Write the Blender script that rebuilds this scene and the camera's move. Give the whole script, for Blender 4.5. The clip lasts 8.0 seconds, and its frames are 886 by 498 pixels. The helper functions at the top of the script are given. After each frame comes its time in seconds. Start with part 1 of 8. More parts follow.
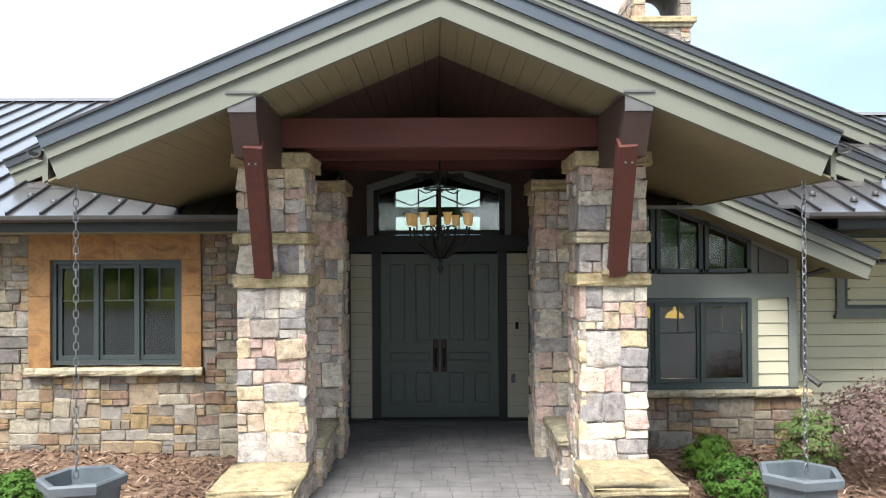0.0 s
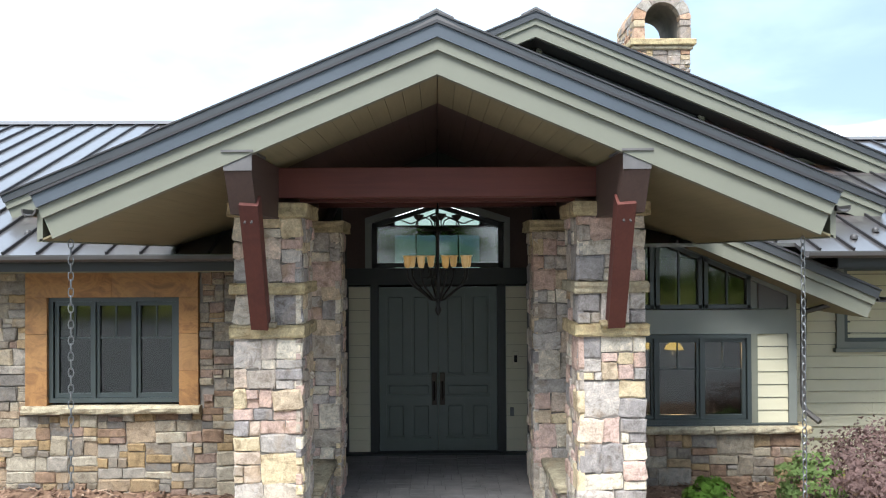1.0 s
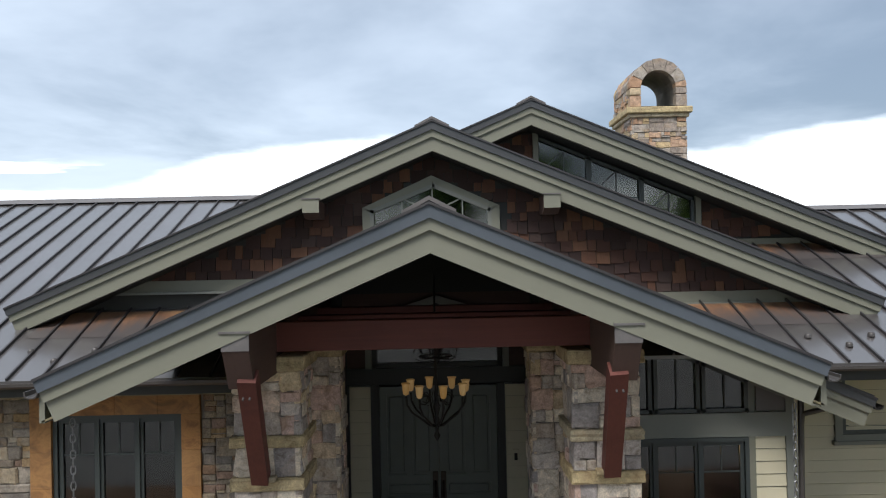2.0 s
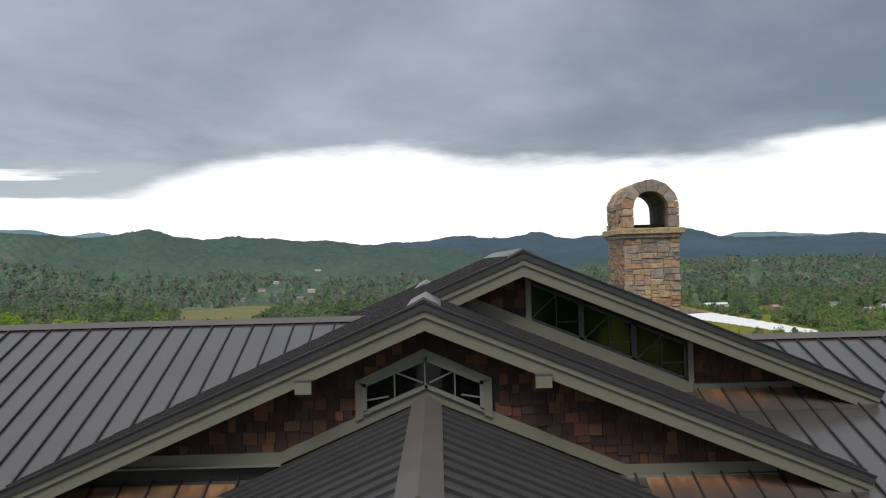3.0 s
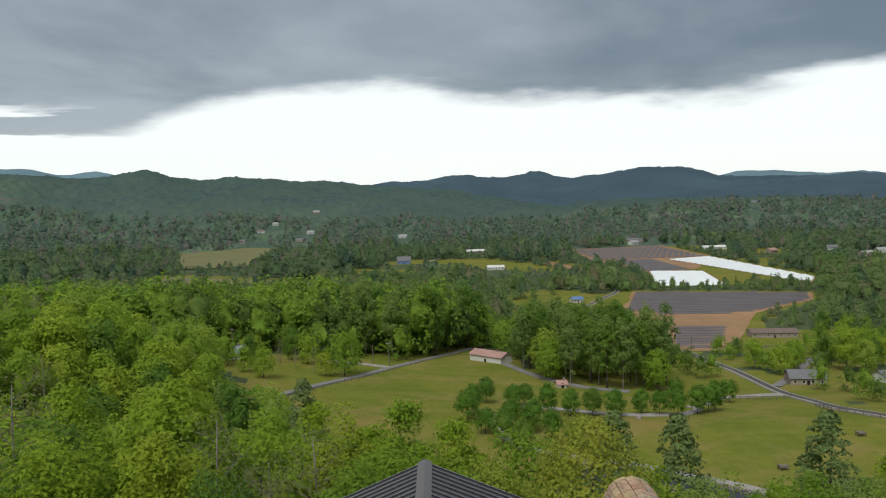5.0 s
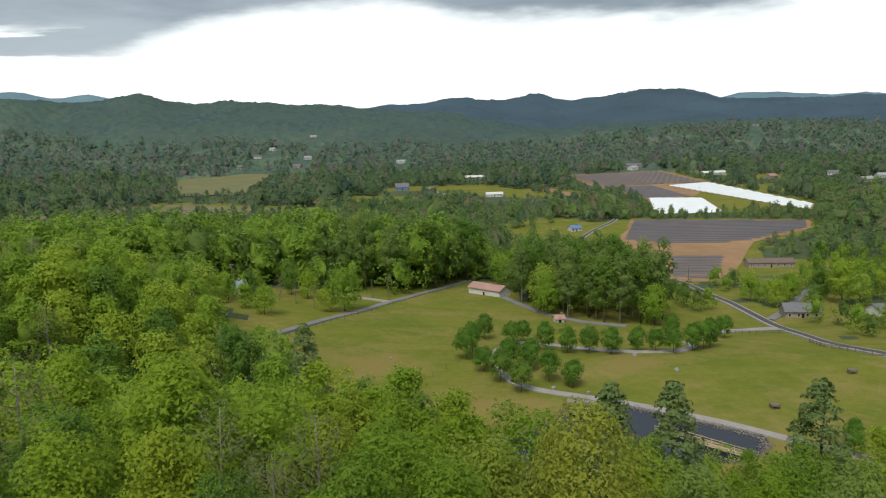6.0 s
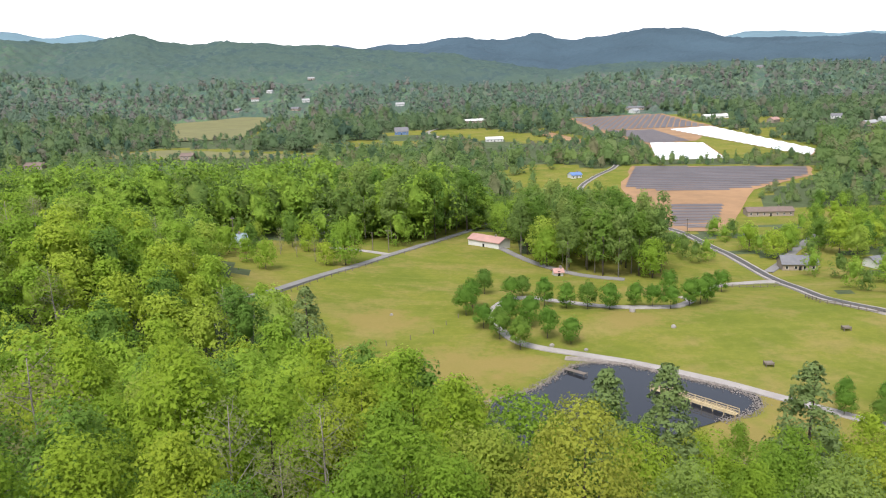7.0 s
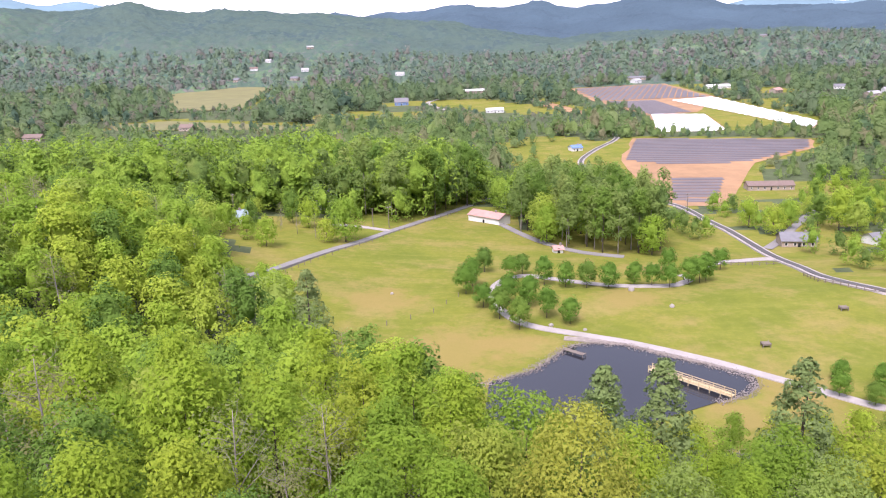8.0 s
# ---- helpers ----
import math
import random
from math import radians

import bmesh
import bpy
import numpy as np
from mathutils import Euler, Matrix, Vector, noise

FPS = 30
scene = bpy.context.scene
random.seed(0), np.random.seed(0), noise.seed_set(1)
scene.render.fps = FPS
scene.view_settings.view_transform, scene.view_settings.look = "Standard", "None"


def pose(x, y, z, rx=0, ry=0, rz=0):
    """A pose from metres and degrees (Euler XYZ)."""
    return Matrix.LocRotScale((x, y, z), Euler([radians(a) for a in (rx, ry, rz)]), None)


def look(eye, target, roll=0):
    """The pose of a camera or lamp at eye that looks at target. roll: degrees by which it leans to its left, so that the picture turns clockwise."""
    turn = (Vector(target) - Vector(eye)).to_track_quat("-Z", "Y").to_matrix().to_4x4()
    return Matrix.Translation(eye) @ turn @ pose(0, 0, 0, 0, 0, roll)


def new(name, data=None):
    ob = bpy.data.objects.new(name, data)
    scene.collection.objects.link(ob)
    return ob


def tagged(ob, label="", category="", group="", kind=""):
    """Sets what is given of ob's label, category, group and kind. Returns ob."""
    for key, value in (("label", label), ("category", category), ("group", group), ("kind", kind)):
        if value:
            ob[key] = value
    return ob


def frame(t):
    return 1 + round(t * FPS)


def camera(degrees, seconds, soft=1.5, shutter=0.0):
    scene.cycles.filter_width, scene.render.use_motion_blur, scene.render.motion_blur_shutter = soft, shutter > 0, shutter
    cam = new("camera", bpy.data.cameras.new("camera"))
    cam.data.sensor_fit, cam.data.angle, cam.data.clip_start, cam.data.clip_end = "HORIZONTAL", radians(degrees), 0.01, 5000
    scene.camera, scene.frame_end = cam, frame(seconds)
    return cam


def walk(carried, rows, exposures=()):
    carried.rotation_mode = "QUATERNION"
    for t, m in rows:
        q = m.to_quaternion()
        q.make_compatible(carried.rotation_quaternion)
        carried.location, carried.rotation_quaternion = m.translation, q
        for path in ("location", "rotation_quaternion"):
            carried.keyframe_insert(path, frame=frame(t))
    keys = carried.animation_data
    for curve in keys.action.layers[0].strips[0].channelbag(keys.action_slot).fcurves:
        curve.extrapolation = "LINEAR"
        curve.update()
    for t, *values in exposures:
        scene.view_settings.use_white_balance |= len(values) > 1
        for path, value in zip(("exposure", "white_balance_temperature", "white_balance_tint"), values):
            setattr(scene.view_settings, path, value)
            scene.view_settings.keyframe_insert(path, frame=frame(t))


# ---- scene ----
cam = camera(60.0, 8.0, 1.1)
PATH = [
    (0, (-0.045, -2.175, 2.591), (-0.028, -0.175, 2.609), -0.3),
    (0.5, (-0.028, -2.156, 2.831), (-0.012, -0.156, 2.85), -0.3),
    (1, (-0.012, -2.139, 3.111), (0.004, -0.139, 3.129), -0.3),
    (1.2, (0.013, -2.129, 3.301), (0.026, -0.129, 3.319), -0.4),
    (2.3, (0.122, -2.28, 5.35), (0.13, -0.28, 5.377), -1.4),
    (2.5, (0.146, -2.243, 5.835), (0.157, -0.244, 5.87), -1.4),
    (3, (0.24, -2.329, 7.307), (0.253, -0.33, 7.342), -1.5),
    (3.5, (0.258, -2.35, 9.034), (0.271, -0.35, 9.068), -1.5),
    (4, (0.292, -2.257, 11.09), (0.306, -0.257, 11.125), -1.5),
    (4.5, (0.403, -2.255, 13.634), (0.416, -0.255, 13.605), -1.5),
    (6, (0.586, -1.017, 20.622), (0.596, 0.956, 20.295), -1.7),
    (6.5, (0.595, -0.904, 22.932), (0.602, 1.052, 22.518), -1.7),
    (7, (0.65, -1.077, 25.198), (0.656, 0.866, 24.722), -1.8),
    (7.5, (0.71, -1.01, 26.896), (0.715, 0.921, 26.373), -1.8),
    (8, (0.744, -1.055, 28.109), (0.747, 0.867, 27.556), -1.8),
]
walk(cam, [(t, look(eye, target, roll)) for t, eye, target, roll in PATH],
     [(0, 1.92, 6050, 7), (1.2, 1.68, 5850, 6), (2.3, 0.46, 6450, 10), (2.5, 0.28, 6550, 10), (3.0, -0.02, 6650, 10), (3.5, -0.08, 6600, 8), (4.5, -0.2, 6550, 6), (5.8, -0.08, 6550, 6), (6.0, 0.0, 6550, 6), (6.5, 0.46, 6580, 7), (7.0, 0.93, 6420, 14), (7.5, 1.20, 6320, 23), (8.0, 1.40, 6220, 32)])

# ---------------------------------------------------------------- world and sun
SUN_EL, SUN_AZ = radians(56), radians(200)
world = bpy.data.worlds.new("sky")
scene.world = world
world.use_nodes = True
wt = world.node_tree
wt.nodes.clear()


def wnode(kind, **kw):
    n = wt.nodes.new(kind)
    for k, v in kw.items():
        n.inputs[k.replace("_", " ")].default_value = v
    return n


def wlink(a, b):
    wt.links.new(a, b)


def wmath(op, a, b=0.0, c=0.0):
    n = wt.nodes.new("ShaderNodeMath")
    n.operation = op
    for i, v in enumerate((a, b, c)):
        if isinstance(v, (int, float)):
            n.inputs[i].default_value = v
        else:
            wlink(v, n.inputs[i])
    return n.outputs[0]


def wsmooth(value, lo, hi):
    n = wt.nodes.new("ShaderNodeMapRange")
    n.interpolation_type = "SMOOTHSTEP"
    wlink(value, n.inputs["Value"])
    n.inputs["From Min"].default_value, n.inputs["From Max"].default_value = lo, hi
    return n.outputs["Result"]


def wmix(fac, a, b):
    n = wt.nodes.new("ShaderNodeMix")
    n.data_type = "RGBA"
    if isinstance(fac, float):
        n.inputs[0].default_value = fac
    else:
        wlink(fac, n.inputs[0])
    for i, v in ((6, a), (7, b)):
        if isinstance(v, tuple):
            n.inputs[i].default_value = (*v, 1)
        else:
            wlink(v, n.inputs[i])
    return n.outputs[2]


sky = wt.nodes.new("ShaderNodeTexSky")
sky.sky_type, sky.sun_disc = "NISHITA", False
sky.sun_elevation, sky.sun_rotation = SUN_EL, SUN_AZ
coord = wt.nodes.new("ShaderNodeTexCoord")
sep = wt.nodes.new("ShaderNodeSeparateXYZ")
wlink(coord.outputs["Generated"], sep.inputs[0])
up = sep.outputs["Z"]
# clouds lie on a sheet above: the direction divided by its height gives the place on it
lift = wmath("MAXIMUM", wmath("ADD", up, 0.10), 0.02)
flat = wt.nodes.new("ShaderNodeCombineXYZ")
wlink(wmath("DIVIDE", sep.outputs["X"], lift), flat.inputs[0])
wlink(wmath("DIVIDE", sep.outputs["Y"], lift), flat.inputs[1])
big = wnode("ShaderNodeTexNoise", Scale=0.55, Detail=6.0, Roughness=0.55, Distortion=0.3)
wlink(flat.outputs[0], big.inputs["Vector"])
soft = wnode("ShaderNodeTexNoise", Scale=0.22, Detail=4.0, Roughness=0.6)
wlink(flat.outputs[0], soft.inputs["Vector"])
stretch = wt.nodes.new("ShaderNodeMapping")
stretch.inputs["Scale"].default_value = (2.2, 2.2, 9.0)
stretch.inputs["Location"].default_value = (3.1, 0.4, 0.0)
wlink(coord.outputs["Generated"], stretch.inputs["Vector"])
edge = wnode("ShaderNodeTexNoise", Scale=1.0, Detail=7.0, Roughness=0.52)
wlink(stretch.outputs[0], edge.inputs["Vector"])
# the clear gap low over the hills, lower towards the west
base = wmath("ADD", wmath("ADD", up, wmath("MULTIPLY", wmath("SUBTRACT", edge.outputs[0], 0.5), 0.16)), wmath("MULTIPLY", sep.outputs["X"], -0.012))
# unseen low cloud added in the south to dim the light on the facade
base = wmath("ADD", base, wmath("MULTIPLY", wmath("MAXIMUM", wmath("MULTIPLY", sep.outputs["Y"], -1.0), 0.0), 0.06))
# low streaks of cloud hang into the gap on the west side
streaks = wt.nodes.new("ShaderNodeMapping")
streaks.inputs["Scale"].default_value = (2.6, 2.6, 26.0)
streaks.inputs["Location"].default_value = (0.7, 1.9, 0.35)
wlink(coord.outputs["Generated"], streaks.inputs["Vector"])
wisp = wnode("ShaderNodeTexNoise", Scale=1.0, Detail=6.0, Roughness=0.5)
wlink(streaks.outputs[0], wisp.inputs["Vector"])
west = wsmooth(wmath("MULTIPLY", sep.outputs["X"], -1.0), 0.24, 0.52)
base = wmath("ADD", base, wmath("MULTIPLY", wmath("MULTIPLY", west, wsmooth(wisp.outputs[0], 0.47, 0.57)), 0.06))
deck = wsmooth(base, 0.122, 0.148)
shade = wmath("ADD", wmath("ADD", wmath("MULTIPLY", big.outputs[0], 0.75), wmath("MULTIPLY", soft.outputs[0], 0.35)), wmath("MULTIPLY", sep.outputs["X"], -0.17))
tone = wsmooth(shade, 0.36, 0.72)
grey = wmix(tone, (0.145, 0.175, 0.215), (0.40, 0.44, 0.49))
bright = wmix(wsmooth(up, 0.0, 0.16), (1.0, 1.02, 1.04), (1.05, 1.07, 1.09))
cloud = wmix(deck, bright, grey)
over = wsmooth(up, 0.30, 0.75)
cloud = wmix(over, cloud, (0.42, 0.455, 0.50))
sky_bg = wt.nodes.new("ShaderNodeBackground")
wlink(sky.outputs[0], sky_bg.inputs[0])
sky_bg.inputs[1].default_value = 0.02
cloud_bg = wt.nodes.new("ShaderNodeBackground")
wlink(cloud, cloud_bg.inputs[0])
cloud_bg.inputs[1].default_value = 1.0
both = wt.nodes.new("ShaderNodeAddShader")
wlink(sky_bg.outputs[0], both.inputs[0])
wlink(cloud_bg.outputs[0], both.inputs[1])
out = wt.nodes.new("ShaderNodeOutputWorld")
wlink(both.outputs[0], out.inputs[0])

sun = new("sun", bpy.data.lights.new("sun", "SUN"))
sun.data.energy, sun.data.angle, sun.data.color = 2.7, radians(28), (1.0, 0.96, 0.90)
sun.matrix_world = look((0, 0, 0), (-math.sin(SUN_AZ) * math.cos(SUN_EL), -math.cos(SUN_AZ) * math.cos(SUN_EL), -math.sin(SUN_EL)))

# ---------------------------------------------------------------- materials


class Mat:
    """A node material with a few short cuts."""

    def __init__(self, name, rough=0.7, metal=0.0, spec=0.4):
        self.m = bpy.data.materials.new(name)
        self.m.use_nodes = True
        self.t = self.m.node_tree
        self.b = self.t.nodes["Principled BSDF"]
        self.b.inputs["Roughness"].default_value = rough
        self.b.inputs["Metallic"].default_value = metal
        self.b.inputs["Specular IOR Level"].default_value = spec
        self.c = self.t.nodes.new("ShaderNodeTexCoord")

    def node(self, kind):
        return self.t.nodes.new(kind)

    def link(self, a, b):
        self.t.links.new(a, b)

    def place(self, world_place=True, scale=(1, 1, 1)):
        g = self.node("ShaderNodeNewGeometry") if world_place else self.c
        mp = self.node("ShaderNodeMapping")
        mp.inputs["Scale"].default_value = scale
        self.link(g.outputs["Position" if world_place else "Object"], mp.inputs["Vector"])
        return mp.outputs[0]

    def noise(self, scale, detail=4, rough=0.55, vec=None, dist=0.0):
        n = self.node("ShaderNodeTexNoise")
        n.inputs["Scale"].default_value, n.inputs["Detail"].default_value = scale, detail
        n.inputs["Roughness"].default_value, n.inputs["Distortion"].default_value = rough, dist
        self.link(vec or self.place(), n.inputs["Vector"])
        return n.outputs[0]

    def ramp(self, fac, stops, interp="LINEAR"):
        r = self.node("ShaderNodeValToRGB")
        r.color_ramp.interpolation = interp
        while len(r.color_ramp.elements) < len(stops):
            r.color_ramp.elements.new(0.5)
        for e, (p, c) in zip(r.color_ramp.elements, stops):
            e.position, e.color = p, (*c, 1)
        self.link(fac, r.inputs[0])
        return r.outputs[0]

    def mix(self, fac, a, b, kind="MIX"):
        n = self.node("ShaderNodeMix")
        n.data_type, n.blend_type = "RGBA", kind
        for i, v in ((0, fac), (6, a), (7, b)):
            if isinstance(v, (int, float)):
                n.inputs[i].default_value = v
            elif isinstance(v, tuple):
                n.inputs[i].default_value = (*v, 1)
            else:
                self.link(v, n.inputs[i])
        return n.outputs[2]

    def math(self, op, a, b=0.0):
        n = self.node("ShaderNodeMath")
        n.operation = op
        for i, v in enumerate((a, b)):
            if isinstance(v, (int, float)):
                n.inputs[i].default_value = v
            else:
                self.link(v, n.inputs[i])
        return n.outputs[0]

    def rand(self):
        return self.node("ShaderNodeObjectInfo").outputs["Random"]

    def island(self):
        return self.node("ShaderNodeNewGeometry").outputs["Random Per Island"]

    def colour(self, c):
        if isinstance(c, tuple):
            self.b.inputs["Base Color"].default_value = (*c, 1)
        else:
            self.link(c, self.b.inputs["Base Color"])
        return self

    def rough(self, fac, lo, hi):
        r = self.node("ShaderNodeMapRange")
        r.inputs["To Min"].default_value, r.inputs["To Max"].default_value = lo, hi
        self.link(fac, r.inputs["Value"])
        self.link(r.outputs[0], self.b.inputs["Roughness"])
        return self

    def bump(self, height, strength=0.3, dist=0.01):
        n = self.node("ShaderNodeBump")
        n.inputs["Strength"].default_value, n.inputs["Distance"].default_value = strength, dist
        self.link(height, n.inputs["Height"])
        self.link(n.outputs[0], self.b.inputs["Normal"])
        return self


def plain(name, c, rough=0.7, metal=0.0, vary=0.12, scale=3.0, grain=60.0, bump=0.15, spec=0.4, depth=0.004):
    """A surface of one colour with stains and a fine grain."""
    k = Mat(name, rough, metal, spec)
    lo, hi = tuple(v * (1 - vary) for v in c), tuple(min(1, v * (1 + vary)) for v in c)
    n = k.noise(scale, 5, 0.6)
    g = k.noise(grain, 3, 0.6)
    k.colour(k.mix(k.math("MULTIPLY", g, 0.35), k.ramp(n, [(0.3, lo), (0.7, hi)]), tuple(v * 0.8 for v in c)))
    k.rough(n, max(0.05, rough - 0.08), min(1, rough + 0.08))
    if bump:
        k.bump(g, bump, depth)
    return k.m


def timber(name, dark, light, axis="x", rough=0.65, scale=1.0):
    """Wood with its grain along one axis."""
    k = Mat(name, rough)
    s = {"x": (1.2, 22, 22), "y": (22, 1.2, 22), "z": (22, 22, 1.2)}[axis]
    v = k.place(True, tuple(a * scale for a in s))
    n = k.noise(1.0, 6, 0.65, v, 0.6)
    big = k.noise(0.9, 3, 0.5)
    c = k.ramp(n, [(0.25, dark), (0.75, light)])
    k.colour(k.mix(0.5, c, k.ramp(big, [(0.3, dark), (0.7, light)])))
    k.bump(n, 0.25, 0.004)
    return k.m


def stone_mat(name, tones, warm=0.0):
    """Natural stone: each stone has its own tone, with stains, lichen and pits."""
    k = Mat(name, 0.85, 0, 0.3)
    step = 1.0 / len(tones)
    base = k.ramp(k.rand(), [(i * step, c) for i, c in enumerate(tones)], "CONSTANT")
    shift = k.node("ShaderNodeVectorMath")
    shift.operation = "ADD"
    r = k.node("ShaderNodeCombineXYZ")
    k.link(k.math("MULTIPLY", k.rand(), 40.0), r.inputs[0])
    k.link(k.place(), shift.inputs[0])
    k.link(r.outputs[0], shift.inputs[1])
    cloudy = k.noise(8.0, 9, 0.78, shift.outputs[0], 0.5)
    fine = k.noise(55.0, 5, 0.75, shift.outputs[0])
    light, deep = k.mix(1.0, base, (1.50, 1.46, 1.40), "MULTIPLY"), k.mix(1.0, base, (0.46, 0.42, 0.38), "MULTIPLY")
    c = k.mix(k.ramp(cloudy, [(0.36, (0.9, 0.9, 0.9)), (0.49, (0, 0, 0))]), base, light)
    c = k.mix(k.ramp(cloudy, [(0.51, (0, 0, 0)), (0.64, (0.9, 0.9, 0.9))]), c, deep)
    c = k.mix(k.ramp(k.noise(2.6, 6, 0.65, shift.outputs[0], 0.6), [(0.54, (0, 0, 0)), (0.70, (0.5, 0.5, 0.5))]), c, (0.34, 0.22, 0.11))
    c = k.mix(k.ramp(fine, [(0.45, (0, 0, 0)), (0.75, (0.6, 0.6, 0.6))]), c, deep)
    k.colour(c)
    k.bump(k.math("ADD", k.math("MULTIPLY", cloudy, 0.8), k.math("MULTIPLY", fine, 0.5)), 0.9, 0.03)
    return k.m


def rust_mat():
    """Rust-coloured slate: slanting orange and brown bands."""
    k = Mat("rust_stone_slab", 0.75, 0, 0.3)
    v = k.place(True, (2.2, 2.2, 3.0))
    band = k.noise(1.2, 9, 0.68, v, 1.6)
    c = k.ramp(band, [(0.30, (0.095, 0.048, 0.022)), (0.44, (0.215, 0.098, 0.034)), (0.57, (0.330, 0.165, 0.055)), (0.72, (0.165, 0.075, 0.030))])
    c = k.mix(k.math("MULTIPLY", k.noise(40.0, 4, 0.7), 0.4), c, (0.16, 0.085, 0.040))
    k.colour(k.mix(k.math("MULTIPLY", k.rand(), 0.3), c, (0.30, 0.19, 0.09)))
    k.bump(band, 0.4, 0.01)
    return k.m


# About half the pillar tones: the shade under the eave is in the colour.
WALL_TONES = [(0.250, 0.209, 0.157), (0.291, 0.209, 0.122), (0.194, 0.170, 0.144), (0.316, 0.267, 0.196), (0.224, 0.145, 0.096), (0.265, 0.233, 0.196),
              (0.153, 0.136, 0.120), (0.296, 0.223, 0.152), (0.347, 0.301, 0.231), (0.245, 0.170, 0.131), (0.209, 0.175, 0.139), (0.281, 0.194, 0.100)]
M_STONE = stone_mat("fieldstone", WALL_TONES)
# Pale stone, with the stronger light on the columns put into its tones.
M_PILLAR = stone_mat("lit_pale_fieldstone", [(0.460, 0.390, 0.322), (0.548, 0.426, 0.298), (0.386, 0.343, 0.310), (0.598, 0.521, 0.424), (0.522, 0.367, 0.298), (0.498, 0.438, 0.390), (0.311, 0.278, 0.264), (0.572, 0.450, 0.355), (0.647, 0.569, 0.459), (0.560, 0.403, 0.343), (0.423, 0.355, 0.298), (0.622, 0.497, 0.322)])
M_CHIM = stone_mat("chimney_stone", [(0.42, 0.33, 0.22), (0.40, 0.245, 0.155), (0.34, 0.30, 0.26), (0.46, 0.345, 0.20), (0.28, 0.235, 0.20), (0.43, 0.29, 0.20)])
M_CAP = stone_mat("sandstone_slab", [(0.41, 0.330, 0.195), (0.38, 0.325, 0.225), (0.44, 0.350, 0.200)])
M_RUST = rust_mat()
M_MORTAR = plain("mortar", (0.20, 0.175, 0.15), 0.95, vary=0.25, scale=8, grain=90, bump=0.5)


def roof_mat():
    k = Mat("roof_metal", 0.35, 0.0, 0.7)
    n = k.noise(0.9, 5, 0.6)
    streak = k.noise(1.0, 5, 0.6, k.place(True, (5.0, 0.6, 0.6)))
    c = k.ramp(n, [(0.3, (0.041, 0.036, 0.035)), (0.7, (0.058, 0.052, 0.051))])
    c = k.mix(k.math("MULTIPLY", streak, 0.35), c, (0.070, 0.061, 0.058))
    k.colour(c)
    k.rough(k.noise(3.0, 4), 0.30, 0.44)
    k.b.inputs["Coat Weight"].default_value = 1.0
    k.b.inputs["Coat Roughness"].default_value = 0.22
    k.b.inputs["Coat IOR"].default_value = 1.7
    k.bump(k.noise(2.2, 2), 0.06, 0.01)
    return k.m


M_ROOF = roof_mat()
# Seam-side shade is put into this colour, darker than the panels.
M_SEAM = plain("shade_dark_seam_metal", (0.028, 0.025, 0.026), 0.5, 0.0, 0.15, 2, 40, 0.03, 0.5)
M_RAKE = plain("rake_trim_metal", (0.062, 0.071, 0.084), 0.42, 0.0, 0.1, 2, 40, 0.04, 0.5)
M_RAKEDARK = plain("dark_rake_metal", (0.040, 0.041, 0.044), 0.42, 0.0, 0.1, 2, 40, 0.04, 0.5)
# Porch seams: the same shade in the colour, a little bluer.
M_SEAMPALE = plain("shade_dark_blue_seam_metal", (0.032, 0.033, 0.036), 0.4, 0.0, 0.15, 2, 40, 0.03, 0.5)
M_RIDGE = plain("ridge_cap_metal", (0.105, 0.094, 0.090), 0.38, 0.0, 0.12, 1.5, 40, 0.04, 0.5)


def rust_metal_mat():
    """Brown metal with orange run-off stains that fade towards the lower edge of the sheet."""
    k = Mat("weathered_copper_flashing", 0.4, 0.0, 0.6)
    streak = k.noise(1.0, 6, 0.65, k.place(True, (4.2, 0.9, 0.9)), 0.4)
    part_way = k.node("ShaderNodeSeparateXYZ")
    k.link(k.c.outputs["Generated"], part_way.inputs[0])
    run = k.math("SUBTRACT", k.math("ADD", k.math("MULTIPLY", part_way.outputs[1], 0.75), streak), 0.62)
    c = k.ramp(run, [(0.05, (0.060, 0.052, 0.050)), (0.28, (0.098, 0.062, 0.046)), (0.46, (0.185, 0.092, 0.048)), (0.62, (0.300, 0.170, 0.085))])
    k.colour(k.mix(k.math("MULTIPLY", k.noise(25.0, 3), 0.35), c, (0.065, 0.050, 0.045)))
    k.bump(streak, 0.08, 0.005)
    return k.m


M_RUSTMETAL = rust_metal_mat()
M_FASCIA = plain("sage_trim_paint", (0.160, 0.157, 0.120), 0.55, 0, 0.07, 1.4, 70, 0.08)
M_TRIM = plain("grey_trim_paint", (0.165, 0.168, 0.146), 0.55, 0, 0.08, 1.4, 70, 0.08)
# Dark trim paint; its near black also holds the deep shade under the gables.
M_DARKTRIM_SHADE = plain("dark_trim_and_shade_paint", (0.018, 0.018, 0.016), 0.55, 0, 0.1, 1.4, 70, 0.08)
M_SASH = plain("slate_green_sash_paint", (0.040, 0.048, 0.047), 0.42, 0, 0.08, 2, 60, 0.05)
M_DOOR = plain("dark_green_door_paint", (0.078, 0.090, 0.078), 0.42, 0, 0.10, 2.5, 60, 0.08)
M_SIDING = plain("cream_siding_paint", (0.50, 0.45, 0.32), 0.6, 0, 0.06, 1.2, 60, 0.12)
M_SOFFIT = timber("soffit_boards", (0.150, 0.125, 0.068), (0.225, 0.190, 0.108), "y")
M_BEAM = timber("red_brown_timber", (0.058, 0.014, 0.010), (0.115, 0.030, 0.020), "x")
M_POST = timber("red_brown_timber_upright", (0.060, 0.016, 0.012), (0.120, 0.034, 0.024), "z")
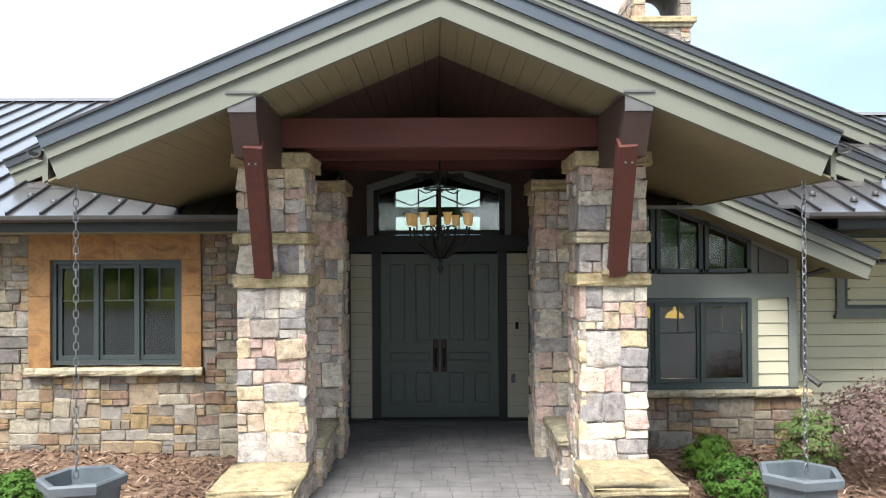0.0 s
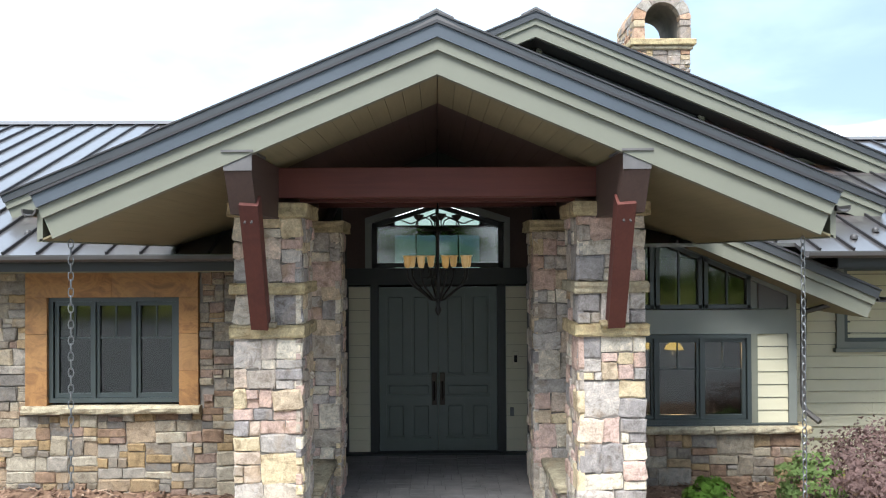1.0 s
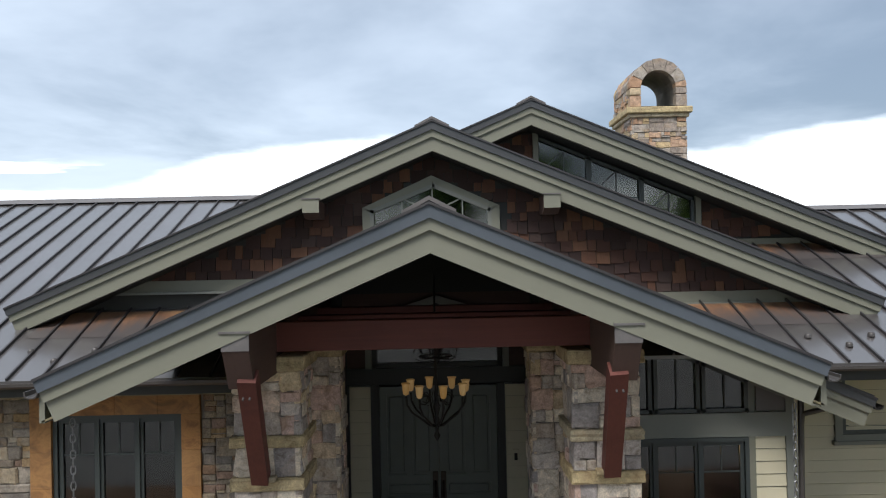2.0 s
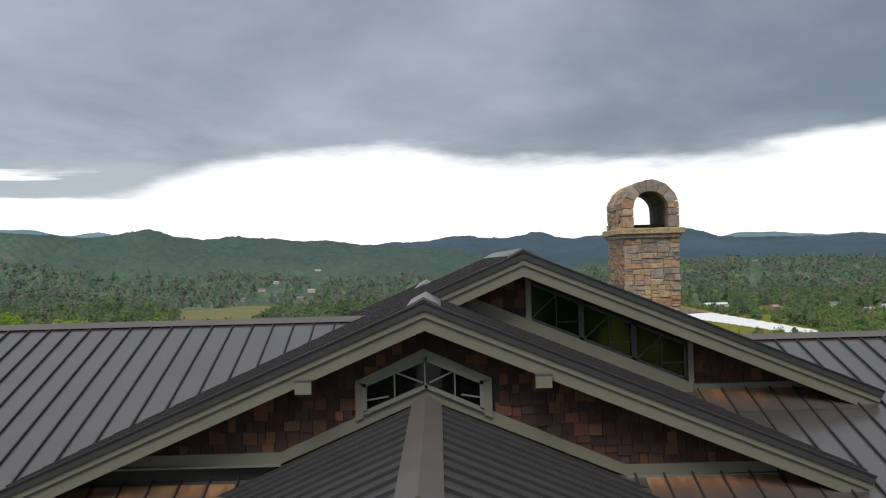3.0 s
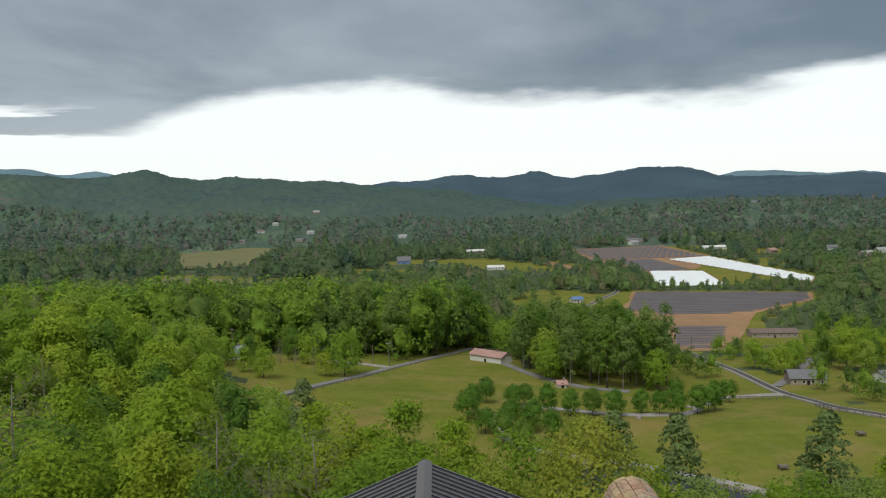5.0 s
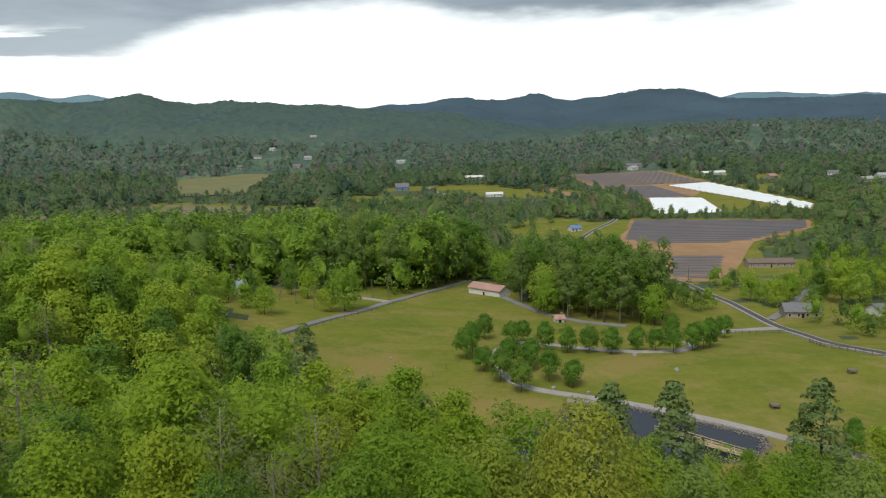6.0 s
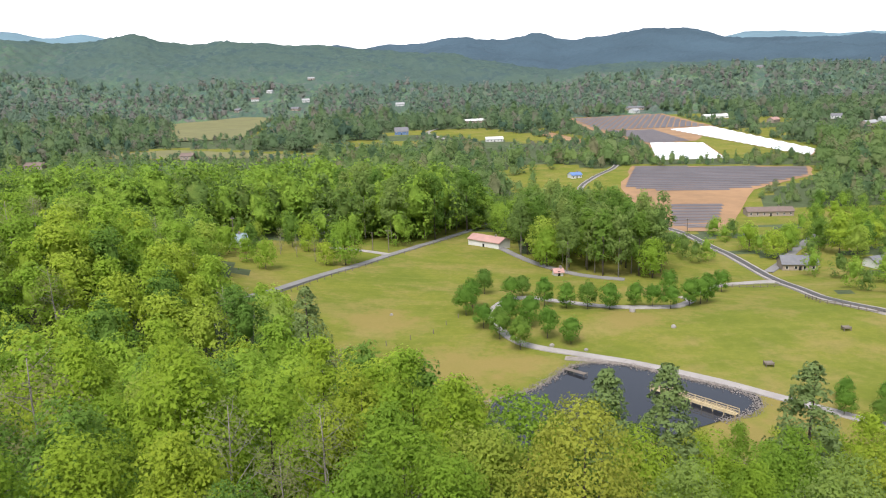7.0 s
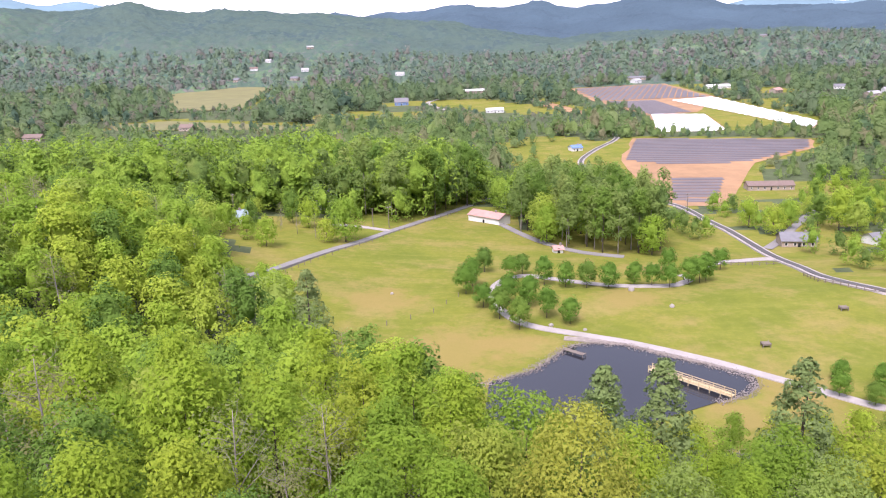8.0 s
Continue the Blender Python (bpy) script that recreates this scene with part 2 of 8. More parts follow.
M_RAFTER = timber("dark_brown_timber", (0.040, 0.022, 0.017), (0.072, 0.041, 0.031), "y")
M_COPPER = plain("lead_cap_metal", (0.115, 0.105, 0.102), 0.5, 0.2, 0.2, 5, 60, 0.1)
M_IRON = plain("black_wrought_iron", (0.018, 0.016, 0.015), 0.5, 0.7, 0.3, 10, 90, 0.2)
M_BRONZE = plain("dark_bronze", (0.03, 0.024, 0.02), 0.35, 0.8, 0.3, 10, 90, 0.1)
M_GALV = plain("grey_chain_metal", (0.16, 0.16, 0.16), 0.45, 0.7, 0.25, 12, 90, 0.1)
M_GUTTER = plain("dark_bronze_gutter", (0.065, 0.058, 0.055), 0.4, 0.2, 0.12, 2, 60, 0.05)
M_PLANTER = plain("weathered_grey_planter", (0.100, 0.112, 0.120), 0.6, 0, 0.3, 4, 70, 0.2)
M_PAVER = plain("stamped_grey_paver", (0.170, 0.156, 0.150), 0.7, 0, 0.3, 2.5, 30, 0.35)
M_JOINT = plain("dark_paver_joint", (0.135, 0.125, 0.12), 0.9, 0, 0.2, 5, 50, 0.3)
# Near black: the dimness of unlit rooms is put into the plaster colour.
M_INNER = plain("dimmed_interior_plaster", (0.045, 0.038, 0.029), 0.8, 0, 0.1, 1, 40, 0.05)
M_INFLOOR = timber("interior_floor", (0.08, 0.045, 0.025), (0.14, 0.08, 0.045), "y", 0.4)


def glass_mat():
    k = Mat("window_glass", 0.02, 0, 0.5)
    t = k.t
    t.nodes.remove(k.b)
    mixs = t.nodes.new("ShaderNodeMixShader")
    tr = t.nodes.new("ShaderNodeBsdfTransparent")
    tr.inputs[0].default_value = (0.40, 0.45, 0.42, 1)
    gl = t.nodes.new("ShaderNodeBsdfGlossy")
    gl.inputs["Roughness"].default_value = 0.06
    fr = t.nodes.new("ShaderNodeFresnel")
    fr.inputs[0].default_value = 1.52
    f2 = k.math("MINIMUM", k.math("ADD", k.math("MULTIPLY", fr.outputs[0], 1.6), 0.01), 1.0)
    t.links.new(f2, mixs.inputs[0])
    t.links.new(tr.outputs[0], mixs.inputs[1])
    t.links.new(gl.outputs[0], mixs.inputs[2])
    t.links.new(mixs.outputs[0], t.nodes["Material Output"].inputs[0])
    return k.m


M_GLASS = glass_mat()


def shake_mat():
    k = Mat("red_cedar_shake", 0.8)
    base = k.ramp(k.rand(), [(0.0, (0.030, 0.015, 0.012)), (0.2, (0.075, 0.030, 0.018)), (0.4, (0.120, 0.051, 0.027)), (0.55, (0.045, 0.022, 0.018)), (0.75, (0.165, 0.075, 0.038)), (0.9, (0.064, 0.039, 0.032)), (1.0, (0.112, 0.041, 0.022))], "CONSTANT")
    n = k.noise(1.0, 6, 0.65, k.place(True, (30, 30, 2.5)), 0.5)
    k.colour(k.mix(k.math("MULTIPLY", n, 0.7), base, (0.034, 0.018, 0.013)))
    k.bump(n, 0.4, 0.006)
    return k.m


M_SHAKE = shake_mat()


def lampglass_mat():
    k = Mat("amber_lamp_glass", 0.35)
    k.colour(k.mix(k.rand(), (0.48, 0.27, 0.08), (0.58, 0.42, 0.22)))
    k.b.inputs["Emission Color"].default_value = (1.0, 0.55, 0.16, 1)
    k.b.inputs["Emission Strength"].default_value = 0.035
    return k.m


M_LAMP = lampglass_mat()


def pendant_mat():
    k = Mat("lit_pendant_glass", 0.4)
    k.colour((0.7, 0.45, 0.15))
    k.b.inputs["Emission Color"].default_value = (1.0, 0.50, 0.10, 1)
    k.b.inputs["Emission Strength"].default_value = 1.1
    return k.m


M_PENDANT = pendant_mat()


def grass_mat():
    k = Mat("meadow_grass", 0.95, 0, 0.03)
    big = k.noise(0.022, 5, 0.6)
    mid = k.noise(0.11, 5, 0.65)
    fine = k.noise(1.6, 4, 0.7)
    c = k.ramp(big, [(0.30, (0.122, 0.151, 0.024)), (0.50, (0.168, 0.180, 0.029)), (0.68, (0.219, 0.197, 0.044))])
    c = k.mix(k.ramp(mid, [(0.45, (0, 0, 0)), (0.75, (0.7, 0.7, 0.7))]), c, (0.107, 0.138, 0.023))
    # mown swathes along the slope
    swathe = k.noise(1.0, 4, 0.6, k.place(True, (0.020, 0.170, 0.017)), 0.4)
    c = k.mix(k.ramp(swathe, [(0.47, (0, 0, 0)), (0.62, (0.28, 0.28, 0.28))]), c, (0.230, 0.217, 0.051))
    dry = k.ramp(k.noise(0.06, 6, 0.7), [(0.47, (0, 0, 0)), (0.66, (0.8, 0.8, 0.8))])
    c = k.mix(dry, c, (0.275, 0.210, 0.080))
    tuft = k.noise(0.45, 5, 0.75)
    c = k.mix(k.ramp(tuft, [(0.40, (0.28, 0.28, 0.24)), (0.55, (0, 0, 0))]), c, (0.097, 0.123, 0.022))
    c = k.mix(k.ramp(tuft, [(0.55, (0, 0, 0)), (0.68, (0.25, 0.25, 0.25))]), c, (0.255, 0.228, 0.068))
    # worn ground round the pond and on two scars in the meadow
    ragged = k.noise(0.16, 6, 0.7)
    for at, reach in (((2, 166, -46), 20.0), ((17, 171, -46), 11.0), ((72, 141, -46), 13.0), ((58, 132, -46), 10.0), ((52, 200, -46), 12.0), ((-16, 203, -46), 14.0), ((66, 240, -48), 10.0)):
        d = k.node("ShaderNodeVectorMath")
        d.operation = "DISTANCE"
        k.link(k.place(), d.inputs[0])
        d.inputs[1].default_value = at
        worn = k.math("ADD", k.math("DIVIDE", d.outputs["Value"], reach), k.math("MULTIPLY", k.math("SUBTRACT", ragged, 0.5), 2.6))
        c = k.mix(k.ramp(worn, [(0.45, (0.8, 0.8, 0.8)), (0.95, (0, 0, 0))]), c, (0.255, 0.189, 0.068))
    c = k.mix(k.math("MULTIPLY", fine, 0.35), c, (0.102, 0.125, 0.022))
    k.colour(c)
    k.bump(fine, 0.5, 0.25)
    return k.m


M_GRASS = grass_mat()
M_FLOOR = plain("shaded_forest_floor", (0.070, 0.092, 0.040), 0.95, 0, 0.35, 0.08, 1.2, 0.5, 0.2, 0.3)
M_ROAD = plain("grey_road", (0.20, 0.19, 0.185), 0.9, 0, 0.15, 0.15, 2.0, 0.2)
M_GRAVEL = plain("pale_gravel", (0.31, 0.285, 0.265), 0.95, 0, 0.15, 0.3, 3.0, 0.4)
M_RIPRAP = plain("riprap_stone", (0.235, 0.205, 0.18), 0.95, 0, 0.35, 1.0, 3.0, 0.5)
M_ASPHALT = plain("asphalt", (0.075, 0.072, 0.07), 0.85, 0, 0.2, 0.4, 20, 0.3)
M_SOIL = plain("orange_clay_soil", (0.300, 0.178, 0.090), 0.95, 0, 0.25, 0.05, 1.0, 0.2)
M_PLASTIC = plain("dark_plastic_mulch", (0.115, 0.098, 0.098), 0.55, 0, 0.2, 0.05, 1.0, 0.05)
M_WHITE = plain("white_row_cover", (0.80, 0.82, 0.83), 0.6, 0, 0.05, 0.08, 1.0, 0.1)
M_DRY = plain("yellow_pasture", (0.158, 0.152, 0.059), 0.95, 0, 0.2, 0.03, 0.8, 0.2)
M_HOUSEWHITE = plain("white_wall_paint", (0.62, 0.62, 0.60), 0.7, 0, 0.06, 0.4, 5, 0.05)
M_HOUSEBLUE = plain("blue_wall_paint", (0.12, 0.20, 0.38), 0.7, 0, 0.1, 0.4, 5, 0.05)
M_HOUSETAN = plain("tan_wall_paint", (0.33, 0.27, 0.22), 0.75, 0, 0.1, 0.4, 5, 0.05)
M_SHINGLEGREY = plain("grey_roof_shingle", (0.16, 0.16, 0.17), 0.85, 0, 0.15, 0.6, 5, 0.1)
M_SHINGLEBROWN = plain("brown_roof_shingle", (0.17, 0.125, 0.105), 0.85, 0, 0.15, 0.6, 5, 0.1)
M_SHINGLEPALE = plain("pale_grey_roof_shingle", (0.34, 0.34, 0.34), 0.85, 0, 0.15, 0.6, 5, 0.1)
M_PINKROOF = plain("faded_red_metal_roof", (0.40, 0.235, 0.20), 0.55, 0, 0.15, 0.3, 4, 0.05)
M_GREENROOF = plain("pale_green_metal_roof", (0.22, 0.28, 0.29), 0.5, 0, 0.12, 0.4, 4, 0.05)
M_DARKPANE = plain("dark_far_pane", (0.02, 0.022, 0.025), 0.15, 0, 0.1, 1, 5, 0.0, 0.6)
M_POLE = plain("weathered_pole_wood", (0.17, 0.14, 0.115), 0.9, 0, 0.2, 2, 20, 0.2)
M_DOCK = timber("pale_dock_planks", (0.40, 0.31, 0.17), (0.55, 0.44, 0.26), "x")
M_BARK = plain("grey_brown_bark", (0.115, 0.092, 0.075), 0.95, 0, 0.3, 1.5, 14, 0.5, 0.2, 0.03)
M_PALEBARK = plain("pale_grey_bark", (0.26, 0.23, 0.20), 0.95, 0, 0.25, 1.5, 14, 0.5, 0.2, 0.03)
M_MULCH = plain("bark_mulch", (0.190, 0.118, 0.078), 0.95, 0, 0.4, 6, 45, 0.8, 0.2, 0.02)


def water_mat():
    k = Mat("pond_water", 0.06, 0, 0.5)
    k.colour((0.022, 0.024, 0.030))
    k.bump(k.noise(1.2, 3), 0.06, 0.05)
    return k.m


M_WATER = water_mat()


def leaf_mat(name, stops, dark, trans=0.35):
    """Leaves: the tone varies from tree to tree and from leaf to leaf, and light comes through."""
    k = Mat(name, 0.7, 0, 0.08)
    base = k.ramp(k.rand(), stops)
    c = k.mix(k.math("MULTIPLY", k.island(), 0.3), base, dark)
    c = k.mix(k.math("MULTIPLY", k.noise(0.35, 4), 0.2), c, dark)
    grain = k.noise(2.2, 5, 0.75)
    c = k.mix(k.ramp(grain, [(0.42, (0.3, 0.3, 0.3)), (0.58, (0, 0, 0))]), c, dark)
    k.colour(c)
    k.bump(grain, 0.6, 0.4)
    tl = k.node("ShaderNodeBsdfTranslucent")
    k.link(c, tl.inputs[0])
    ms = k.node("ShaderNodeMixShader")
    ms.inputs[0].default_value = trans
    k.link(k.b.outputs[0], ms.inputs[1])
    k.link(tl.outputs[0], ms.inputs[2])
    k.link(ms.outputs[0], k.t.nodes["Material Output"].inputs[0])
    return k.m


M_LEAF = leaf_mat("spring_leaves", [(0.0, (0.198, 0.336, 0.044)), (0.25, (0.261, 0.406, 0.044)), (0.5, (0.322, 0.454, 0.044)), (0.75, (0.384, 0.475, 0.047)), (0.9, (0.426, 0.475, 0.061)), (1.0, (0.302, 0.401, 0.113))], (0.194, 0.286, 0.031), 0.5)
M_LEAFMID = leaf_mat("hillside_spring_leaves", [(0.0, (0.251, 0.398, 0.052)), (0.3, (0.312, 0.465, 0.058)), (0.6, (0.378, 0.514, 0.060)), (0.85, (0.453, 0.547, 0.068)), (1.0, (0.360, 0.465, 0.112))], (0.216, 0.316, 0.035), 0.5)
M_LEAFLAWN = leaf_mat("bright_lawn_tree_leaves", [(0.0, (0.140, 0.275, 0.040)), (1.0, (0.185, 0.325, 0.046))], (0.085, 0.175, 0.026), 0.45)
M_LEAFDARK = leaf_mat("dark_green_leaves", [(0.0, (0.143, 0.259, 0.047)), (0.5, (0.187, 0.310, 0.051)), (1.0, (0.225, 0.345, 0.055))], (0.099, 0.178, 0.031), 0.45)
M_LEAFYELLOW = leaf_mat("yellow_green_leaves", [(0.0, (0.420, 0.445, 0.070)), (1.0, (0.430, 0.455, 0.075))], (0.31, 0.34, 0.05), 0.5)
M_NEEDLE = leaf_mat("pine_needles", [(0.0, (0.225, 0.310, 0.105)), (1.0, (0.265, 0.345, 0.120))], (0.150, 0.210, 0.075), 0.42)
M_LEAFGROVE = leaf_mat("grove_leaves", [(0.0, (0.180, 0.282, 0.075)), (0.5, (0.246, 0.345, 0.085)), (1.0, (0.324, 0.402, 0.106))], (0.126, 0.196, 0.053), 0.45)
M_LEAFOLIVE = leaf_mat("olive_buds", [(0.0, (0.260, 0.265, 0.105)), (1.0, (0.235, 0.290, 0.095))], (0.17, 0.165, 0.07), 0.45)
M_LEAFRED = leaf_mat("purple_maple_leaves", [(0.0, (0.215, 0.137, 0.130)), (1.0, (0.254, 0.163, 0.146))], (0.111, 0.081, 0.073))
M_SHRUB = leaf_mat("shrub_leaves", [(0.0, (0.110, 0.210, 0.040)), (1.0, (0.170, 0.270, 0.050))], (0.05, 0.10, 0.025))


def crowns_mat(name, tones, dark, scale, bump):
    """Woods seen from afar: every crown has its own tone, with leaf grain."""
    k = Mat(name, 0.95, 0, 0.02)
    step = 1.0 / len(tones)
    own = k.node("ShaderNodeAttribute")
    own.attribute_name = "tone"
    c = k.ramp(own.outputs["Fac"], [(i * step, t) for i, t in enumerate(tones)], "CONSTANT")
    c = k.mix(k.math("MULTIPLY", k.island(), 0.25), c, dark)
    patch_ = k.ramp(k.noise(0.006, 4, 0.6), [(0.45, (0, 0, 0)), (0.62, (0.45, 0.45, 0.45))])
    c = k.mix(patch_, c, tones[0])
    fine = k.noise(scale, 5, 0.75)
    c = k.mix(k.ramp(fine, [(0.35, (0.35, 0.35, 0.35)), (0.60, (0, 0, 0))]), c, dark)
    k.colour(c)
    k.bump(fine, 0.4, bump)
    tl = k.node("ShaderNodeBsdfTranslucent")
    k.link(c, tl.inputs[0])
    ms = k.node("ShaderNodeMixShader")
    ms.inputs[0].default_value = 0.42
    k.link(k.b.outputs[0], ms.inputs[1])
    k.link(tl.outputs[0], ms.inputs[2])
    k.link(ms.outputs[0], k.t.nodes["Material Output"].inputs[0])
    return k.m


# The M_FARNEAR tones dimmed and blued: distance haze is put into the colour.
M_FAR = crowns_mat("haze_blued_far_woods", [(0.128, 0.196, 0.096), (0.173, 0.256, 0.110), (0.148, 0.229, 0.099), (0.203, 0.283, 0.120), (0.083, 0.143, 0.099), (0.180, 0.247, 0.128), (0.229, 0.219, 0.166), (0.141, 0.216, 0.099), (0.203, 0.266, 0.146)], (0.075, 0.122, 0.069), 0.8, 1.2)
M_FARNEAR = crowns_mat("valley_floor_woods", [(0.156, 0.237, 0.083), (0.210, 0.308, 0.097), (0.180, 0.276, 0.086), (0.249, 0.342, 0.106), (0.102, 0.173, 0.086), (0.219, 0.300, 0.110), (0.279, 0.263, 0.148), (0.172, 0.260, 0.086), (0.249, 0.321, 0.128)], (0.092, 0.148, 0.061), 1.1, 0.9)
# Thicker haze is put into the slope tones as more blue.
M_SLOPE = crowns_mat("haze_blued_slope_woods", [(0.135, 0.202, 0.143), (0.170, 0.246, 0.152), (0.223, 0.209, 0.188), (0.186, 0.263, 0.156), (0.121, 0.182, 0.144), (0.243, 0.216, 0.207), (0.159, 0.227, 0.147), (0.204, 0.256, 0.174)], (0.115, 0.165, 0.128), 0.4, 1.5)
# Both far hill colours hold the blue of aerial haze, not of trees.
M_HAZEWOOD = plain("haze_blue_wooded_slope", (0.058, 0.092, 0.118), 0.95, 0, 0.2, 0.004, 0.08, 0.8, 0.1, 5.0)
M_HAZEHILL = plain("haze_pale_far_hill", (0.14, 0.22, 0.26), 0.95, 0, 0.15, 0.003, 0.05, 0.4, 0.1, 5.0)


def wood_mat(name, tones, dark):
    """Leaves of a whole wood in one mesh: the tone drifts from crown to crown."""
    k = Mat(name, 0.7, 0, 0.08)
    c = k.ramp(k.noise(0.09, 3, 0.7), [(0.28, tones[0]), (0.45, tones[1]), (0.60, tones[2]), (0.74, tones[3])])
    c = k.mix(k.math("MULTIPLY", k.island(), 0.40), c, dark)
    fine = k.noise(1.5, 5, 0.75)
    c = k.mix(k.ramp(fine, [(0.40, (0.6, 0.6, 0.6)), (0.60, (0, 0, 0))]), c, dark)
    k.colour(c)
    k.bump(fine, 0.8, 0.6)
    tl = k.node("ShaderNodeBsdfTranslucent")
    k.link(c, tl.inputs[0])
    ms = k.node("ShaderNodeMixShader")
    ms.inputs[0].default_value = 0.42
    k.link(k.b.outputs[0], ms.inputs[1])
    k.link(tl.outputs[0], ms.inputs[2])
    k.link(ms.outputs[0], k.t.nodes["Material Output"].inputs[0])
    return k.m


M_LEAF2 = wood_mat("woodland_spring_leaves", [(0.215, 0.354, 0.058), (0.278, 0.434, 0.060), (0.345, 0.493, 0.064), (0.407, 0.500, 0.091)], (0.153, 0.248, 0.035))
M_LEAFDARK2 = wood_mat("woodland_dark_leaves", [(0.127, 0.216, 0.056), (0.174, 0.277, 0.061), (0.222, 0.320, 0.064), (0.295, 0.315, 0.102)], (0.103, 0.166, 0.041))


def canopy_mat():
    """The closed canopy of the hills: crown after crown, mixed and half bare below, dark above. Distance haze is put
    into the tones as blue.
    """
    k = Mat("hazed_hill_canopy", 0.95, 0, 0.02)
    cell = k.node("ShaderNodeTexVoronoi")
    cell.inputs["Scale"].default_value = 0.095
    k.link(k.place(True, (1.0, 0.7, 0.6)), cell.inputs["Vector"])
    sep_c = k.node("ShaderNodeSeparateColor")
    k.link(cell.outputs["Color"], sep_c.inputs[0])
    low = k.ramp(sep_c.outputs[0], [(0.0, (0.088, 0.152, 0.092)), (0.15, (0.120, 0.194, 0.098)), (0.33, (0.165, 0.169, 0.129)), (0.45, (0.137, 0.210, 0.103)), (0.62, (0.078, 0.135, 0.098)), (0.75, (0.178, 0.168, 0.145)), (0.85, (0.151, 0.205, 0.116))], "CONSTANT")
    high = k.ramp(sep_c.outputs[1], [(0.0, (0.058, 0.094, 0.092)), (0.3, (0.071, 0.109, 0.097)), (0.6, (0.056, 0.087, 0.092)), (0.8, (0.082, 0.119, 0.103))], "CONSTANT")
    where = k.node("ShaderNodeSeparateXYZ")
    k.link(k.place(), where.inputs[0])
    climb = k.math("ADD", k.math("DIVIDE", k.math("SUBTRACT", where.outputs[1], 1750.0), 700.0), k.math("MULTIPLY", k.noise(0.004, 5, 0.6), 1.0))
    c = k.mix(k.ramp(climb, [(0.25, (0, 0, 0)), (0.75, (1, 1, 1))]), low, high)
    fine = k.noise(0.16, 6, 0.78)
    c = k.mix(k.ramp(fine, [(0.38, (0.6, 0.6, 0.6)), (0.58, (0, 0, 0))]), c, (0.060, 0.092, 0.084))
    c = k.mix(k.ramp(k.noise(0.011, 5, 0.65), [(0.42, (0, 0, 0)), (0.58, (0.7, 0.7, 0.7))]), c, (0.075, 0.110, 0.090))
    k.colour(c)
    k.bump(fine, 0.8, 3.0)
    return k.m


M_CANOPY = canopy_mat()

# ---------------------------------------------------------------- mesh helpers
ONE = Matrix.Identity(4)


def mesh_of(bm, name, material, smooth=False):
    me = bpy.data.meshes.new(name)
    bm.normal_update()
    bm.to_mesh(me)
    bm.free()
    for m in material if isinstance(material, (list, tuple)) else [material]:
        me.materials.append(m)
    if smooth:
        me.shade_smooth()
    return me


def thing(name, bm, material, label, category, kind="", group="", at=None, smooth=False):
    """A top-level thing: a mesh, or an Empty when bm is None."""
    ob = new(name, mesh_of(bm, name, material, smooth) if bm else None)
    if at is not None:
        ob.matrix_basis = at
    return tagged(ob, label, category, group, kind)


def part(name, bm, material, parent, label="", smooth=False):
    ob = new(name, mesh_of(bm, name, material, smooth))
    ob.parent = parent
    return tagged(ob, label) if label else ob


def piece(name, me, parent, m):
    ob = new(name, me)
    ob.parent = parent
    ob.matrix_basis = m
    return ob


def box(bm, x0, x1, y0, y1, z0, z1, bevel=0.0):
    v = [bm.verts.new((x, y, z)) for x in (x0, x1) for y in (y0, y1) for z in (z0, z1)]
    f = [bm.faces.new([v[i] for i in q]) for q in ((0, 1, 3, 2), (4, 6, 7, 5), (0, 4, 5, 1), (2, 3, 7, 6), (0, 2, 6, 4), (1, 5, 7, 3))]
    if bevel:
        edges = list({e for q in f for e in q.edges})
        bmesh.ops.bevel(bm, geom=edges, offset=bevel, segments=1, affect="EDGES", profile=0.5)
    return bm


def boxbm(*a, bevel=0.0):
    return box(bmesh.new(), *a, bevel=bevel)


def prism(bm, outline, y0, y1, axis="y"):
    """A flat outline of (a, z) pushed along an axis."""
    def at(a, z, y):
        return (a, y, z) if axis == "y" else (y, a, z)
    f0 = [bm.verts.new(at(a, z, y0)) for a, z in outline]
    f1 = [bm.verts.new(at(a, z, y1)) for a, z in outline]
    bm.faces.new(f0)
    bm.faces.new(f1[::-1])
    n = len(outline)
    for i in range(n):
        bm.faces.new((f0[i], f0[(i + 1) % n], f1[(i + 1) % n], f1[i]))
    bmesh.ops.recalc_face_normals(bm, faces=bm.faces)
    return bm


def prismbm(outline, y0, y1, axis="y"):
    return prism(bmesh.new(), outline, y0, y1, axis)


def tube(bm, points, radii, sides=6, caps=True):
    """A tapered tube along points."""
    rings = []
    pts = [Vector(p) for p in points]
    for i, p in enumerate(pts):
        d = (pts[min(i + 1, len(pts) - 1)] - pts[max(i - 1, 0)]).normalized()
        a = d.orthogonal().normalized()
        if rings:
            a = (prev - d * prev.dot(d)).normalized()
        prev = a
        b = d.cross(a)
        r = radii[i] if isinstance(radii, (list, tuple)) else radii
        rings.append([bm.verts.new(p + (a * math.cos(2 * math.pi * s / sides) + b * math.sin(2 * math.pi * s / sides)) * r) for s in range(sides)])
    for q, w in zip(rings, rings[1:]):
        for s in range(sides):
            bm.faces.new((q[s], q[(s + 1) % sides], w[(s + 1) % sides], w[s]))
    if caps:
        bm.faces.new(rings[0][::-1])
        bm.faces.new(rings[-1])
    return bm


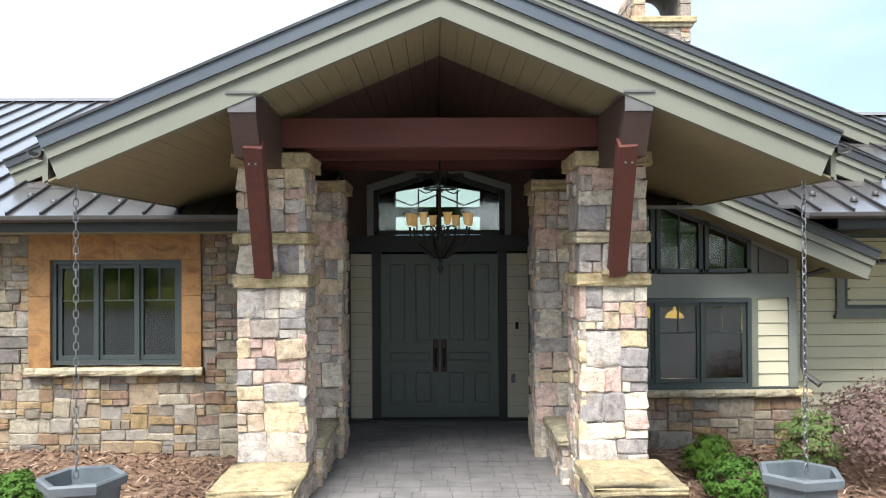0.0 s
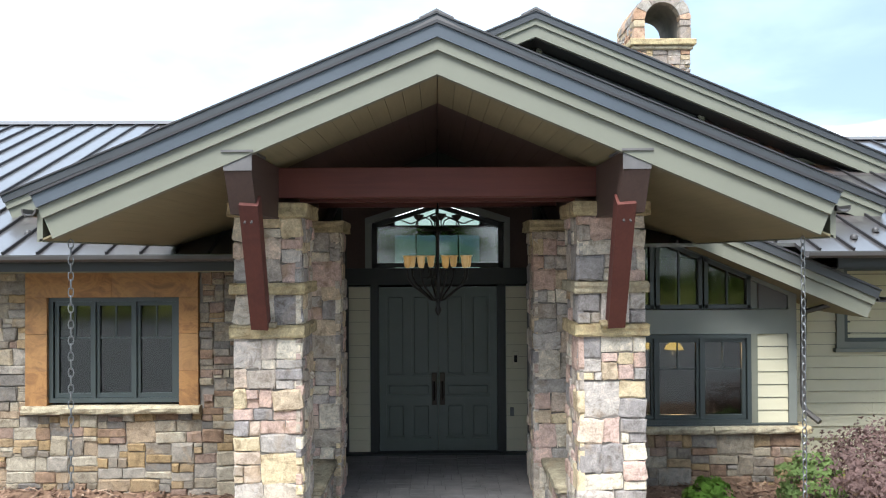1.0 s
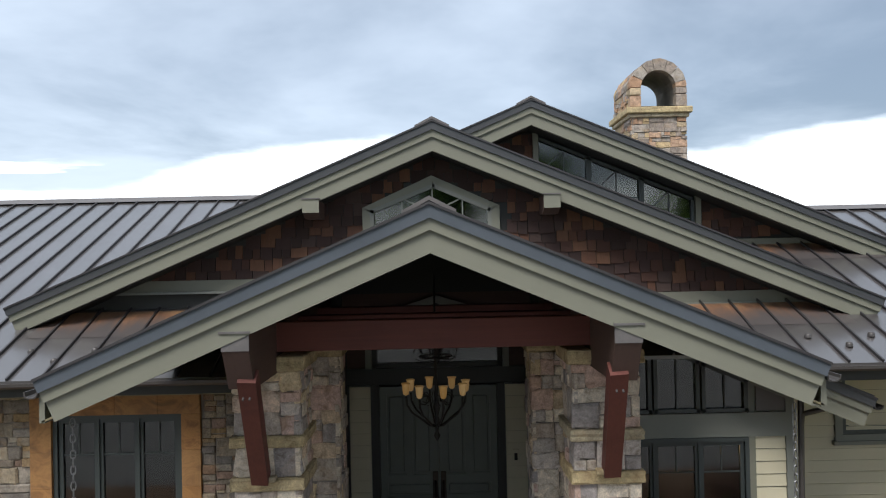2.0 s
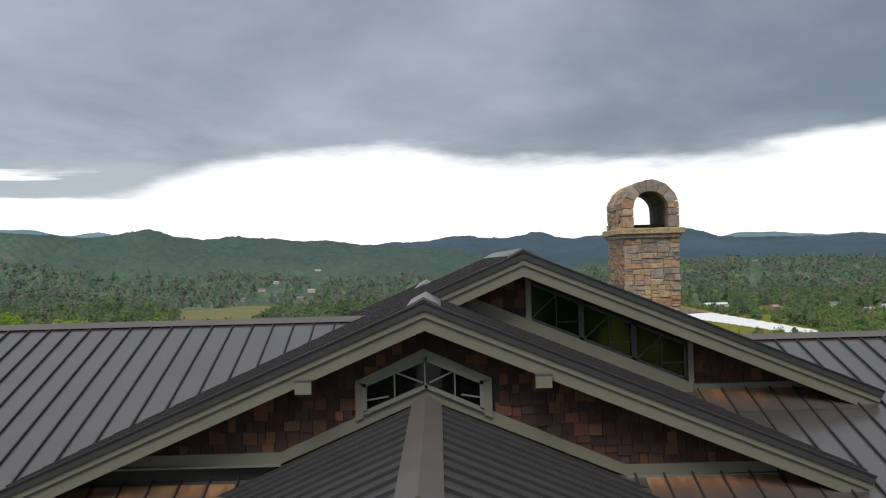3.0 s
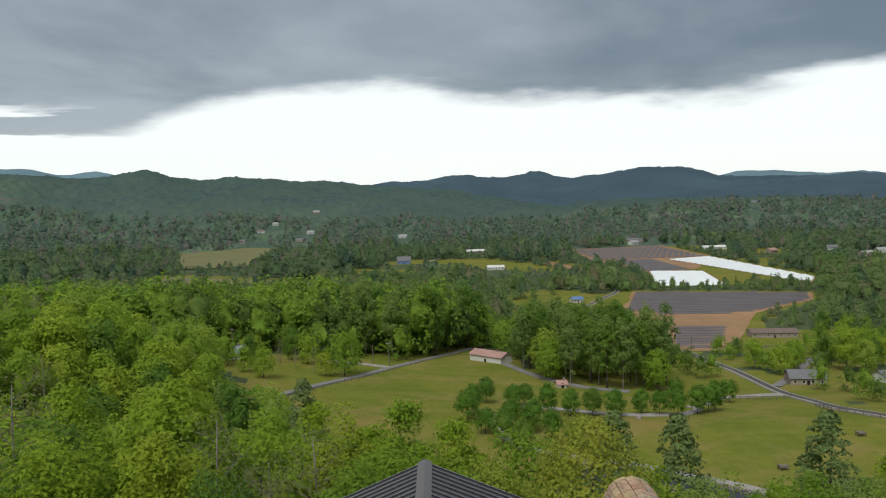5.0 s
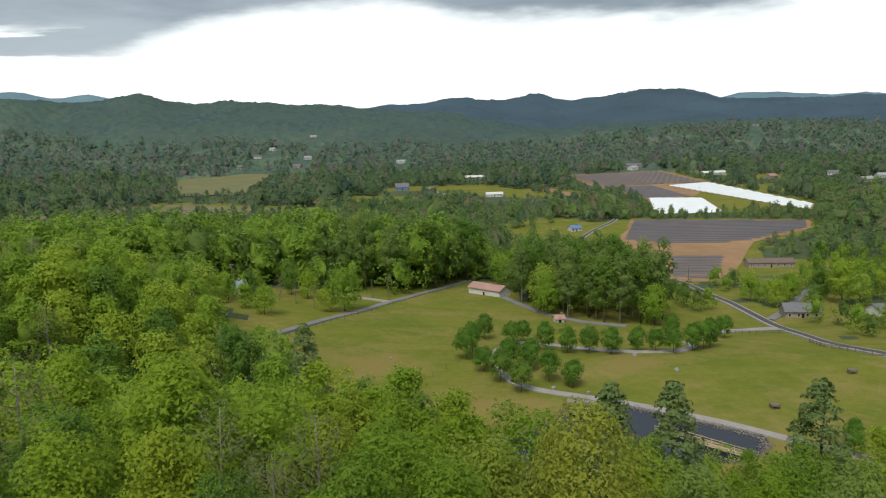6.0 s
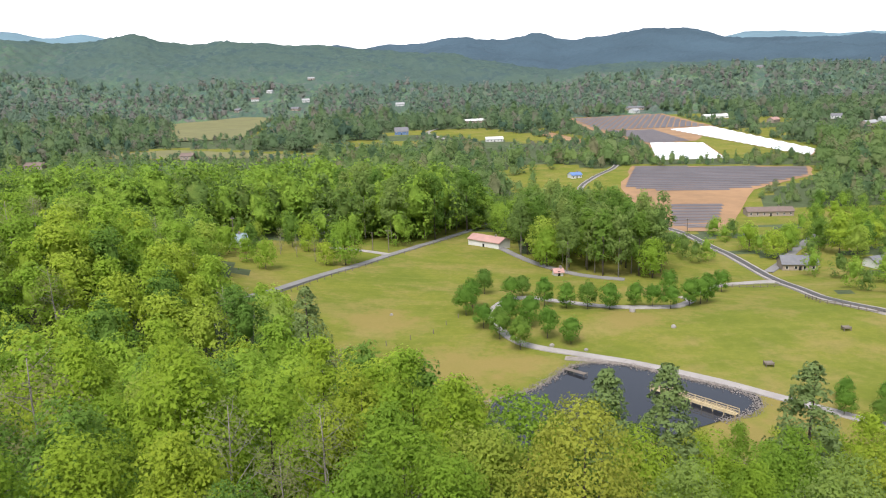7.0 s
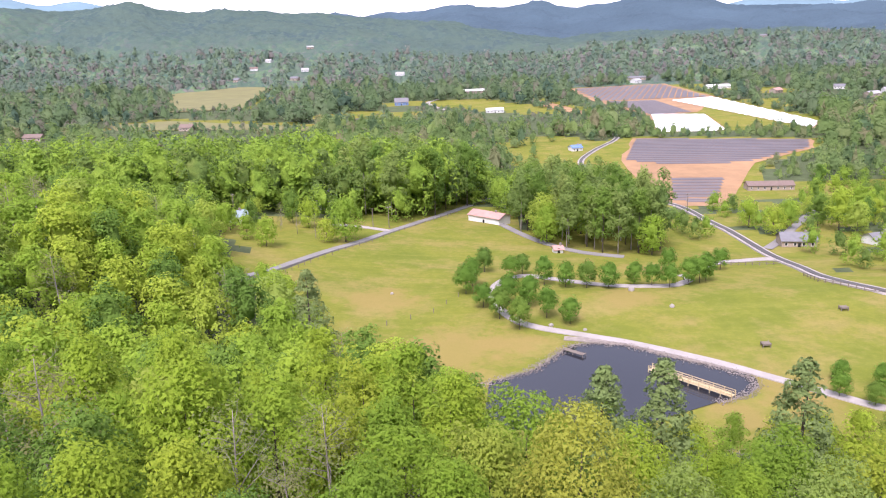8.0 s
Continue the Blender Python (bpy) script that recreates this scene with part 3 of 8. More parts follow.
def lathe(bm, profile, sides=14, at=(0, 0, 0)):
    rings = [[bm.verts.new((at[0] + r * math.cos(2 * math.pi * s / sides), at[1] + r * math.sin(2 * math.pi * s / sides), at[2] + z)) for s in range(sides)] for r, z in profile]
    for q, w in zip(rings, rings[1:]):
        for s in range(sides):
            bm.faces.new((q[s], q[(s + 1) % sides], w[(s + 1) % sides], w[s]))
    return bm


def board(bm, a, b, width, depth, side=(0, 0, 1)):
    """A straight squared bar from a to b: width along side, depth across it."""
    a, b = Vector(a), Vector(b)
    d = (b - a).normalized()
    s = Vector(side)
    s = (s - d * s.dot(d)).normalized()
    c = d.cross(s)
    v = [bm.verts.new(p + s * (i * width / 2) + c * (j * depth / 2)) for p in (a, b) for i in (-1, 1) for j in (-1, 1)]
    for q in ((0, 1, 3, 2), (4, 6, 7, 5), (0, 4, 5, 1), (2, 3, 7, 6), (0, 2, 6, 4), (1, 5, 7, 3)):
        bm.faces.new([v[i] for i in q])
    bmesh.ops.recalc_face_normals(bm, faces=bm.faces)
    return bm


# ---------------------------------------------------------------- stones
STONES = {}


def stone_lib(tag, material):
    """A dozen stones of each proportion, one unit high, with an uneven face and worn edges; the face looks to -y."""
    rng = random.Random(hash(len(tag)) % 97 + 5)
    for ratio in (0.5, 1.0, 2.0, 3.2):
        for k in range(5):
            bm = bmesh.new()
            nx, nz = 4, 3
            grid = []
            for j in range(nz + 1):
                row = []
                for i in range(nx + 1):
                    u, w = (0, 0.07, 0.5, 0.93, 1)[i], (0, 0.09, 0.91, 1)[j]
                    rim = i in (0, nx) or j in (0, nz)
                    x = (u - 0.5) * ratio + (rng.uniform(-0.055, 0.055) if rim else rng.uniform(-0.04, 0.04) * ratio)
                    z = w - 0.5 + (rng.uniform(-0.07, 0.07) if rim else rng.uniform(-0.06, 0.06))
                    corner = i in (0, nx) and j in (0, nz)
                    if corner:
                        x *= 0.965
                        z *= 0.955
                    y = (-0.80 + rng.uniform(0, 0.12)) if rim else (-1.0 + rng.uniform(-0.14, 0.12))
                    row.append(bm.verts.new((x, y, z)))
                grid.append(row)
            for j in range(nz):
                for i in range(nx):
                    bm.faces.new((grid[j][i], grid[j][i + 1], grid[j + 1][i + 1], grid[j + 1][i]))
            rim = [grid[0][i] for i in range(nx + 1)] + [grid[j][nx] for j in range(1, nz + 1)] + [grid[nz][i] for i in range(nx - 1, -1, -1)] + [grid[j][0] for j in range(nz - 1, 0, -1)]
            back = [bm.verts.new((v.co.x, 0.3, v.co.z)) for v in rim]
            n = len(rim)
            for i in range(n):
                bm.faces.new((rim[(i + 1) % n], rim[i], back[i], back[(i + 1) % n]))
            STONES.setdefault((tag, ratio), []).append(mesh_of(bm, "stone", material))


stone_lib("wall", M_STONE)
stone_lib("pillar", M_PILLAR)
stone_lib("chimney", M_CHIM)


def split(rng, x, z, w, h, wmax, hmax, out):
    """Cuts a rectangle into uneven blocks of three rough sizes, mostly wider than high."""
    k = rng.choices((1.0, 0.66, 0.42), (30, 42, 28))[0]
    tw, th = wmax * k * rng.uniform(0.85, 1.2), hmax * k * rng.uniform(0.8, 1.25)
    if (w <= tw and h <= th and h < w * 1.5) or (w < 0.10 and h < 0.24) or (h < 0.07 and w < wmax):
        out.append((x, z, w, h))
    elif h / th > w / tw or w < 0.12:
        c = h * rng.uniform(0.30, 0.70)
        split(rng, x, z, w, c, wmax, hmax, out)
        split(rng, x, z + c, w, h - c, wmax, hmax, out)
    else:
        c = w * rng.uniform(0.28, 0.72)
        split(rng, x, z, c, h, wmax, hmax, out)
        split(rng, x + c, z, w - c, h, wmax, hmax, out)


def stone_face(parent, tag, base, u0, u1, z0, z1, seed, wmax=0.52, hmax=0.30, gap=0.006, depth=0.045, holes=()):
    """Lays stones on a face. base is the matrix from the face's own (u, out, z) to the world: stones look to -y of it."""
    rng = random.Random(seed)
    rects = []
    split(rng, u0, z0, u1 - u0, z1 - z0, wmax, hmax, rects)
    for x, z, w, h in rects:
        cx, cz = x + w / 2, z + h / 2
        if any(a < cx < b and c < cz < d for a, b, c, d in holes):
            continue
        for a, b, c, d in holes:
            if x < b and x + w > a and c < cz < d:
                if cx < a:
                    w = a - x
                elif cx > b:
                    w, x = x + w - b, b
        for a, b, c, d in holes:
            if z < d and z + h > c and a < x + w / 2 < b:
                if cz > d:
                    h, z = z + h - d, d
                elif cz < c:
                    h = c - z
        if w < 0.03 or h < 0.03:
            continue
        cx, cz = x + w / 2, z + h / 2
        ratio = min((0.5, 1.0, 2.0, 3.2), key=lambda r: abs(math.log(r * h / w)))
        me = rng.choice(STONES[(tag, ratio)])
        flip = rng.choice((-1, 1))
        s = Matrix.Diagonal((flip * (w - gap) / ratio, depth * rng.uniform(0.6, 1.45), h - gap, 1))
        tip = rng.uniform(-0.07, 0.07) * min(1.0, 0.7 * h / w + 0.15)
        piece("stone", me, parent, base @ Matrix.Translation((cx, 0, cz)) @ Matrix.Rotation(tip, 4, "Y") @ s)


def face_to(direction, place):
    """The frame of a face that looks to -y, +y, -x or +x, through a place on it."""
    turn = {"-y": 0, "+x": 90, "+y": 180, "-x": -90}[direction]
    return Matrix.Translation(place) @ Matrix.Rotation(radians(turn), 4, "Z")


# ---------------------------------------------------------------- roofs
def clip_line(poly, axis, value):
    """The stretch of the line axis = value inside a convex outline of (x, y)."""
    other, hits = 1 - axis, []
    for p, q in zip(poly, poly[1:] + poly[:1]):
        a, b = p[axis] - value, q[axis] - value
        if a * b < 0:
            k = a / (a - b)
            hits.append(p[other] + (q[other] - p[other]) * k)
    return (min(hits), max(hits)) if len(hits) >= 2 else None


def roof_plane(roof, poly, height, run, spacing, start, thick=0.05, name="panel", seam_mat=M_SEAM):
    """One slope of a metal roof: a slab over the outline poly, with standing seams along the axis run (0: x, 1: y)."""
    bm = bmesh.new()
    top = [bm.verts.new((x, y, height(x, y))) for x, y in poly]
    low = [bm.verts.new((x, y, height(x, y) - thick)) for x, y in poly]
    bm.faces.new(top)
    bm.faces.new(low[::-1])
    n = len(poly)
    for i in range(n):
        bm.faces.new((top[i], low[i], low[(i + 1) % n], top[(i + 1) % n]))
    bmesh.ops.recalc_face_normals(bm, faces=bm.faces)
    panel = part(name, bm, M_ROOF, roof)
    across = 1 - run
    lo, hi = min(p[across] for p in poly), max(p[across] for p in poly)
    v = start + math.ceil((lo - start + 0.02) / spacing) * spacing
    while v < hi - 0.02:
        r = clip_line(poly, across, v)
        if r and r[1] - r[0] > 0.1:
            ends = [(v, r[i]) if across == 0 else (r[i], v) for i in (0, 1)]
            a, b = [Vector((x, y, height(x, y) + 0.014)) for x, y in ends]
            part("seam", board(bmesh.new(), a, b, 0.055, 0.026, (0, 0, 1)), seam_mat, panel)
        v += spacing
    return panel


def rake(roof, pts, y, deep=0.10, edge_mat=M_RAKEDARK):
    """The double fascia and metal edge along a gable's rake. pts: (x, top z) along the edge; the boards hang below it."""
    rows = (("rake_trim", 0.0, 0.125, -0.05, edge_mat), ("fascia_board", 0.12, 0.232, -0.02, M_FASCIA), ("fascia_board", 0.227, 0.44, 0.015, M_FASCIA))
    for name, up0, up1, out, mat in rows:
        for (x0, z0), (x1, z1) in zip(pts, pts[1:]):
            low = 0 if z0 < z1 else 1      # the low end is cut square to the slope
            k = (z1 - z0) / (x1 - x0)
            c = k / (1 + k * k)
            q = []
            for e, up in ((0, up0), (1, up0), (1, up1), (0, up1)):
                x, z = ((x0, z0), (x1, z1))[e]
                d = c * up if e == low else 0.0
                q.append((x + d, z + k * d - up))
            part(name, prismbm(q, y + out, y + deep), mat, roof)
    # the drip edge stands a little proud of the metal
    for (x0, z0), (x1, z1) in zip(pts, pts[1:]):
        part("drip_edge", prismbm([(x0, z0 + 0.02), (x1, z1 + 0.02), (x1, z1 - 0.006), (x0, z0 - 0.006)], y - 0.07, y + 0.06), M_SEAM, roof)


def ridge_cap(roof, x, y0, y1, z, slope, half=0.26):
    bm = bmesh.new()
    prof = [(x - half, z - half * slope + 0.05), (x, z + 0.075), (x + half, z - half * slope + 0.05), (x + half, z - half * slope + 0.015), (x, z + 0.035), (x - half, z - half * slope + 0.015)]
    part("ridge_cap", prism(bm, prof, y0, y1), M_RIDGE, roof)


def gutter(roof, a, b, r=0.065):
    """A half-round gutter from a to b."""
    a, b = Vector(a), Vector(b)
    d = (b - a).normalized()
    s = Vector((-d.y, d.x, 0))
    bm = bmesh.new()
    rows = []
    prof = [(-r, 0.0), (-r * 0.92, -r * 0.55), (-r * 0.5, -r * 0.95), (r * 0.3, -r), (r * 0.9, -r * 0.75), (r, 0.0), (r * 0.8, 0.0), (r * 0.7, -r * 0.6), (0.2 * r, -r * 0.82), (-0.4 * r, -r * 0.78), (-r * 0.75, -r * 0.45), (-r * 0.82, 0.0)]
    for p in (a, b):
        rows.append([bm.verts.new(p + s * u + Vector((0, 0, w))) for u, w in prof])
    n = len(prof)
    for i in range(n):
        bm.faces.new((rows[0][i], rows[0][(i + 1) % n], rows[1][(i + 1) % n], rows[1][i]))
    bm.faces.new(rows[0])
    bm.faces.new(rows[1][::-1])
    bmesh.ops.recalc_face_normals(bm, faces=bm.faces)
    part("gutter", bm, M_GUTTER, roof)


K = 5 / 12
PK = 0.424                      # the porch is a little steeper
PORCH_Z, PORCH_Y = 5.15, 4.58
WING_L, WING_R = 0.4196, 0.392   # slopes of the two long wings
EAVE_Y, EAVE_Z = 7.95, 3.15
RIDGE_L, RIDGE_R = 14.98, 14.07


def z_left(x, y):
    return 6.72 + K * x


def z_mid(x, y):
    return 6.72 - K * x


def z_up(x, y):
    return 6.72 + K * 1.77 - K * (x - 1.77)


def z_upleft(x, y):
    return 6.72 + K * x


def z_wl(x, y):
    return EAVE_Z + WING_L * (y - EAVE_Y)


def z_wr(x, y):
    return EAVE_Z + WING_R * (y - EAVE_Y)


def z_pl(x, y):
    return PORCH_Z + PK * x


def z_pr(x, y):
    return PORCH_Z - PK * x


# porch roof
roof = thing("roof_porch", None, None, "brown-grey standing-seam metal gable roof with double sage fascia", "roof", "structure")
roof_plane(roof, [(-3.53, PORCH_Y), (0.0, PORCH_Y), (0.0, 9.86), (-3.53, 9.86)], z_pl, 0, 0.42, 4.9, seam_mat=M_SEAMPALE)
roof_plane(roof, [(0.0, PORCH_Y), (3.53, PORCH_Y), (3.53, 9.86), (0.0, 9.86)], z_pr, 0, 0.42, 4.9, seam_mat=M_SEAMPALE)
roof_plane(roof, [(3.53, 8.22), (5.98, 8.22), (5.98, 9.86), (3.53, 9.86)], z_pr, 0, 0.42, 4.9)
rake(roof, [(-3.53, z_pl(-3.53, 0)), (0, PORCH_Z)], PORCH_Y, 0.10, M_RAKE)
rake(roof, [(0, PORCH_Z), (3.53, z_pr(3.53, 0))], PORCH_Y, 0.10, M_RAKE)
rake(roof, [(3.45, z_pr(3.45, 0)), (5.98, z_pr(5.98, 0))], 8.22)
ridge_cap(roof, 0.0, PORCH_Y + 0.0, 9.86, PORCH_Z, PK, 0.24)
for s in (-1, 1):
    x0, x1 = 3.53 * s, 0.0
    za, zb = PORCH_Z - PK * 3.53 - 0.40, PORCH_Z - 0.40
    for i in range(22):
        a, b = i / 22, (i + 1) / 22
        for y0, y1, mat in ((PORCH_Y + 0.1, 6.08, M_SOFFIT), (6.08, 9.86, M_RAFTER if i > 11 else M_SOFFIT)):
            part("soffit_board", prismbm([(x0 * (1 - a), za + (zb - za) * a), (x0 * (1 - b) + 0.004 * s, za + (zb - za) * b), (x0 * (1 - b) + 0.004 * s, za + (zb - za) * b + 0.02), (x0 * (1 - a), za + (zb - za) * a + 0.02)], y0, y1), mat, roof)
    gutter(roof, (3.60 * s, PORCH_Y + 0.05, za + 0.29), (3.60 * s, 8.2 if s > 0 else 8.0, za + 0.29))
    part("eave_board", boxbm(*sorted((3.50 * s, 3.55 * s)), PORCH_Y + 0.1, 8.2, za, za + 0.36), M_FASCIA, roof)
part("soffit", prismbm([(3.5, z_pr(3.5, 0) - 0.42), (5.9, z_pr(5.9, 0) - 0.42), (5.9, z_pr(5.9, 0) - 0.40), (3.5, z_pr(3.5, 0) - 0.40)], 8.3, 9.86), M_SOFFIT, roof)
gutter(roof, (6.05, 8.25, z_pr(5.98, 0) - 0.1), (6.05, 9.9, z_pr(5.98, 0) - 0.1))

# middle gable
roof = thing("roof_middle_gable", None, None, "brown-grey standing-seam metal roof over shake-clad gable", "roof", "structure")
roof_plane(roof, [(-6.45, 9.28), (0.0, 9.28), (0.0, 19.2), (-0.2, 19.2), (-0.2, 23.0), (-6.45, 23.0)], z_left, 0, 0.40, 9.5)
roof_plane(roof, [(-3.5, 23.0), (-0.2, 23.0), (-0.2, 25.3), (-3.5, 25.3)], z_left, 0, 0.40, 9.5)
roof_plane(roof, [(-0.2, 19.2), (6.5, 19.2), (6.5, 25.3), (-0.2, 25.3)], lambda x, y: 6.72 - K * 0.2 - K * (x + 0.2), 0, 0.40, 9.5)
roof_plane(roof, [(0.0, 9.28), (6.75, 9.28), (6.75, 12.3), (0.0, 12.3)], z_mid, 0, 0.40, 9.5)
rake(roof, [(-6.45, z_left(-6.45, 0)), (0, 6.72)], 9.28)
rake(roof, [(0, 6.72), (6.75, z_mid(6.75, 0))], 9.28)
ridge_cap(roof, 0.0, 9.24, 11.45, 6.72, K)
ridge_cap(roof, -0.2, 19.25, 25.35, 6.64, K)
for s, x1 in ((-1, -6.45), (1, 6.75)):
    # soffit coloured near black for the shade under the rake
    part("soffit", prismbm([(0, 6.29), (x1, 6.29 - K * abs(x1)), (x1, 6.27 - K * abs(x1)), (0, 6.27)], 9.38, 9.9), M_DARKTRIM_SHADE, roof)
    part("eave_return", boxbm(*sorted((x1, x1 - 0.55 * s)), 9.28, 9.7, 6.72 - K * abs(x1) - 0.50, 6.72 - K * abs(x1) - 0.44), M_FASCIA, roof)

# upper gable behind
roof = thing("roof_upper_gable", None, None, "higher brown-grey standing-seam metal gable roof with sage fascia", "roof", "structure")
ZU = 6.72 + K * 1.77
roof_plane(roof, [(0.0, 11.5), (1.77, 11.5), (1.77, 19.2), (0.0, 19.2)], z_upleft, 0, 0.40, 9.5)
roof_plane(roof, [(1.77, 11.5), (8.2, 11.5), (8.2, 19.2), (1.77, 19.2)], z_up, 0, 0.40, 9.5)
rake(roof, [(0.0, 6.72), (1.77, ZU)], 11.5)
rake(roof, [(1.77, ZU), (8.2, z_up(8.2, 0))], 11.5)
ridge_cap(roof, 1.77, 11.44, 19.25, ZU, K)
# the shade under the upper rake is put into this soffit's colour
part("soffit", prismbm([(1.77, ZU - 0.43), (8.2, z_up(8.2, 0) - 0.43), (8.2, z_up(8.2, 0) - 0.45), (1.77, ZU - 0.45), (0.0, 6.27), (0.0, 6.29)], 11.6, 12.25), M_DARKTRIM_SHADE, roof)
part("eave_return", boxbm(7.6, 8.2, 11.5, 11.95, z_up(8.2, 0) - 0.50, z_up(8.2, 0) - 0.44), M_FASCIA, roof)
part("back_rake", prismbm([(0.0, 6.72), (1.77, ZU), (8.2, z_up(8.2, 0)), (8.2, z_up(8.2, 0) - 0.4), (1.77, ZU - 0.4), (0.0, 6.32)], 19.12, 19.22), M_TRIM, roof)

# long wings
roof = thing("roof_left_wing", None, None, "long brown-grey standing-seam metal wing roof with snow guards", "roof", "structure")
roof_plane(roof, [(-15.0, EAVE_Y), (-1.6, EAVE_Y), (-1.35, RIDGE_L), (-15.0, RIDGE_L)], z_wl, 1, 0.45, -7.5)
roof_plane(roof, [(-15.0, RIDGE_L), (-1.35, RIDGE_L), (-1.35, 20.5), (-15.0, 20.5)], lambda x, y: z_wl(x, RIDGE_L) - WING_L * (y - RIDGE_L), 1, 0.45, -0.1)
part("ridge_cap", prismbm([(RIDGE_L - 0.22, z_wl(0, RIDGE_L) - 0.05), (RIDGE_L, z_wl(0, RIDGE_L) + 0.06), (RIDGE_L + 0.22, z_wl(0, RIDGE_L) - 0.05)], -15.0, -1.35, "x"), M_RIDGE, roof)
gutter(roof, (-15.0, EAVE_Y - 0.06, EAVE_Z - 0.02), (-2.15, EAVE_Y - 0.06, EAVE_Z - 0.02), 0.075)
part("eave_board", boxbm(-15.0, -2.1, EAVE_Y + 0.02, EAVE_Y + 0.06, EAVE_Z - 0.22, EAVE_Z - 0.04), M_DARKTRIM_SHADE, roof)
part("soffit", boxbm(-15.0, -2.1, EAVE_Y + 0.06, 8.6, EAVE_Z - 0.24, EAVE_Z - 0.22), M_SOFFIT, roof)
roof_l = roof
roof = thing("roof_right_wing", None, None, "long brown-grey standing-seam metal wing roof with rust stains", "roof", "structure")
roof_plane(roof, [(1.6, 8.24), (4.85, 8.24), (4.85, EAVE_Y), (17.0, EAVE_Y), (17.0, RIDGE_R), (1.6, RIDGE_R)], z_wr, 1, 0.45, 0.1)
roof_plane(roof, [(1.6, RIDGE_R), (17.0, RIDGE_R), (17.0, 20.5), (1.6, 20.5)], lambda x, y: z_wr(x, RIDGE_R) - WING_R * (y - RIDGE_R), 1, 0.45, 0.1)
part("ridge_cap", prismbm([(RIDGE_R - 0.22, z_wr(0, RIDGE_R) - 0.04), (RIDGE_R, z_wr(0, RIDGE_R) + 0.06), (RIDGE_R + 0.22, z_wr(0, RIDGE_R) - 0.04)], 5.2, 17.0, "x"), M_RIDGE, roof)
gutter(roof, (4.85, EAVE_Y - 0.06, EAVE_Z - 0.02), (17.0, EAVE_Y - 0.06, EAVE_Z - 0.02), 0.075)
part("eave_board", boxbm(5.3, 17.0, EAVE_Y + 0.02, EAVE_Y + 0.06, EAVE_Z - 0.22, EAVE_Z - 0.04), M_DARKTRIM_SHADE, roof)
part("soffit", boxbm(5.3, 17.0, EAVE_Y + 0.06, 10.0, EAVE_Z - 0.24, EAVE_Z - 0.22), M_DARKTRIM_SHADE, roof)
roof_r = roof
# rust-stained flashing below the gable walls
for r, x0, x1, y, zf in ((roof_l, -6.0, -3.0, 9.78, z_wl), (roof_r, 3.4, 6.2, 9.78, z_wr), (roof_r, 5.0, 8.0, 12.15, z_wr)):
    bm = bmesh.new()
    n = 12
    rows = [[bm.verts.new((x0 + (x1 - x0) * i / n, yy, zf(0, yy) + 0.006)) for i in range(n + 1)] for yy in (y - 0.75, y - 0.4, y)]
    for a, b in zip(rows, rows[1:]):
        for i in range(n):
            bm.faces.new((a[i], a[i + 1], b[i + 1], b[i]))
    part("flashing", bm, M_RUSTMETAL, r, "rust-brown weathered copper flashing")


def snow_guards(r, xs, zf):
    for i, x in enumerate(xs):
        y = EAVE_Y + (0.42 if i % 2 else 0.68)
        bm = lathe(bmesh.new(), [(0.0, 0.05), (0.035, 0.045), (0.05, 0.02), (0.05, -0.02)], 8)
        ob = part("snow_guard", bm, M_GUTTER, r, smooth=True)
        ob.matrix_basis = Matrix.Translation((x, y, zf(x, y) + 0.02))


snow_guards(roof_l, [-0.1 - 0.225 - 0.45 * i for i in range(8, 32)], z_wl)
snow_guards(roof_r, [0.1 + 0.225 + 0.45 * i for i in range(11, 30)], z_wr)

# ---------------------------------------------------------------- shake-clad gable walls
SHAKES = []
for i in range(5):
    rng = random.Random(i + 40)
    bm = bmesh.new()
    h = 1.18
    v = [bm.verts.new(p) for p in ((-0.5, -1.0, -0.1 + rng.uniform(-0.06, 0.06)), (0.5, -1.0, -0.1 + rng.uniform(-0.06, 0.06)), (0.5, -0.15, h), (-0.5, -0.15, h), (-0.5, 0.4, -0.1), (0.5, 0.4, -0.1), (0.5, 0.4, h), (-0.5, 0.4, h))]
    for q in ((0, 1, 2, 3), (0, 4, 5, 1), (1, 5, 6, 2), (3, 2, 6, 7), (0, 3, 7, 4)):
        bm.faces.new([v[k] for k in q])
    SHAKES.append(mesh_of(bm, "shake", M_SHAKE))


def shakes(wall, y, x0, x1, z0, z1, inside, seed, row=0.165):
    rng = random.Random(seed)
    z = z0
    while z < z1:
        x = x0 - rng.uniform(0, 0.15)
        while x < x1:
            w = rng.uniform(0.12, 0.27)
            if inside(x + w / 2, z + row / 2):
                piece("shake", rng.choice(SHAKES), wall, Matrix.Translation((x + w / 2, y, z + rng.uniform(-0.03, 0.025))) @ Matrix.Diagonal((w - 0.012, rng.uniform(0.026, 0.048), row, 1)))
            x += w
        z += row


wall = thing("wall_middle_gable", prismbm([(-6.2, 3.4), (-1.5, 3.4), (-1.5, 4.12), (1.5, 4.12), (1.5, 3.4), (6.5, 3.4), (6.5, 4.0), (0.0, 6.3), (-6.2, 4.0)], 9.86, 10.0), M_DARKTRIM_SHADE, "gable wall clad in red-brown cedar shakes", "wall", "structure")


def in_mid(x, z):
    if abs(x) < 1.12 and z < 5.94 - 0.47 * abs(x) + 0.02:
        return False
    top = 6.27 - K * abs(x) - 0.02
    low = max(4.30 if x < 0 else 3.98, PORCH_Z - PK * abs(x) + 0.1)
    return low < z < top


shakes(wall, 9.86, -5.4, 6.2, 3.9, 6.3, in_mid, 3)
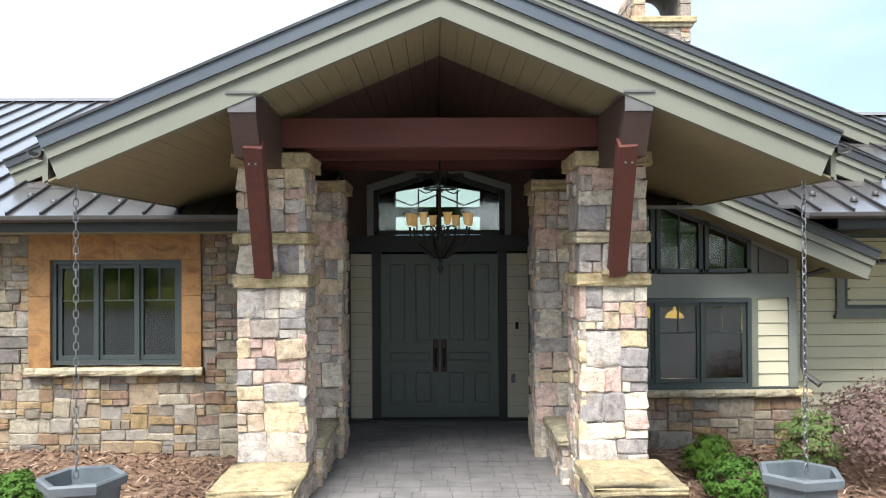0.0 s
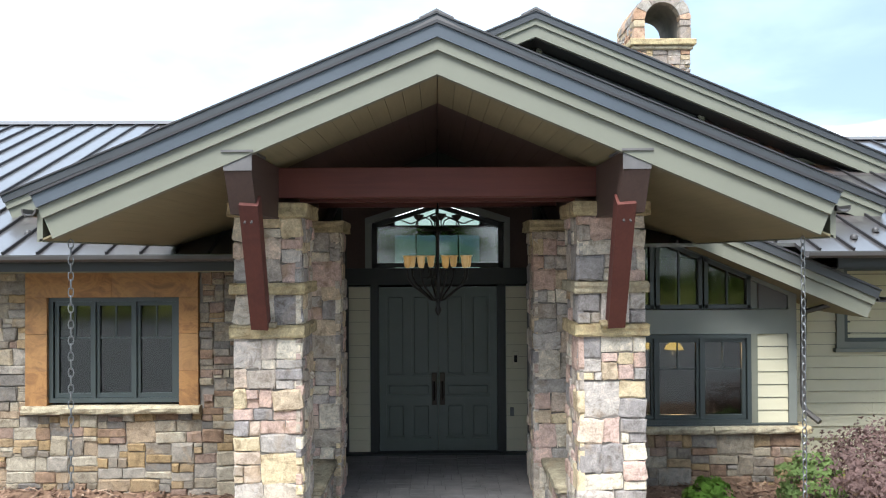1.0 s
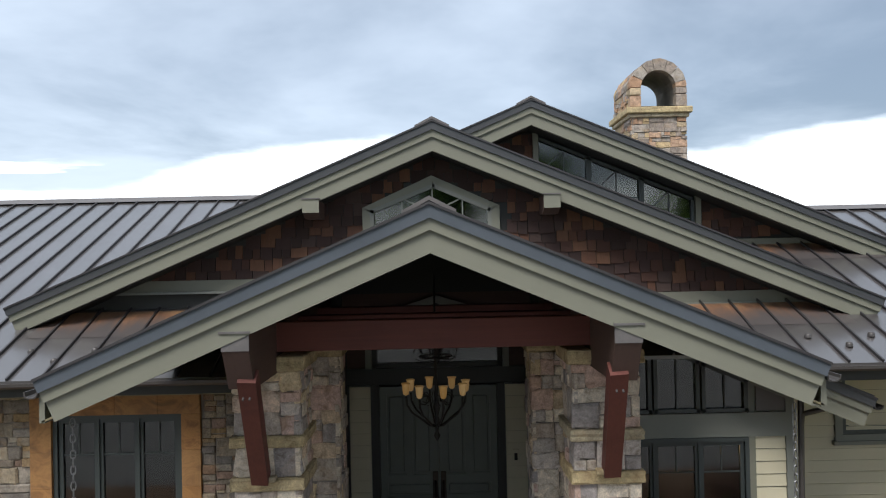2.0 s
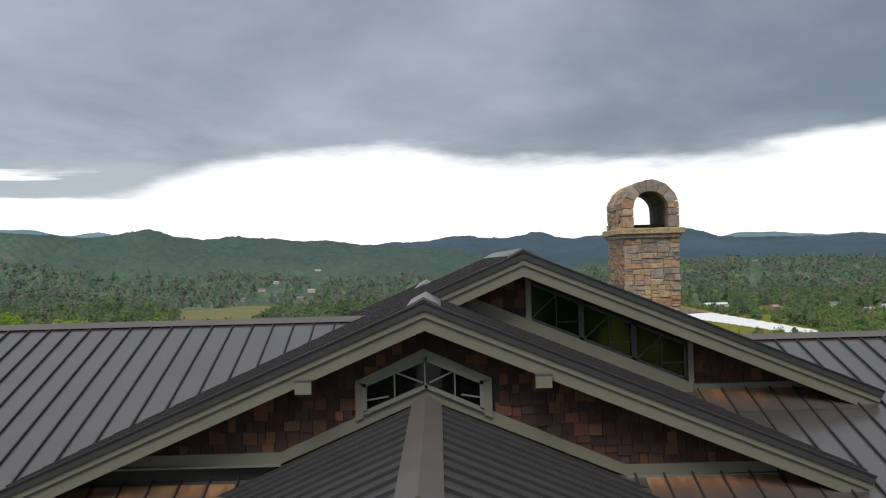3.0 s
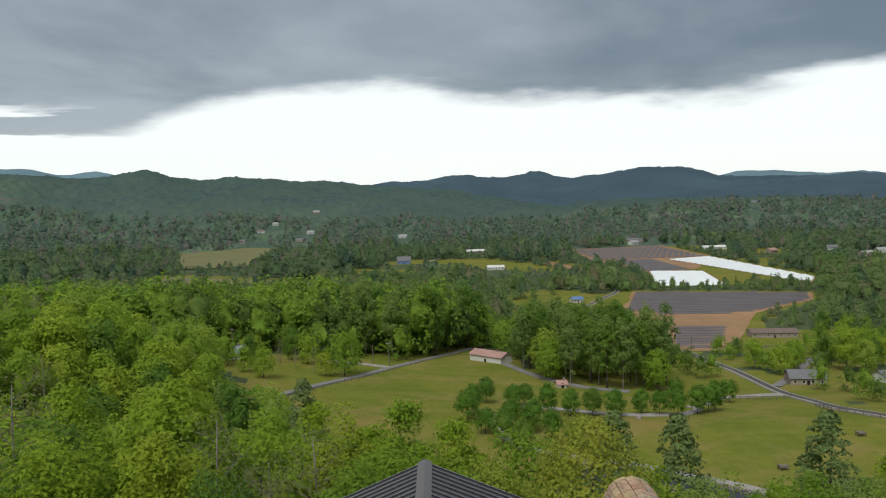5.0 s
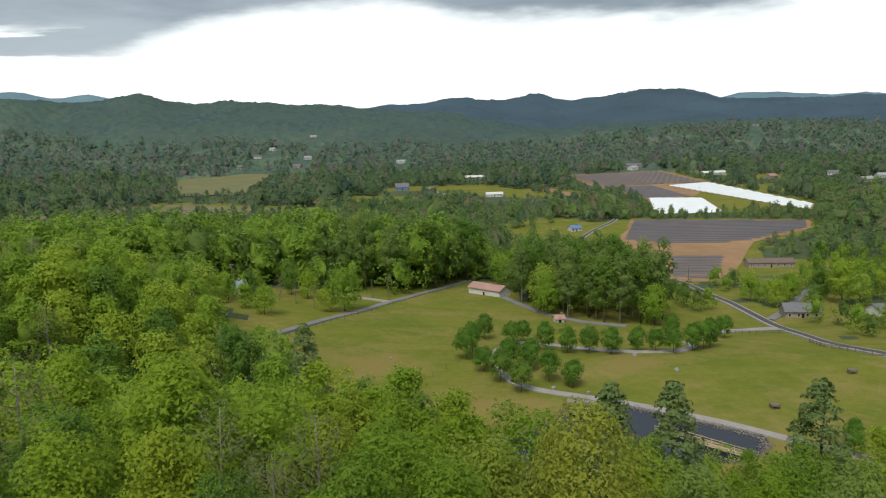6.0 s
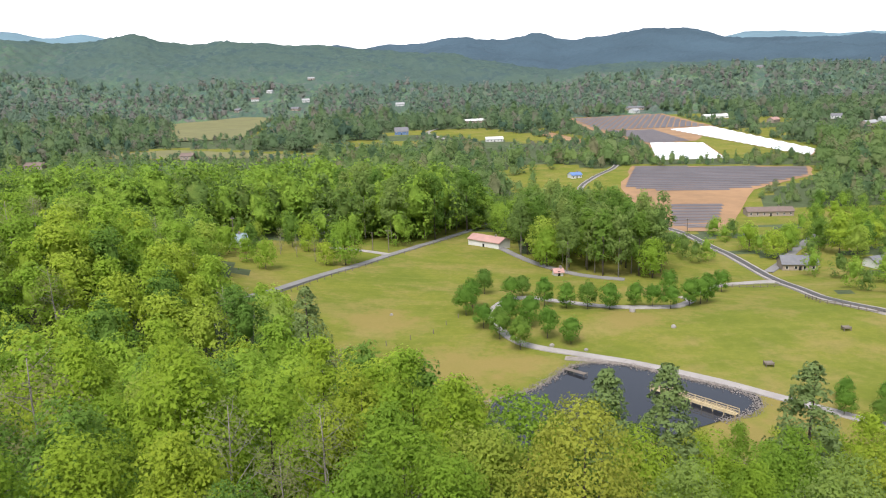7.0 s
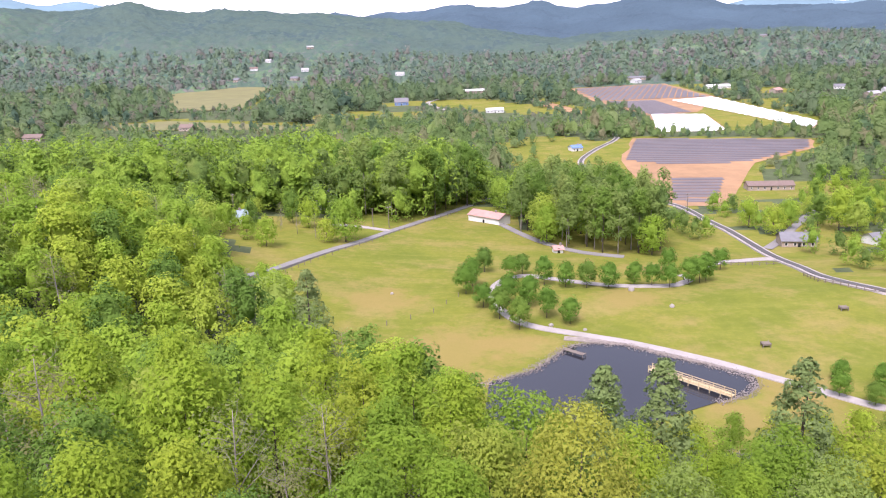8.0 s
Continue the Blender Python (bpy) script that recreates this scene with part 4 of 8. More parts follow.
# trim along the foot of the gable wall, over the porch roof and the wing roofs
for s, zc, x1 in ((-1, 4.30, -5.6), (1, 3.96, 6.3)):
    xc = (PORCH_Z + 0.13 - zc) / PK
    part("trim_board", prismbm([(0, PORCH_Z + 0.02), (s * xc, zc - 0.09), (s * xc, zc + 0.09), (0, PORCH_Z + 0.24)], 9.80, 9.87), M_FASCIA, wall)
    part("trim_board", boxbm(*sorted((s * xc, x1)), 9.80, 9.87, zc - 0.09, zc + 0.09), M_FASCIA, wall)
    part("trim_cap", boxbm(*sorted((s * xc, x1)), 9.74, 9.87, zc - 0.12, zc - 0.085), M_TRIM, wall)

wall = thing("wall_upper_gable", prismbm([(0.2, 4.5), (7.9, 4.5), (7.9, 4.55), (1.77, 7.0), (0.2, 6.4)], 12.2, 12.35), M_DARKTRIM_SHADE, "upper gable wall clad in red-brown cedar shakes", "wall", "structure")


def in_up(x, z):
    top = ZU - 0.46 - K * abs(x - 1.77)
    low = max(4.92, 6.72 - K * x + 0.22)
    return low < z < top and not 1.9 < x < 4.95


shakes(wall, 12.2, 0.3, 7.6, 4.8, 7.0, in_up, 8)
part("trim_board", prismbm([(0.6, z_mid(0.6, 0) - 0.02), (4.75, z_mid(4.75, 0) - 0.02), (4.75, z_mid(4.75, 0) + 0.20), (0.6, z_mid(0.6, 0) + 0.20)], 12.12, 12.21), M_FASCIA, wall)
part("trim_board", boxbm(4.75, 7.4, 12.12, 12.21, 4.74, 4.90), M_FASCIA, wall)


# ---------------------------------------------------------------- windows
def pane(parent, outline, y):
    ob = part("pane", prismbm(outline, y, y + 0.006), M_GLASS, parent)
    ob.visible_shadow = False
    return ob


def window_poly(name, outline, y, label, frame_w=0.07, mat=M_SASH, bars=(), bar_w=0.02):
    """A window of any outline in a wall that looks to -y: frame boards along its sides, a pane and glazing bars."""
    win = thing(name, None, None, label, "window", "structure")
    n = len(outline)
    cx, cz = sum(p[0] for p in outline) / n, sum(p[1] for p in outline) / n
    for (ax, az), (bx, bz) in zip(outline, outline[1:] + outline[:1]):
        d = Vector((bx - ax, bz - az)).normalized()
        nrm = Vector((-d.y, d.x))
        if nrm.dot(Vector((cx - ax, cz - az))) < 0:
            nrm = -nrm
        e = d * frame_w * 0.3
        q = [(ax - e.x, az - e.y), (bx + e.x, bz + e.y), (bx + e.x * 0 + nrm.x * frame_w, bz + nrm.y * frame_w), (ax + nrm.x * frame_w, az + nrm.y * frame_w)]
        part("window_frame", prismbm(q, y - 0.05, y + 0.06), mat, win)
    pane(win, outline, y + 0.01)
    for a, b in bars:
        part("glazing_bar", board(bmesh.new(), (a[0], y - 0.005, a[1]), (b[0], y - 0.005, b[1]), bar_w, 0.03, (1, 0, 1) if abs(a[0] - b[0]) < abs(a[1] - b[1]) else (0, 0, 1)), mat, win)
    return win


window_poly("window_middle_gable", [(-1.0, 5.0), (0.0, 5.40), (0.9, 5.0), (0.9, 5.43), (0.0, 5.83), (-1.0, 5.43)], 9.80, "sage-framed gable window with glazing bars over the porch ridge", 0.06, M_TRIM,
            [((-0.02, 5.35), (-0.02, 5.85)), ((-0.5, 5.2), (-0.5, 5.6)), ((0.45, 5.2), (0.45, 5.6)), ((-1.0, 5.16), (-0.6, 5.22)), ((0.9, 5.16), (0.55, 5.22)), ((-0.5, 5.6), (-0.05, 5.42)), ((0.45, 5.6), (0.05, 5.42))], 0.022)
surround = thing("trim_middle_window", None, None, "sage window surround boards on the shake wall", "trim", "structure")
for q in ([(-1.12, 4.85), (-1.0, 4.9), (-1.0, 5.43), (-1.12, 5.47)], [(1.03, 4.85), (0.9, 4.9), (0.9, 5.43), (1.03, 5.47)], [(-1.12, 5.47), (-1.0, 5.40), (-0.03, 5.82), (0.9, 5.40), (1.03, 5.47), (-0.03, 5.96)]):
    part("trim_board", prismbm(q, 9.76, 9.87), M_FASCIA, surround)
bars = []
for i in range(3):
    xa = 1.95 + i * 0.98
    m = xa + 0.49
    bars += [((m, 6.72 - K * m + 0.25), (m, ZU - 0.5 - K * (m - 1.77))), ((xa, 6.72 - K * xa + 0.28), (m, ZU - 0.5 - K * (m - 1.77) - 0.05)), ((m, 6.72 - K * m + 0.42), (xa + 0.9, 6.72 - K * m + 0.42))]
for i in range(3):
    xa, xb = 1.92 + i * 0.98, 1.92 + (i + 1) * 0.98
    window_poly("window_upper_gable", [(xa, 6.72 - K * xa + 0.27), (xb, 6.72 - K * xb + 0.27), (xb, ZU - 0.49 - K * (xb - 1.77)), (xa, ZU - 0.49 - K * (xa - 1.77))], 12.15, "dark sloped clerestory window under the upper gable", 0.05, M_SASH, bars[i * 3:i * 3 + 3], 0.016)
sill = thing("trim_upper_windows", prismbm([(0.75, 6.72 - K * 0.75), (4.95, 6.72 - K * 4.95), (4.95, 6.72 - K * 4.95 + 0.27), (0.75, 6.72 - K * 0.75 + 0.27)], 12.06, 12.16), M_FASCIA, "sage sloped sill board under the clerestory windows", "trim", "structure")
for xs in (1.86, 4.88):
    part("jamb_board", prismbm([(xs, 6.72 - K * xs + 0.26), (xs + 0.1, 6.72 - K * xs + 0.22), (xs + 0.1, ZU - 0.45 - K * (xs - 1.77)), (xs, ZU - 0.45 - K * (xs - 1.77))], 12.07, 12.16), M_FASCIA, sill)


def casement(win, x0, x1, z0, z1, y, bars=True):
    """One sash of a casement window."""
    sash = part("sash", boxbm(x0, x0 + 0.055, y - 0.02, y + 0.04, z0, z1), M_SASH, win)
    for b in ((x1 - 0.055, x1, z0, z1), (x0 + 0.055, x1 - 0.055, z0, z0 + 0.06), (x0 + 0.055, x1 - 0.055, z1 - 0.055, z1)):
        part("sash_rail", boxbm(b[0], b[1], y - 0.02, y + 0.04, b[2], b[3]), M_SASH, sash)
    ob = part("pane", boxbm(x0 + 0.05, x1 - 0.05, y + 0.012, y + 0.018, z0 + 0.05, z1 - 0.05), M_GLASS, sash)
    ob.visible_shadow = False
    if bars:
        xm, zb = (x0 + x1) / 2, z0 + (z1 - z0) * 0.62
        part("glazing_bar", boxbm(x0 + 0.055, x1 - 0.055, y - 0.004, y + 0.012, zb - 0.01, zb + 0.01), M_SASH, sash)
        part("glazing_bar", boxbm(xm - 0.01, xm + 0.01, y - 0.004, y + 0.012, zb + 0.01, z1 - 0.055), M_SASH, sash)


def casement_row(name, x0, x1, z0, z1, y, n, label, bars=True, lip=0.06):
    win = thing(name, None, None, label, "window", "structure")
    for b in ((x0, x0 + lip, z0, z1), (x1 - lip, x1, z0, z1), (x0 + lip, x1 - lip, z0, z0 + lip), (x0 + lip, x1 - lip, z1 - lip, z1)):
        part("window_frame", boxbm(b[0], b[1], y - 0.03, y + 0.09, b[2], b[3]), M_SASH, win)
    w = (x1 - x0 - 2 * lip) / n
    for i in range(n):
        a = x0 + lip + i * w
        casement(win, a + 0.008, a + w - 0.008, z0 + lip + 0.004, z1 - lip - 0.004, y + 0.03, bars)
        if i:
            part("mullion", boxbm(a - 0.02, a + 0.02, y - 0.025, y + 0.02, z0 + lip, z1 - lip), M_SASH, win)
    return win


# ---------------------------------------------------------------- left stone wall
LW = (-5.41, -3.59, 1.10, 2.56)
bm = bmesh.new()
box(bm, -15.0, LW[0] - 0.30, 8.58, 8.9, -0.6, 2.98)
box(bm, LW[1] + 0.27, -1.9, 8.58, 8.9, -0.6, 2.98)
box(bm, LW[0] - 0.30, LW[1] + 0.27, 8.58, 8.9, -0.6, LW[2] - 0.14)
wall = thing("wall_left_stone", bm, M_MORTAR, "rubble fieldstone wall in tan, grey and brown", "wall", "structure")
stone_face(wall, "wall", face_to("-y", (0, 8.60, 0)), -7.3, -2.0, -0.35, 2.98, 11, holes=[(LW[0] - 0.30, LW[1] + 0.27, LW[2] - 0.14, 3.2)])
# rust-coloured stone slabs round the window, and its sill
for x0, x1, z0, z1 in ((LW[0] - 0.30, LW[1] + 0.27, LW[3], 2.98), (LW[0] - 0.30, LW[0], LW[2] - 0.06, LW[3]), (LW[1], LW[1] + 0.27, LW[2] - 0.06, LW[3])):
    if x1 - x0 > 1:
        n = 4
        for i in range(n):
            a, b = x0 + (x1 - x0) * i / n, x0 + (x1 - x0) * (i + 1) / n
            part("slab", boxbm(a + 0.0015, b - 0.0015, 8.52, 8.9, z0, z1, bevel=0.004), M_RUST, wall, "rust-coloured stone slab")
    else:
        n = 3
        for i in range(n):
            a, b = z0 + (z1 - z0) * i / n, z0 + (z1 - z0) * (i + 1) / n
            part("slab", boxbm(x0, x1, 8.52, 8.9, a + 0.0015, b - 0.0015, bevel=0.004), M_RUST, wall, "rust-coloured stone slab")
casement_row("window_left", LW[0], LW[1], LW[2], LW[3], 8.60, 3, "slate-green triple casement window in a rust stone surround")


def rough_slab(bm, x0, x1, y0, y1, z0, z1, seed, amp=0.02, nx=8):
    """A split-faced stone slab with an uneven front edge."""
    rng = random.Random(seed)
    rows = []
    for i in range(nx + 1):
        x = x0 + (x1 - x0) * i / nx
        j = [rng.uniform(-amp, amp) for _ in range(6)]
        rows.append([bm.verts.new(p) for p in ((x, y1, z0), (x, y0 + 0.02 + j[0], z0 + 0.01), (x, y0 + j[1], z0 + (z1 - z0) * 0.35), (x, y0 + j[2], z0 + (z1 - z0) * 0.75), (x, y0 + 0.025 + j[3], z1 + j[4] * 0.2), (x, y1, z1))])
    for a, b in zip(rows, rows[1:]):
        for k in range(6):
            bm.faces.new((a[k], b[k], b[(k + 1) % 6], a[(k + 1) % 6]))
    bm.faces.new(rows[0])
    bm.faces.new(rows[-1][::-1])
    bmesh.ops.recalc_face_normals(bm, faces=bm.faces)
    return bm


thing("window_sill_left", rough_slab(bmesh.new(), LW[0] - 0.33, LW[1] + 0.30, 8.44, 8.9, 0.95, 1.065, 5, 0.012, 14), M_CAP, "tan sandstone sill slab under the stone wall window", "sill", "structure")

# ---------------------------------------------------------------- right wall: low stone, windows, siding
bm = bmesh.new()
box(bm, 1.9, 5.2, 8.93, 9.2, -0.6, 0.55)
wall = thing("wall_right_stone", bm, M_MORTAR, "low rubble fieldstone wall under sandstone coping", "wall", "structure")
stone_face(wall, "wall", face_to("-y", (0, 8.94, 0)), 2.1, 5.22, -0.45, 0.53, 21)
x = 2.1
rng = random.Random(4)
while x < 5.25:
    w = min(rng.uniform(0.55, 0.8), 5.34 - x)
    part("coping_slab", rough_slab(bmesh.new(), x + 0.004, x + w - 0.004, 8.80, 9.2, 0.53, 0.635, int(x * 100), 0.014, 5), M_CAP, wall, "tan sandstone coping slab")
    x += w
bm = bmesh.new()
box(bm, 1.9, 5.2, 9.02, 9.2, 1.96, 2.31)
box(bm, 4.52, 5.2, 9.02, 9.2, 0.635, 1.96)
prism(bm, [(4.56, 2.31), (5.2, 2.31), (5.2, 2.56), (4.56, 2.83)], 9.02, 9.2)
prism(bm, [(1.9, 3.9), (1.9, 4.0), (5.2, 2.58), (5.2, 2.54)], 9.0, 9.2)
wall = thing("wall_right_framed", bm, M_TRIM, "grey painted framed wall between the window rows", "wall", "structure")
part("band_board", boxbm(1.9, 5.2, 8.96, 9.02, 1.96, 2.31), M_TRIM, wall)
part("trim_board", boxbm(4.53, 4.63, 8.96, 9.02, 0.64, 1.96), M_FASCIA, wall)
part("trim_board", boxbm(5.08, 5.2, 8.96, 9.02, 0.64, 1.96), M_TRIM, wall)
part("base_board", boxbm(1.9, 5.2, 8.93, 9.02, 0.635, 0.665), M_SASH, wall)
part("copper_panel", prismbm([(4.66, 2.33), (5.08, 2.33), (5.08, 2.58), (4.66, 2.74)], 8.985, 9.02), M_RUSTMETAL, wall, "rust-red copper panel")
part("corner_board", boxbm(5.08, 5.2, 8.96, 9.02, 2.31, 2.60), M_TRIM, wall)
part("rake_board", prismbm([(1.9, 4.02), (5.2, 2.62), (5.2, 2.46), (1.9, 3.86)], 8.95, 9.02), M_TRIM, wall)


def siding(wall, x0, x1, z0, z1, y, row=0.125, lip=0.032):
    """Lap boards that lean out at the foot, with a narrow shadow gap under each."""
    # added grey sheet that darkens the gaps like shadow lines
    part("shadow_line_backing", boxbm(x0, x1, y - 0.008, y - 0.002, z0, z1), M_TRIM, wall)
    z = z0
    while z < z1 - 0.01:
        h = min(row, z1 - z)
        part("siding_board", prismbm([(y - 0.009, z + h - 0.010), (y - 0.016, z + h - 0.010), (y - lip, z + 0.003), (y - 0.009, z + 0.003)], x0, x1, "x"), M_SIDING, wall)
        z += row


siding(wall, 4.63, 5.08, 0.665, 1.96, 9.02, 0.185)
casement_row("window_right", 2.42, 4.53, 0.665, 1.955, 8.97, 3, "slate-green triple casement window above the low stone wall")
for i in range(3):
    xa, xb = 2.45 + i * 0.70, 2.45 + (i + 1) * 0.70 - 0.03
    window_poly("window_right_transom", [(xa, 2.33), (xb, 2.33), (xb, 3.80 - K * (xb - 2.1)), (xa, 3.80 - K * (xa - 2.1))], 8.97, "slate-green sloped transom window under the rake", 0.055, M_SASH, [((xa + 0.34, 2.35), (xa + 0.34, 3.75 - K * (xa - 1.76)))])

bm = bmesh.new()
box(bm, 5.1, 17.0, 10.02, 10.2, -0.6, 3.4)
wall = thing("wall_right_siding", bm, M_SIDING, "cream lap-sided wall beside the porch", "wall", "structure")
siding(wall, 5.2, 9.6, 0.2, 3.0, 10.02, 0.185, 0.05)
wall2 = thing("wall_return", boxbm(5.08, 5.2, 9.02, 10.02, -0.6, 2.9), M_SIDING, "short cream return wall", "wall", "structure")
win = casement_row("window_far_right", 6.42, 8.2, 1.72, 2.9, 9.99, 2, "green-framed casement window with blinds in the siding")
for i in range(22):
    part("blind_slat", boxbm(6.5, 8.1, 10.05, 10.075, 1.82 + i * 0.045, 1.845 + i * 0.045), M_FASCIA, win)
for b in ((6.30, 6.42, 1.6, 3.0), (6.42, 8.3, 1.62, 1.72)):
    part("window_trim", boxbm(b[0], b[1], 9.94, 10.02, b[2], b[3]), M_TRIM, win)
thing("window_sill_far_right", boxbm(6.26, 8.4, 9.90, 10.02, 1.56, 1.62), M_TRIM, "grey window sill on the cream siding", "sill", "structure")
bm = tube(bmesh.new(), [(5.30, 8.95, 2.55), (5.28, 8.95, 0.95), (5.30, 8.93, 0.85), (5.42, 8.75, 0.72)], 0.045, 8)
tube(bm, [(6.0, 8.45, 2.45), (5.7, 8.75, 2.42), (5.32, 8.93, 2.28), (5.30, 8.95, 2.1)], 0.04, 8)
thing("downspout", bm, M_GUTTER, "dark bronze downspout beside the corner board", "downspout")

# ---------------------------------------------------------------- entry wall, doors, transom
wall = thing("wall_entry", None, None, "recessed entry wall with dark trim and cream side panels", "wall", "structure")
for x0, x1 in ((-2.2, -1.44), (1.44, 2.2)):
    part("wall_panel", boxbm(x0, x1, 10.0, 10.2, -0.1, 3.6), M_DARKTRIM_SHADE, wall)
part("header", boxbm(-1.44, 1.44, 9.98, 10.2, 2.66, 2.92), M_DARKTRIM_SHADE, wall)
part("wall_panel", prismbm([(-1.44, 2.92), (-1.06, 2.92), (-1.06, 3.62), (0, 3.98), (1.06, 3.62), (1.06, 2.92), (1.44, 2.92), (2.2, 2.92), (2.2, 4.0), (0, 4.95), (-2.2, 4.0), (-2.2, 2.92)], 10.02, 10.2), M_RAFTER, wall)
for s in (-1, 1):
    part("side_panel", boxbm(*sorted((s * 1.06, s * 1.42)), 10.02, 10.2, 0.0, 2.63), M_TRIM, wall)
    for i in range(14):
        part("siding_board", prismbm([(10.02, 0.207 + i * 0.186), (10.010, 0.207 + i * 0.186), (9.990, 0.03 + i * 0.186), (10.02, 0.03 + i * 0.186)], *sorted((s * 1.075, s * 1.405)), "x"), M_SIDING, wall)
    part("jamb", boxbm(*sorted((s * 0.935, s * 1.06)), 9.96, 10.2, 0.0, 2.66), M_DARKTRIM_SHADE, wall)
part("threshold", boxbm(-1.44, 1.44, 9.85, 10.2, -0.08, 0.03), M_DARKTRIM_SHADE, wall)
window_poly("window_transom", [(-1.03, 2.93), (1.03, 2.93), (1.03, 3.62), (0.0, 3.94), (-1.03, 3.62)], 10.04, "dark-framed peaked transom window over the double doors", 0.07, M_DARKTRIM_SHADE, [((0, 2.95), (0, 3.92))], 0.03)


arch = thing("trim_transom", None, None, "grey peaked trim boards round the transom window", "trim", "structure")
for s in (-1, 1):
    part("trim_board", boxbm(*sorted((s * 1.04, s * 1.14)), 9.93, 10.02, 2.92, 3.66), M_TRIM, arch)
    part("trim_board", prismbm([(0, 3.95), (s * 1.14, 3.60), (s * 1.14, 3.71), (0, 4.07)], 9.92, 10.02), M_TRIM, arch)


def door_leaf(name, x0, x1, hinge_left):
    leaf = thing(name, boxbm(x0, x1, 10.03, 10.075, 0.04, 2.62), M_DOOR, "dark green panelled front door with a long bronze handle", "door", "structure")
    w = x1 - x0
    st = 0.11
    for b in ((x0, x0 + st, 0.04, 2.62), (x1 - st, x1, 0.04, 2.62), (x0 + st, x1 - st, 0.04, 0.24), (x0 + st, x1 - st, 2.50, 2.62), (x0 + st, x1 - st, 0.78, 0.90), (x0 + st, x1 - st, 1.10, 1.22)):
        part("door_rail", boxbm(b[0], b[1], 10.005, 10.03, b[2], b[3]), M_DOOR, leaf)
    xm = (x0 + x1) / 2
    for z0, z1 in ((0.24, 0.78), (1.22, 2.50)):
        part("door_rail", boxbm(xm - 0.05, xm + 0.05, 10.005, 10.03, z0, z1), M_DOOR, leaf)
        for a, b in ((x0 + st, xm - 0.05), (xm + 0.05, x1 - st)):
            part("door_panel", boxbm(a + 0.035, b - 0.035, 10.012, 10.032, z0 + 0.035, z1 - 0.035, bevel=0.012), M_DOOR, leaf)
    part("door_panel", boxbm(x0 + st + 0.035, x1 - st - 0.035, 10.012, 10.032, 0.935, 1.065, bevel=0.012), M_DOOR, leaf)
    xh = x1 - 0.06 if hinge_left else x0 + 0.06
    h = part("handle", boxbm(xh - 0.042, xh + 0.042, 9.985, 10.005, 0.76, 1.27, bevel=0.008), M_BRONZE, leaf, "dark bronze pull handle")
    part("handle_grip", tube(bmesh.new(), [(xh, 9.995, 0.84), (xh, 9.95, 0.88), (xh, 9.945, 1.0), (xh, 9.95, 1.08), (xh, 9.995, 1.12)], 0.021, 8), M_BRONZE, h)


door_leaf("door_left", -0.93, -0.004, True)
door_leaf("door_right", 0.004, 0.93, False)
plate = thing("intercom_panel", boxbm(1.17, 1.27, 9.955, 9.985, 1.38, 1.60, bevel=0.006), M_SIDING, "small cream intercom panel with a dark slot", "intercom")
part("speaker_slot", boxbm(1.195, 1.245, 9.948, 9.956, 1.43, 1.54), M_IRON, plate)
thing("outlet_cover", boxbm(1.13, 1.19, 9.965, 9.985, 0.58, 0.72, bevel=0.006), M_GALV, "small grey outlet cover on the cream side panel", "outlet")

# ---------------------------------------------------------------- stone columns of the porch
CAPBANDS = ((3.52, 3.67, 0.05), (2.72, 2.84, 0.035), (2.27, 2.40, 0.035))


def column(x0, x1, y0, y1, z0, z1, seed, label, bands, faces, outline=True):
    bm = boxbm(x0 + 0.03, x1 - 0.03, y0 + 0.03, y1 - 0.03, z0, z1 - 0.02)
    col = thing("stone_column", bm, M_MORTAR, label, "column", "structure", "stone porch columns")
    cuts = [z0] + [z for b in sorted(bands) for z in b[:2]] + [z1]
    for k in range(0, len(cuts), 2):
        a, b = cuts[k], cuts[k + 1]
        if b - a < 0.05:
            continue
        if "-y" in faces:
            stone_face(col, "pillar", face_to("-y", (0, y0 + 0.05, 0)), x0, x1, a, b, seed + k, 0.50, 0.42)
        if "+x" in faces:
            stone_face(col, "pillar", face_to("+x", (x1 - 0.05, 0, 0)), y0, y1, a, b, seed + k + 50, 0.46, 0.40)
        if "-x" in faces:
            stone_face(col, "pillar", face_to("-x", (x0 + 0.05, 0, 0)), -y1, -y0, a, b, seed + k + 90, 0.46, 0.40)
    for i, (a, b, o) in enumerate(bands):
        bm = bmesh.new()
        box(bm, x0 - o, x1 + o, y0 - o, y1 + o, a, b, bevel=0.014)
        bmesh.ops.subdivide_edges(bm, edges=bm.edges, cuts=2, use_grid_fill=True)
        rng = random.Random(seed + i)
        for v in bm.verts:
            v.co += Vector((rng.uniform(-1, 1), rng.uniform(-1, 1), rng.uniform(-0.6, 0.6))) * 0.010
        part("capstone", bm, M_CAP, col, "tan sandstone capstone")
    return col


column(-2.12, -1.41, 5.80, 6.55, -0.3, 3.67, 101, "square fieldstone porch column with sandstone bands", CAPBANDS, ("-y", "+x"))
column(1.44, 2.15, 5.80, 6.55, -0.3, 3.67, 202, "square fieldstone porch column with sandstone bands", CAPBANDS, ("-y", "-x"))
BACKBAND = ((3.42, 3.57, 0.05),)
column(-1.95, -1.25, 7.70, 8.40, -0.3, 3.57, 303, "fieldstone pier beside the entry with a capstone", BACKBAND, ("-y", "+x"))
column(1.22, 1.95, 7.70, 8.40, -0.3, 3.57, 404, "fieldstone pier beside the entry with a capstone", BACKBAND, ("-y", "-x"))


bm = bmesh.new()
box(bm, -1.6, -1.46, 8.38, 10.0, -0.1, 3.6)
box(bm, 1.46, 1.6, 8.38, 10.0, -0.1, 3.6)
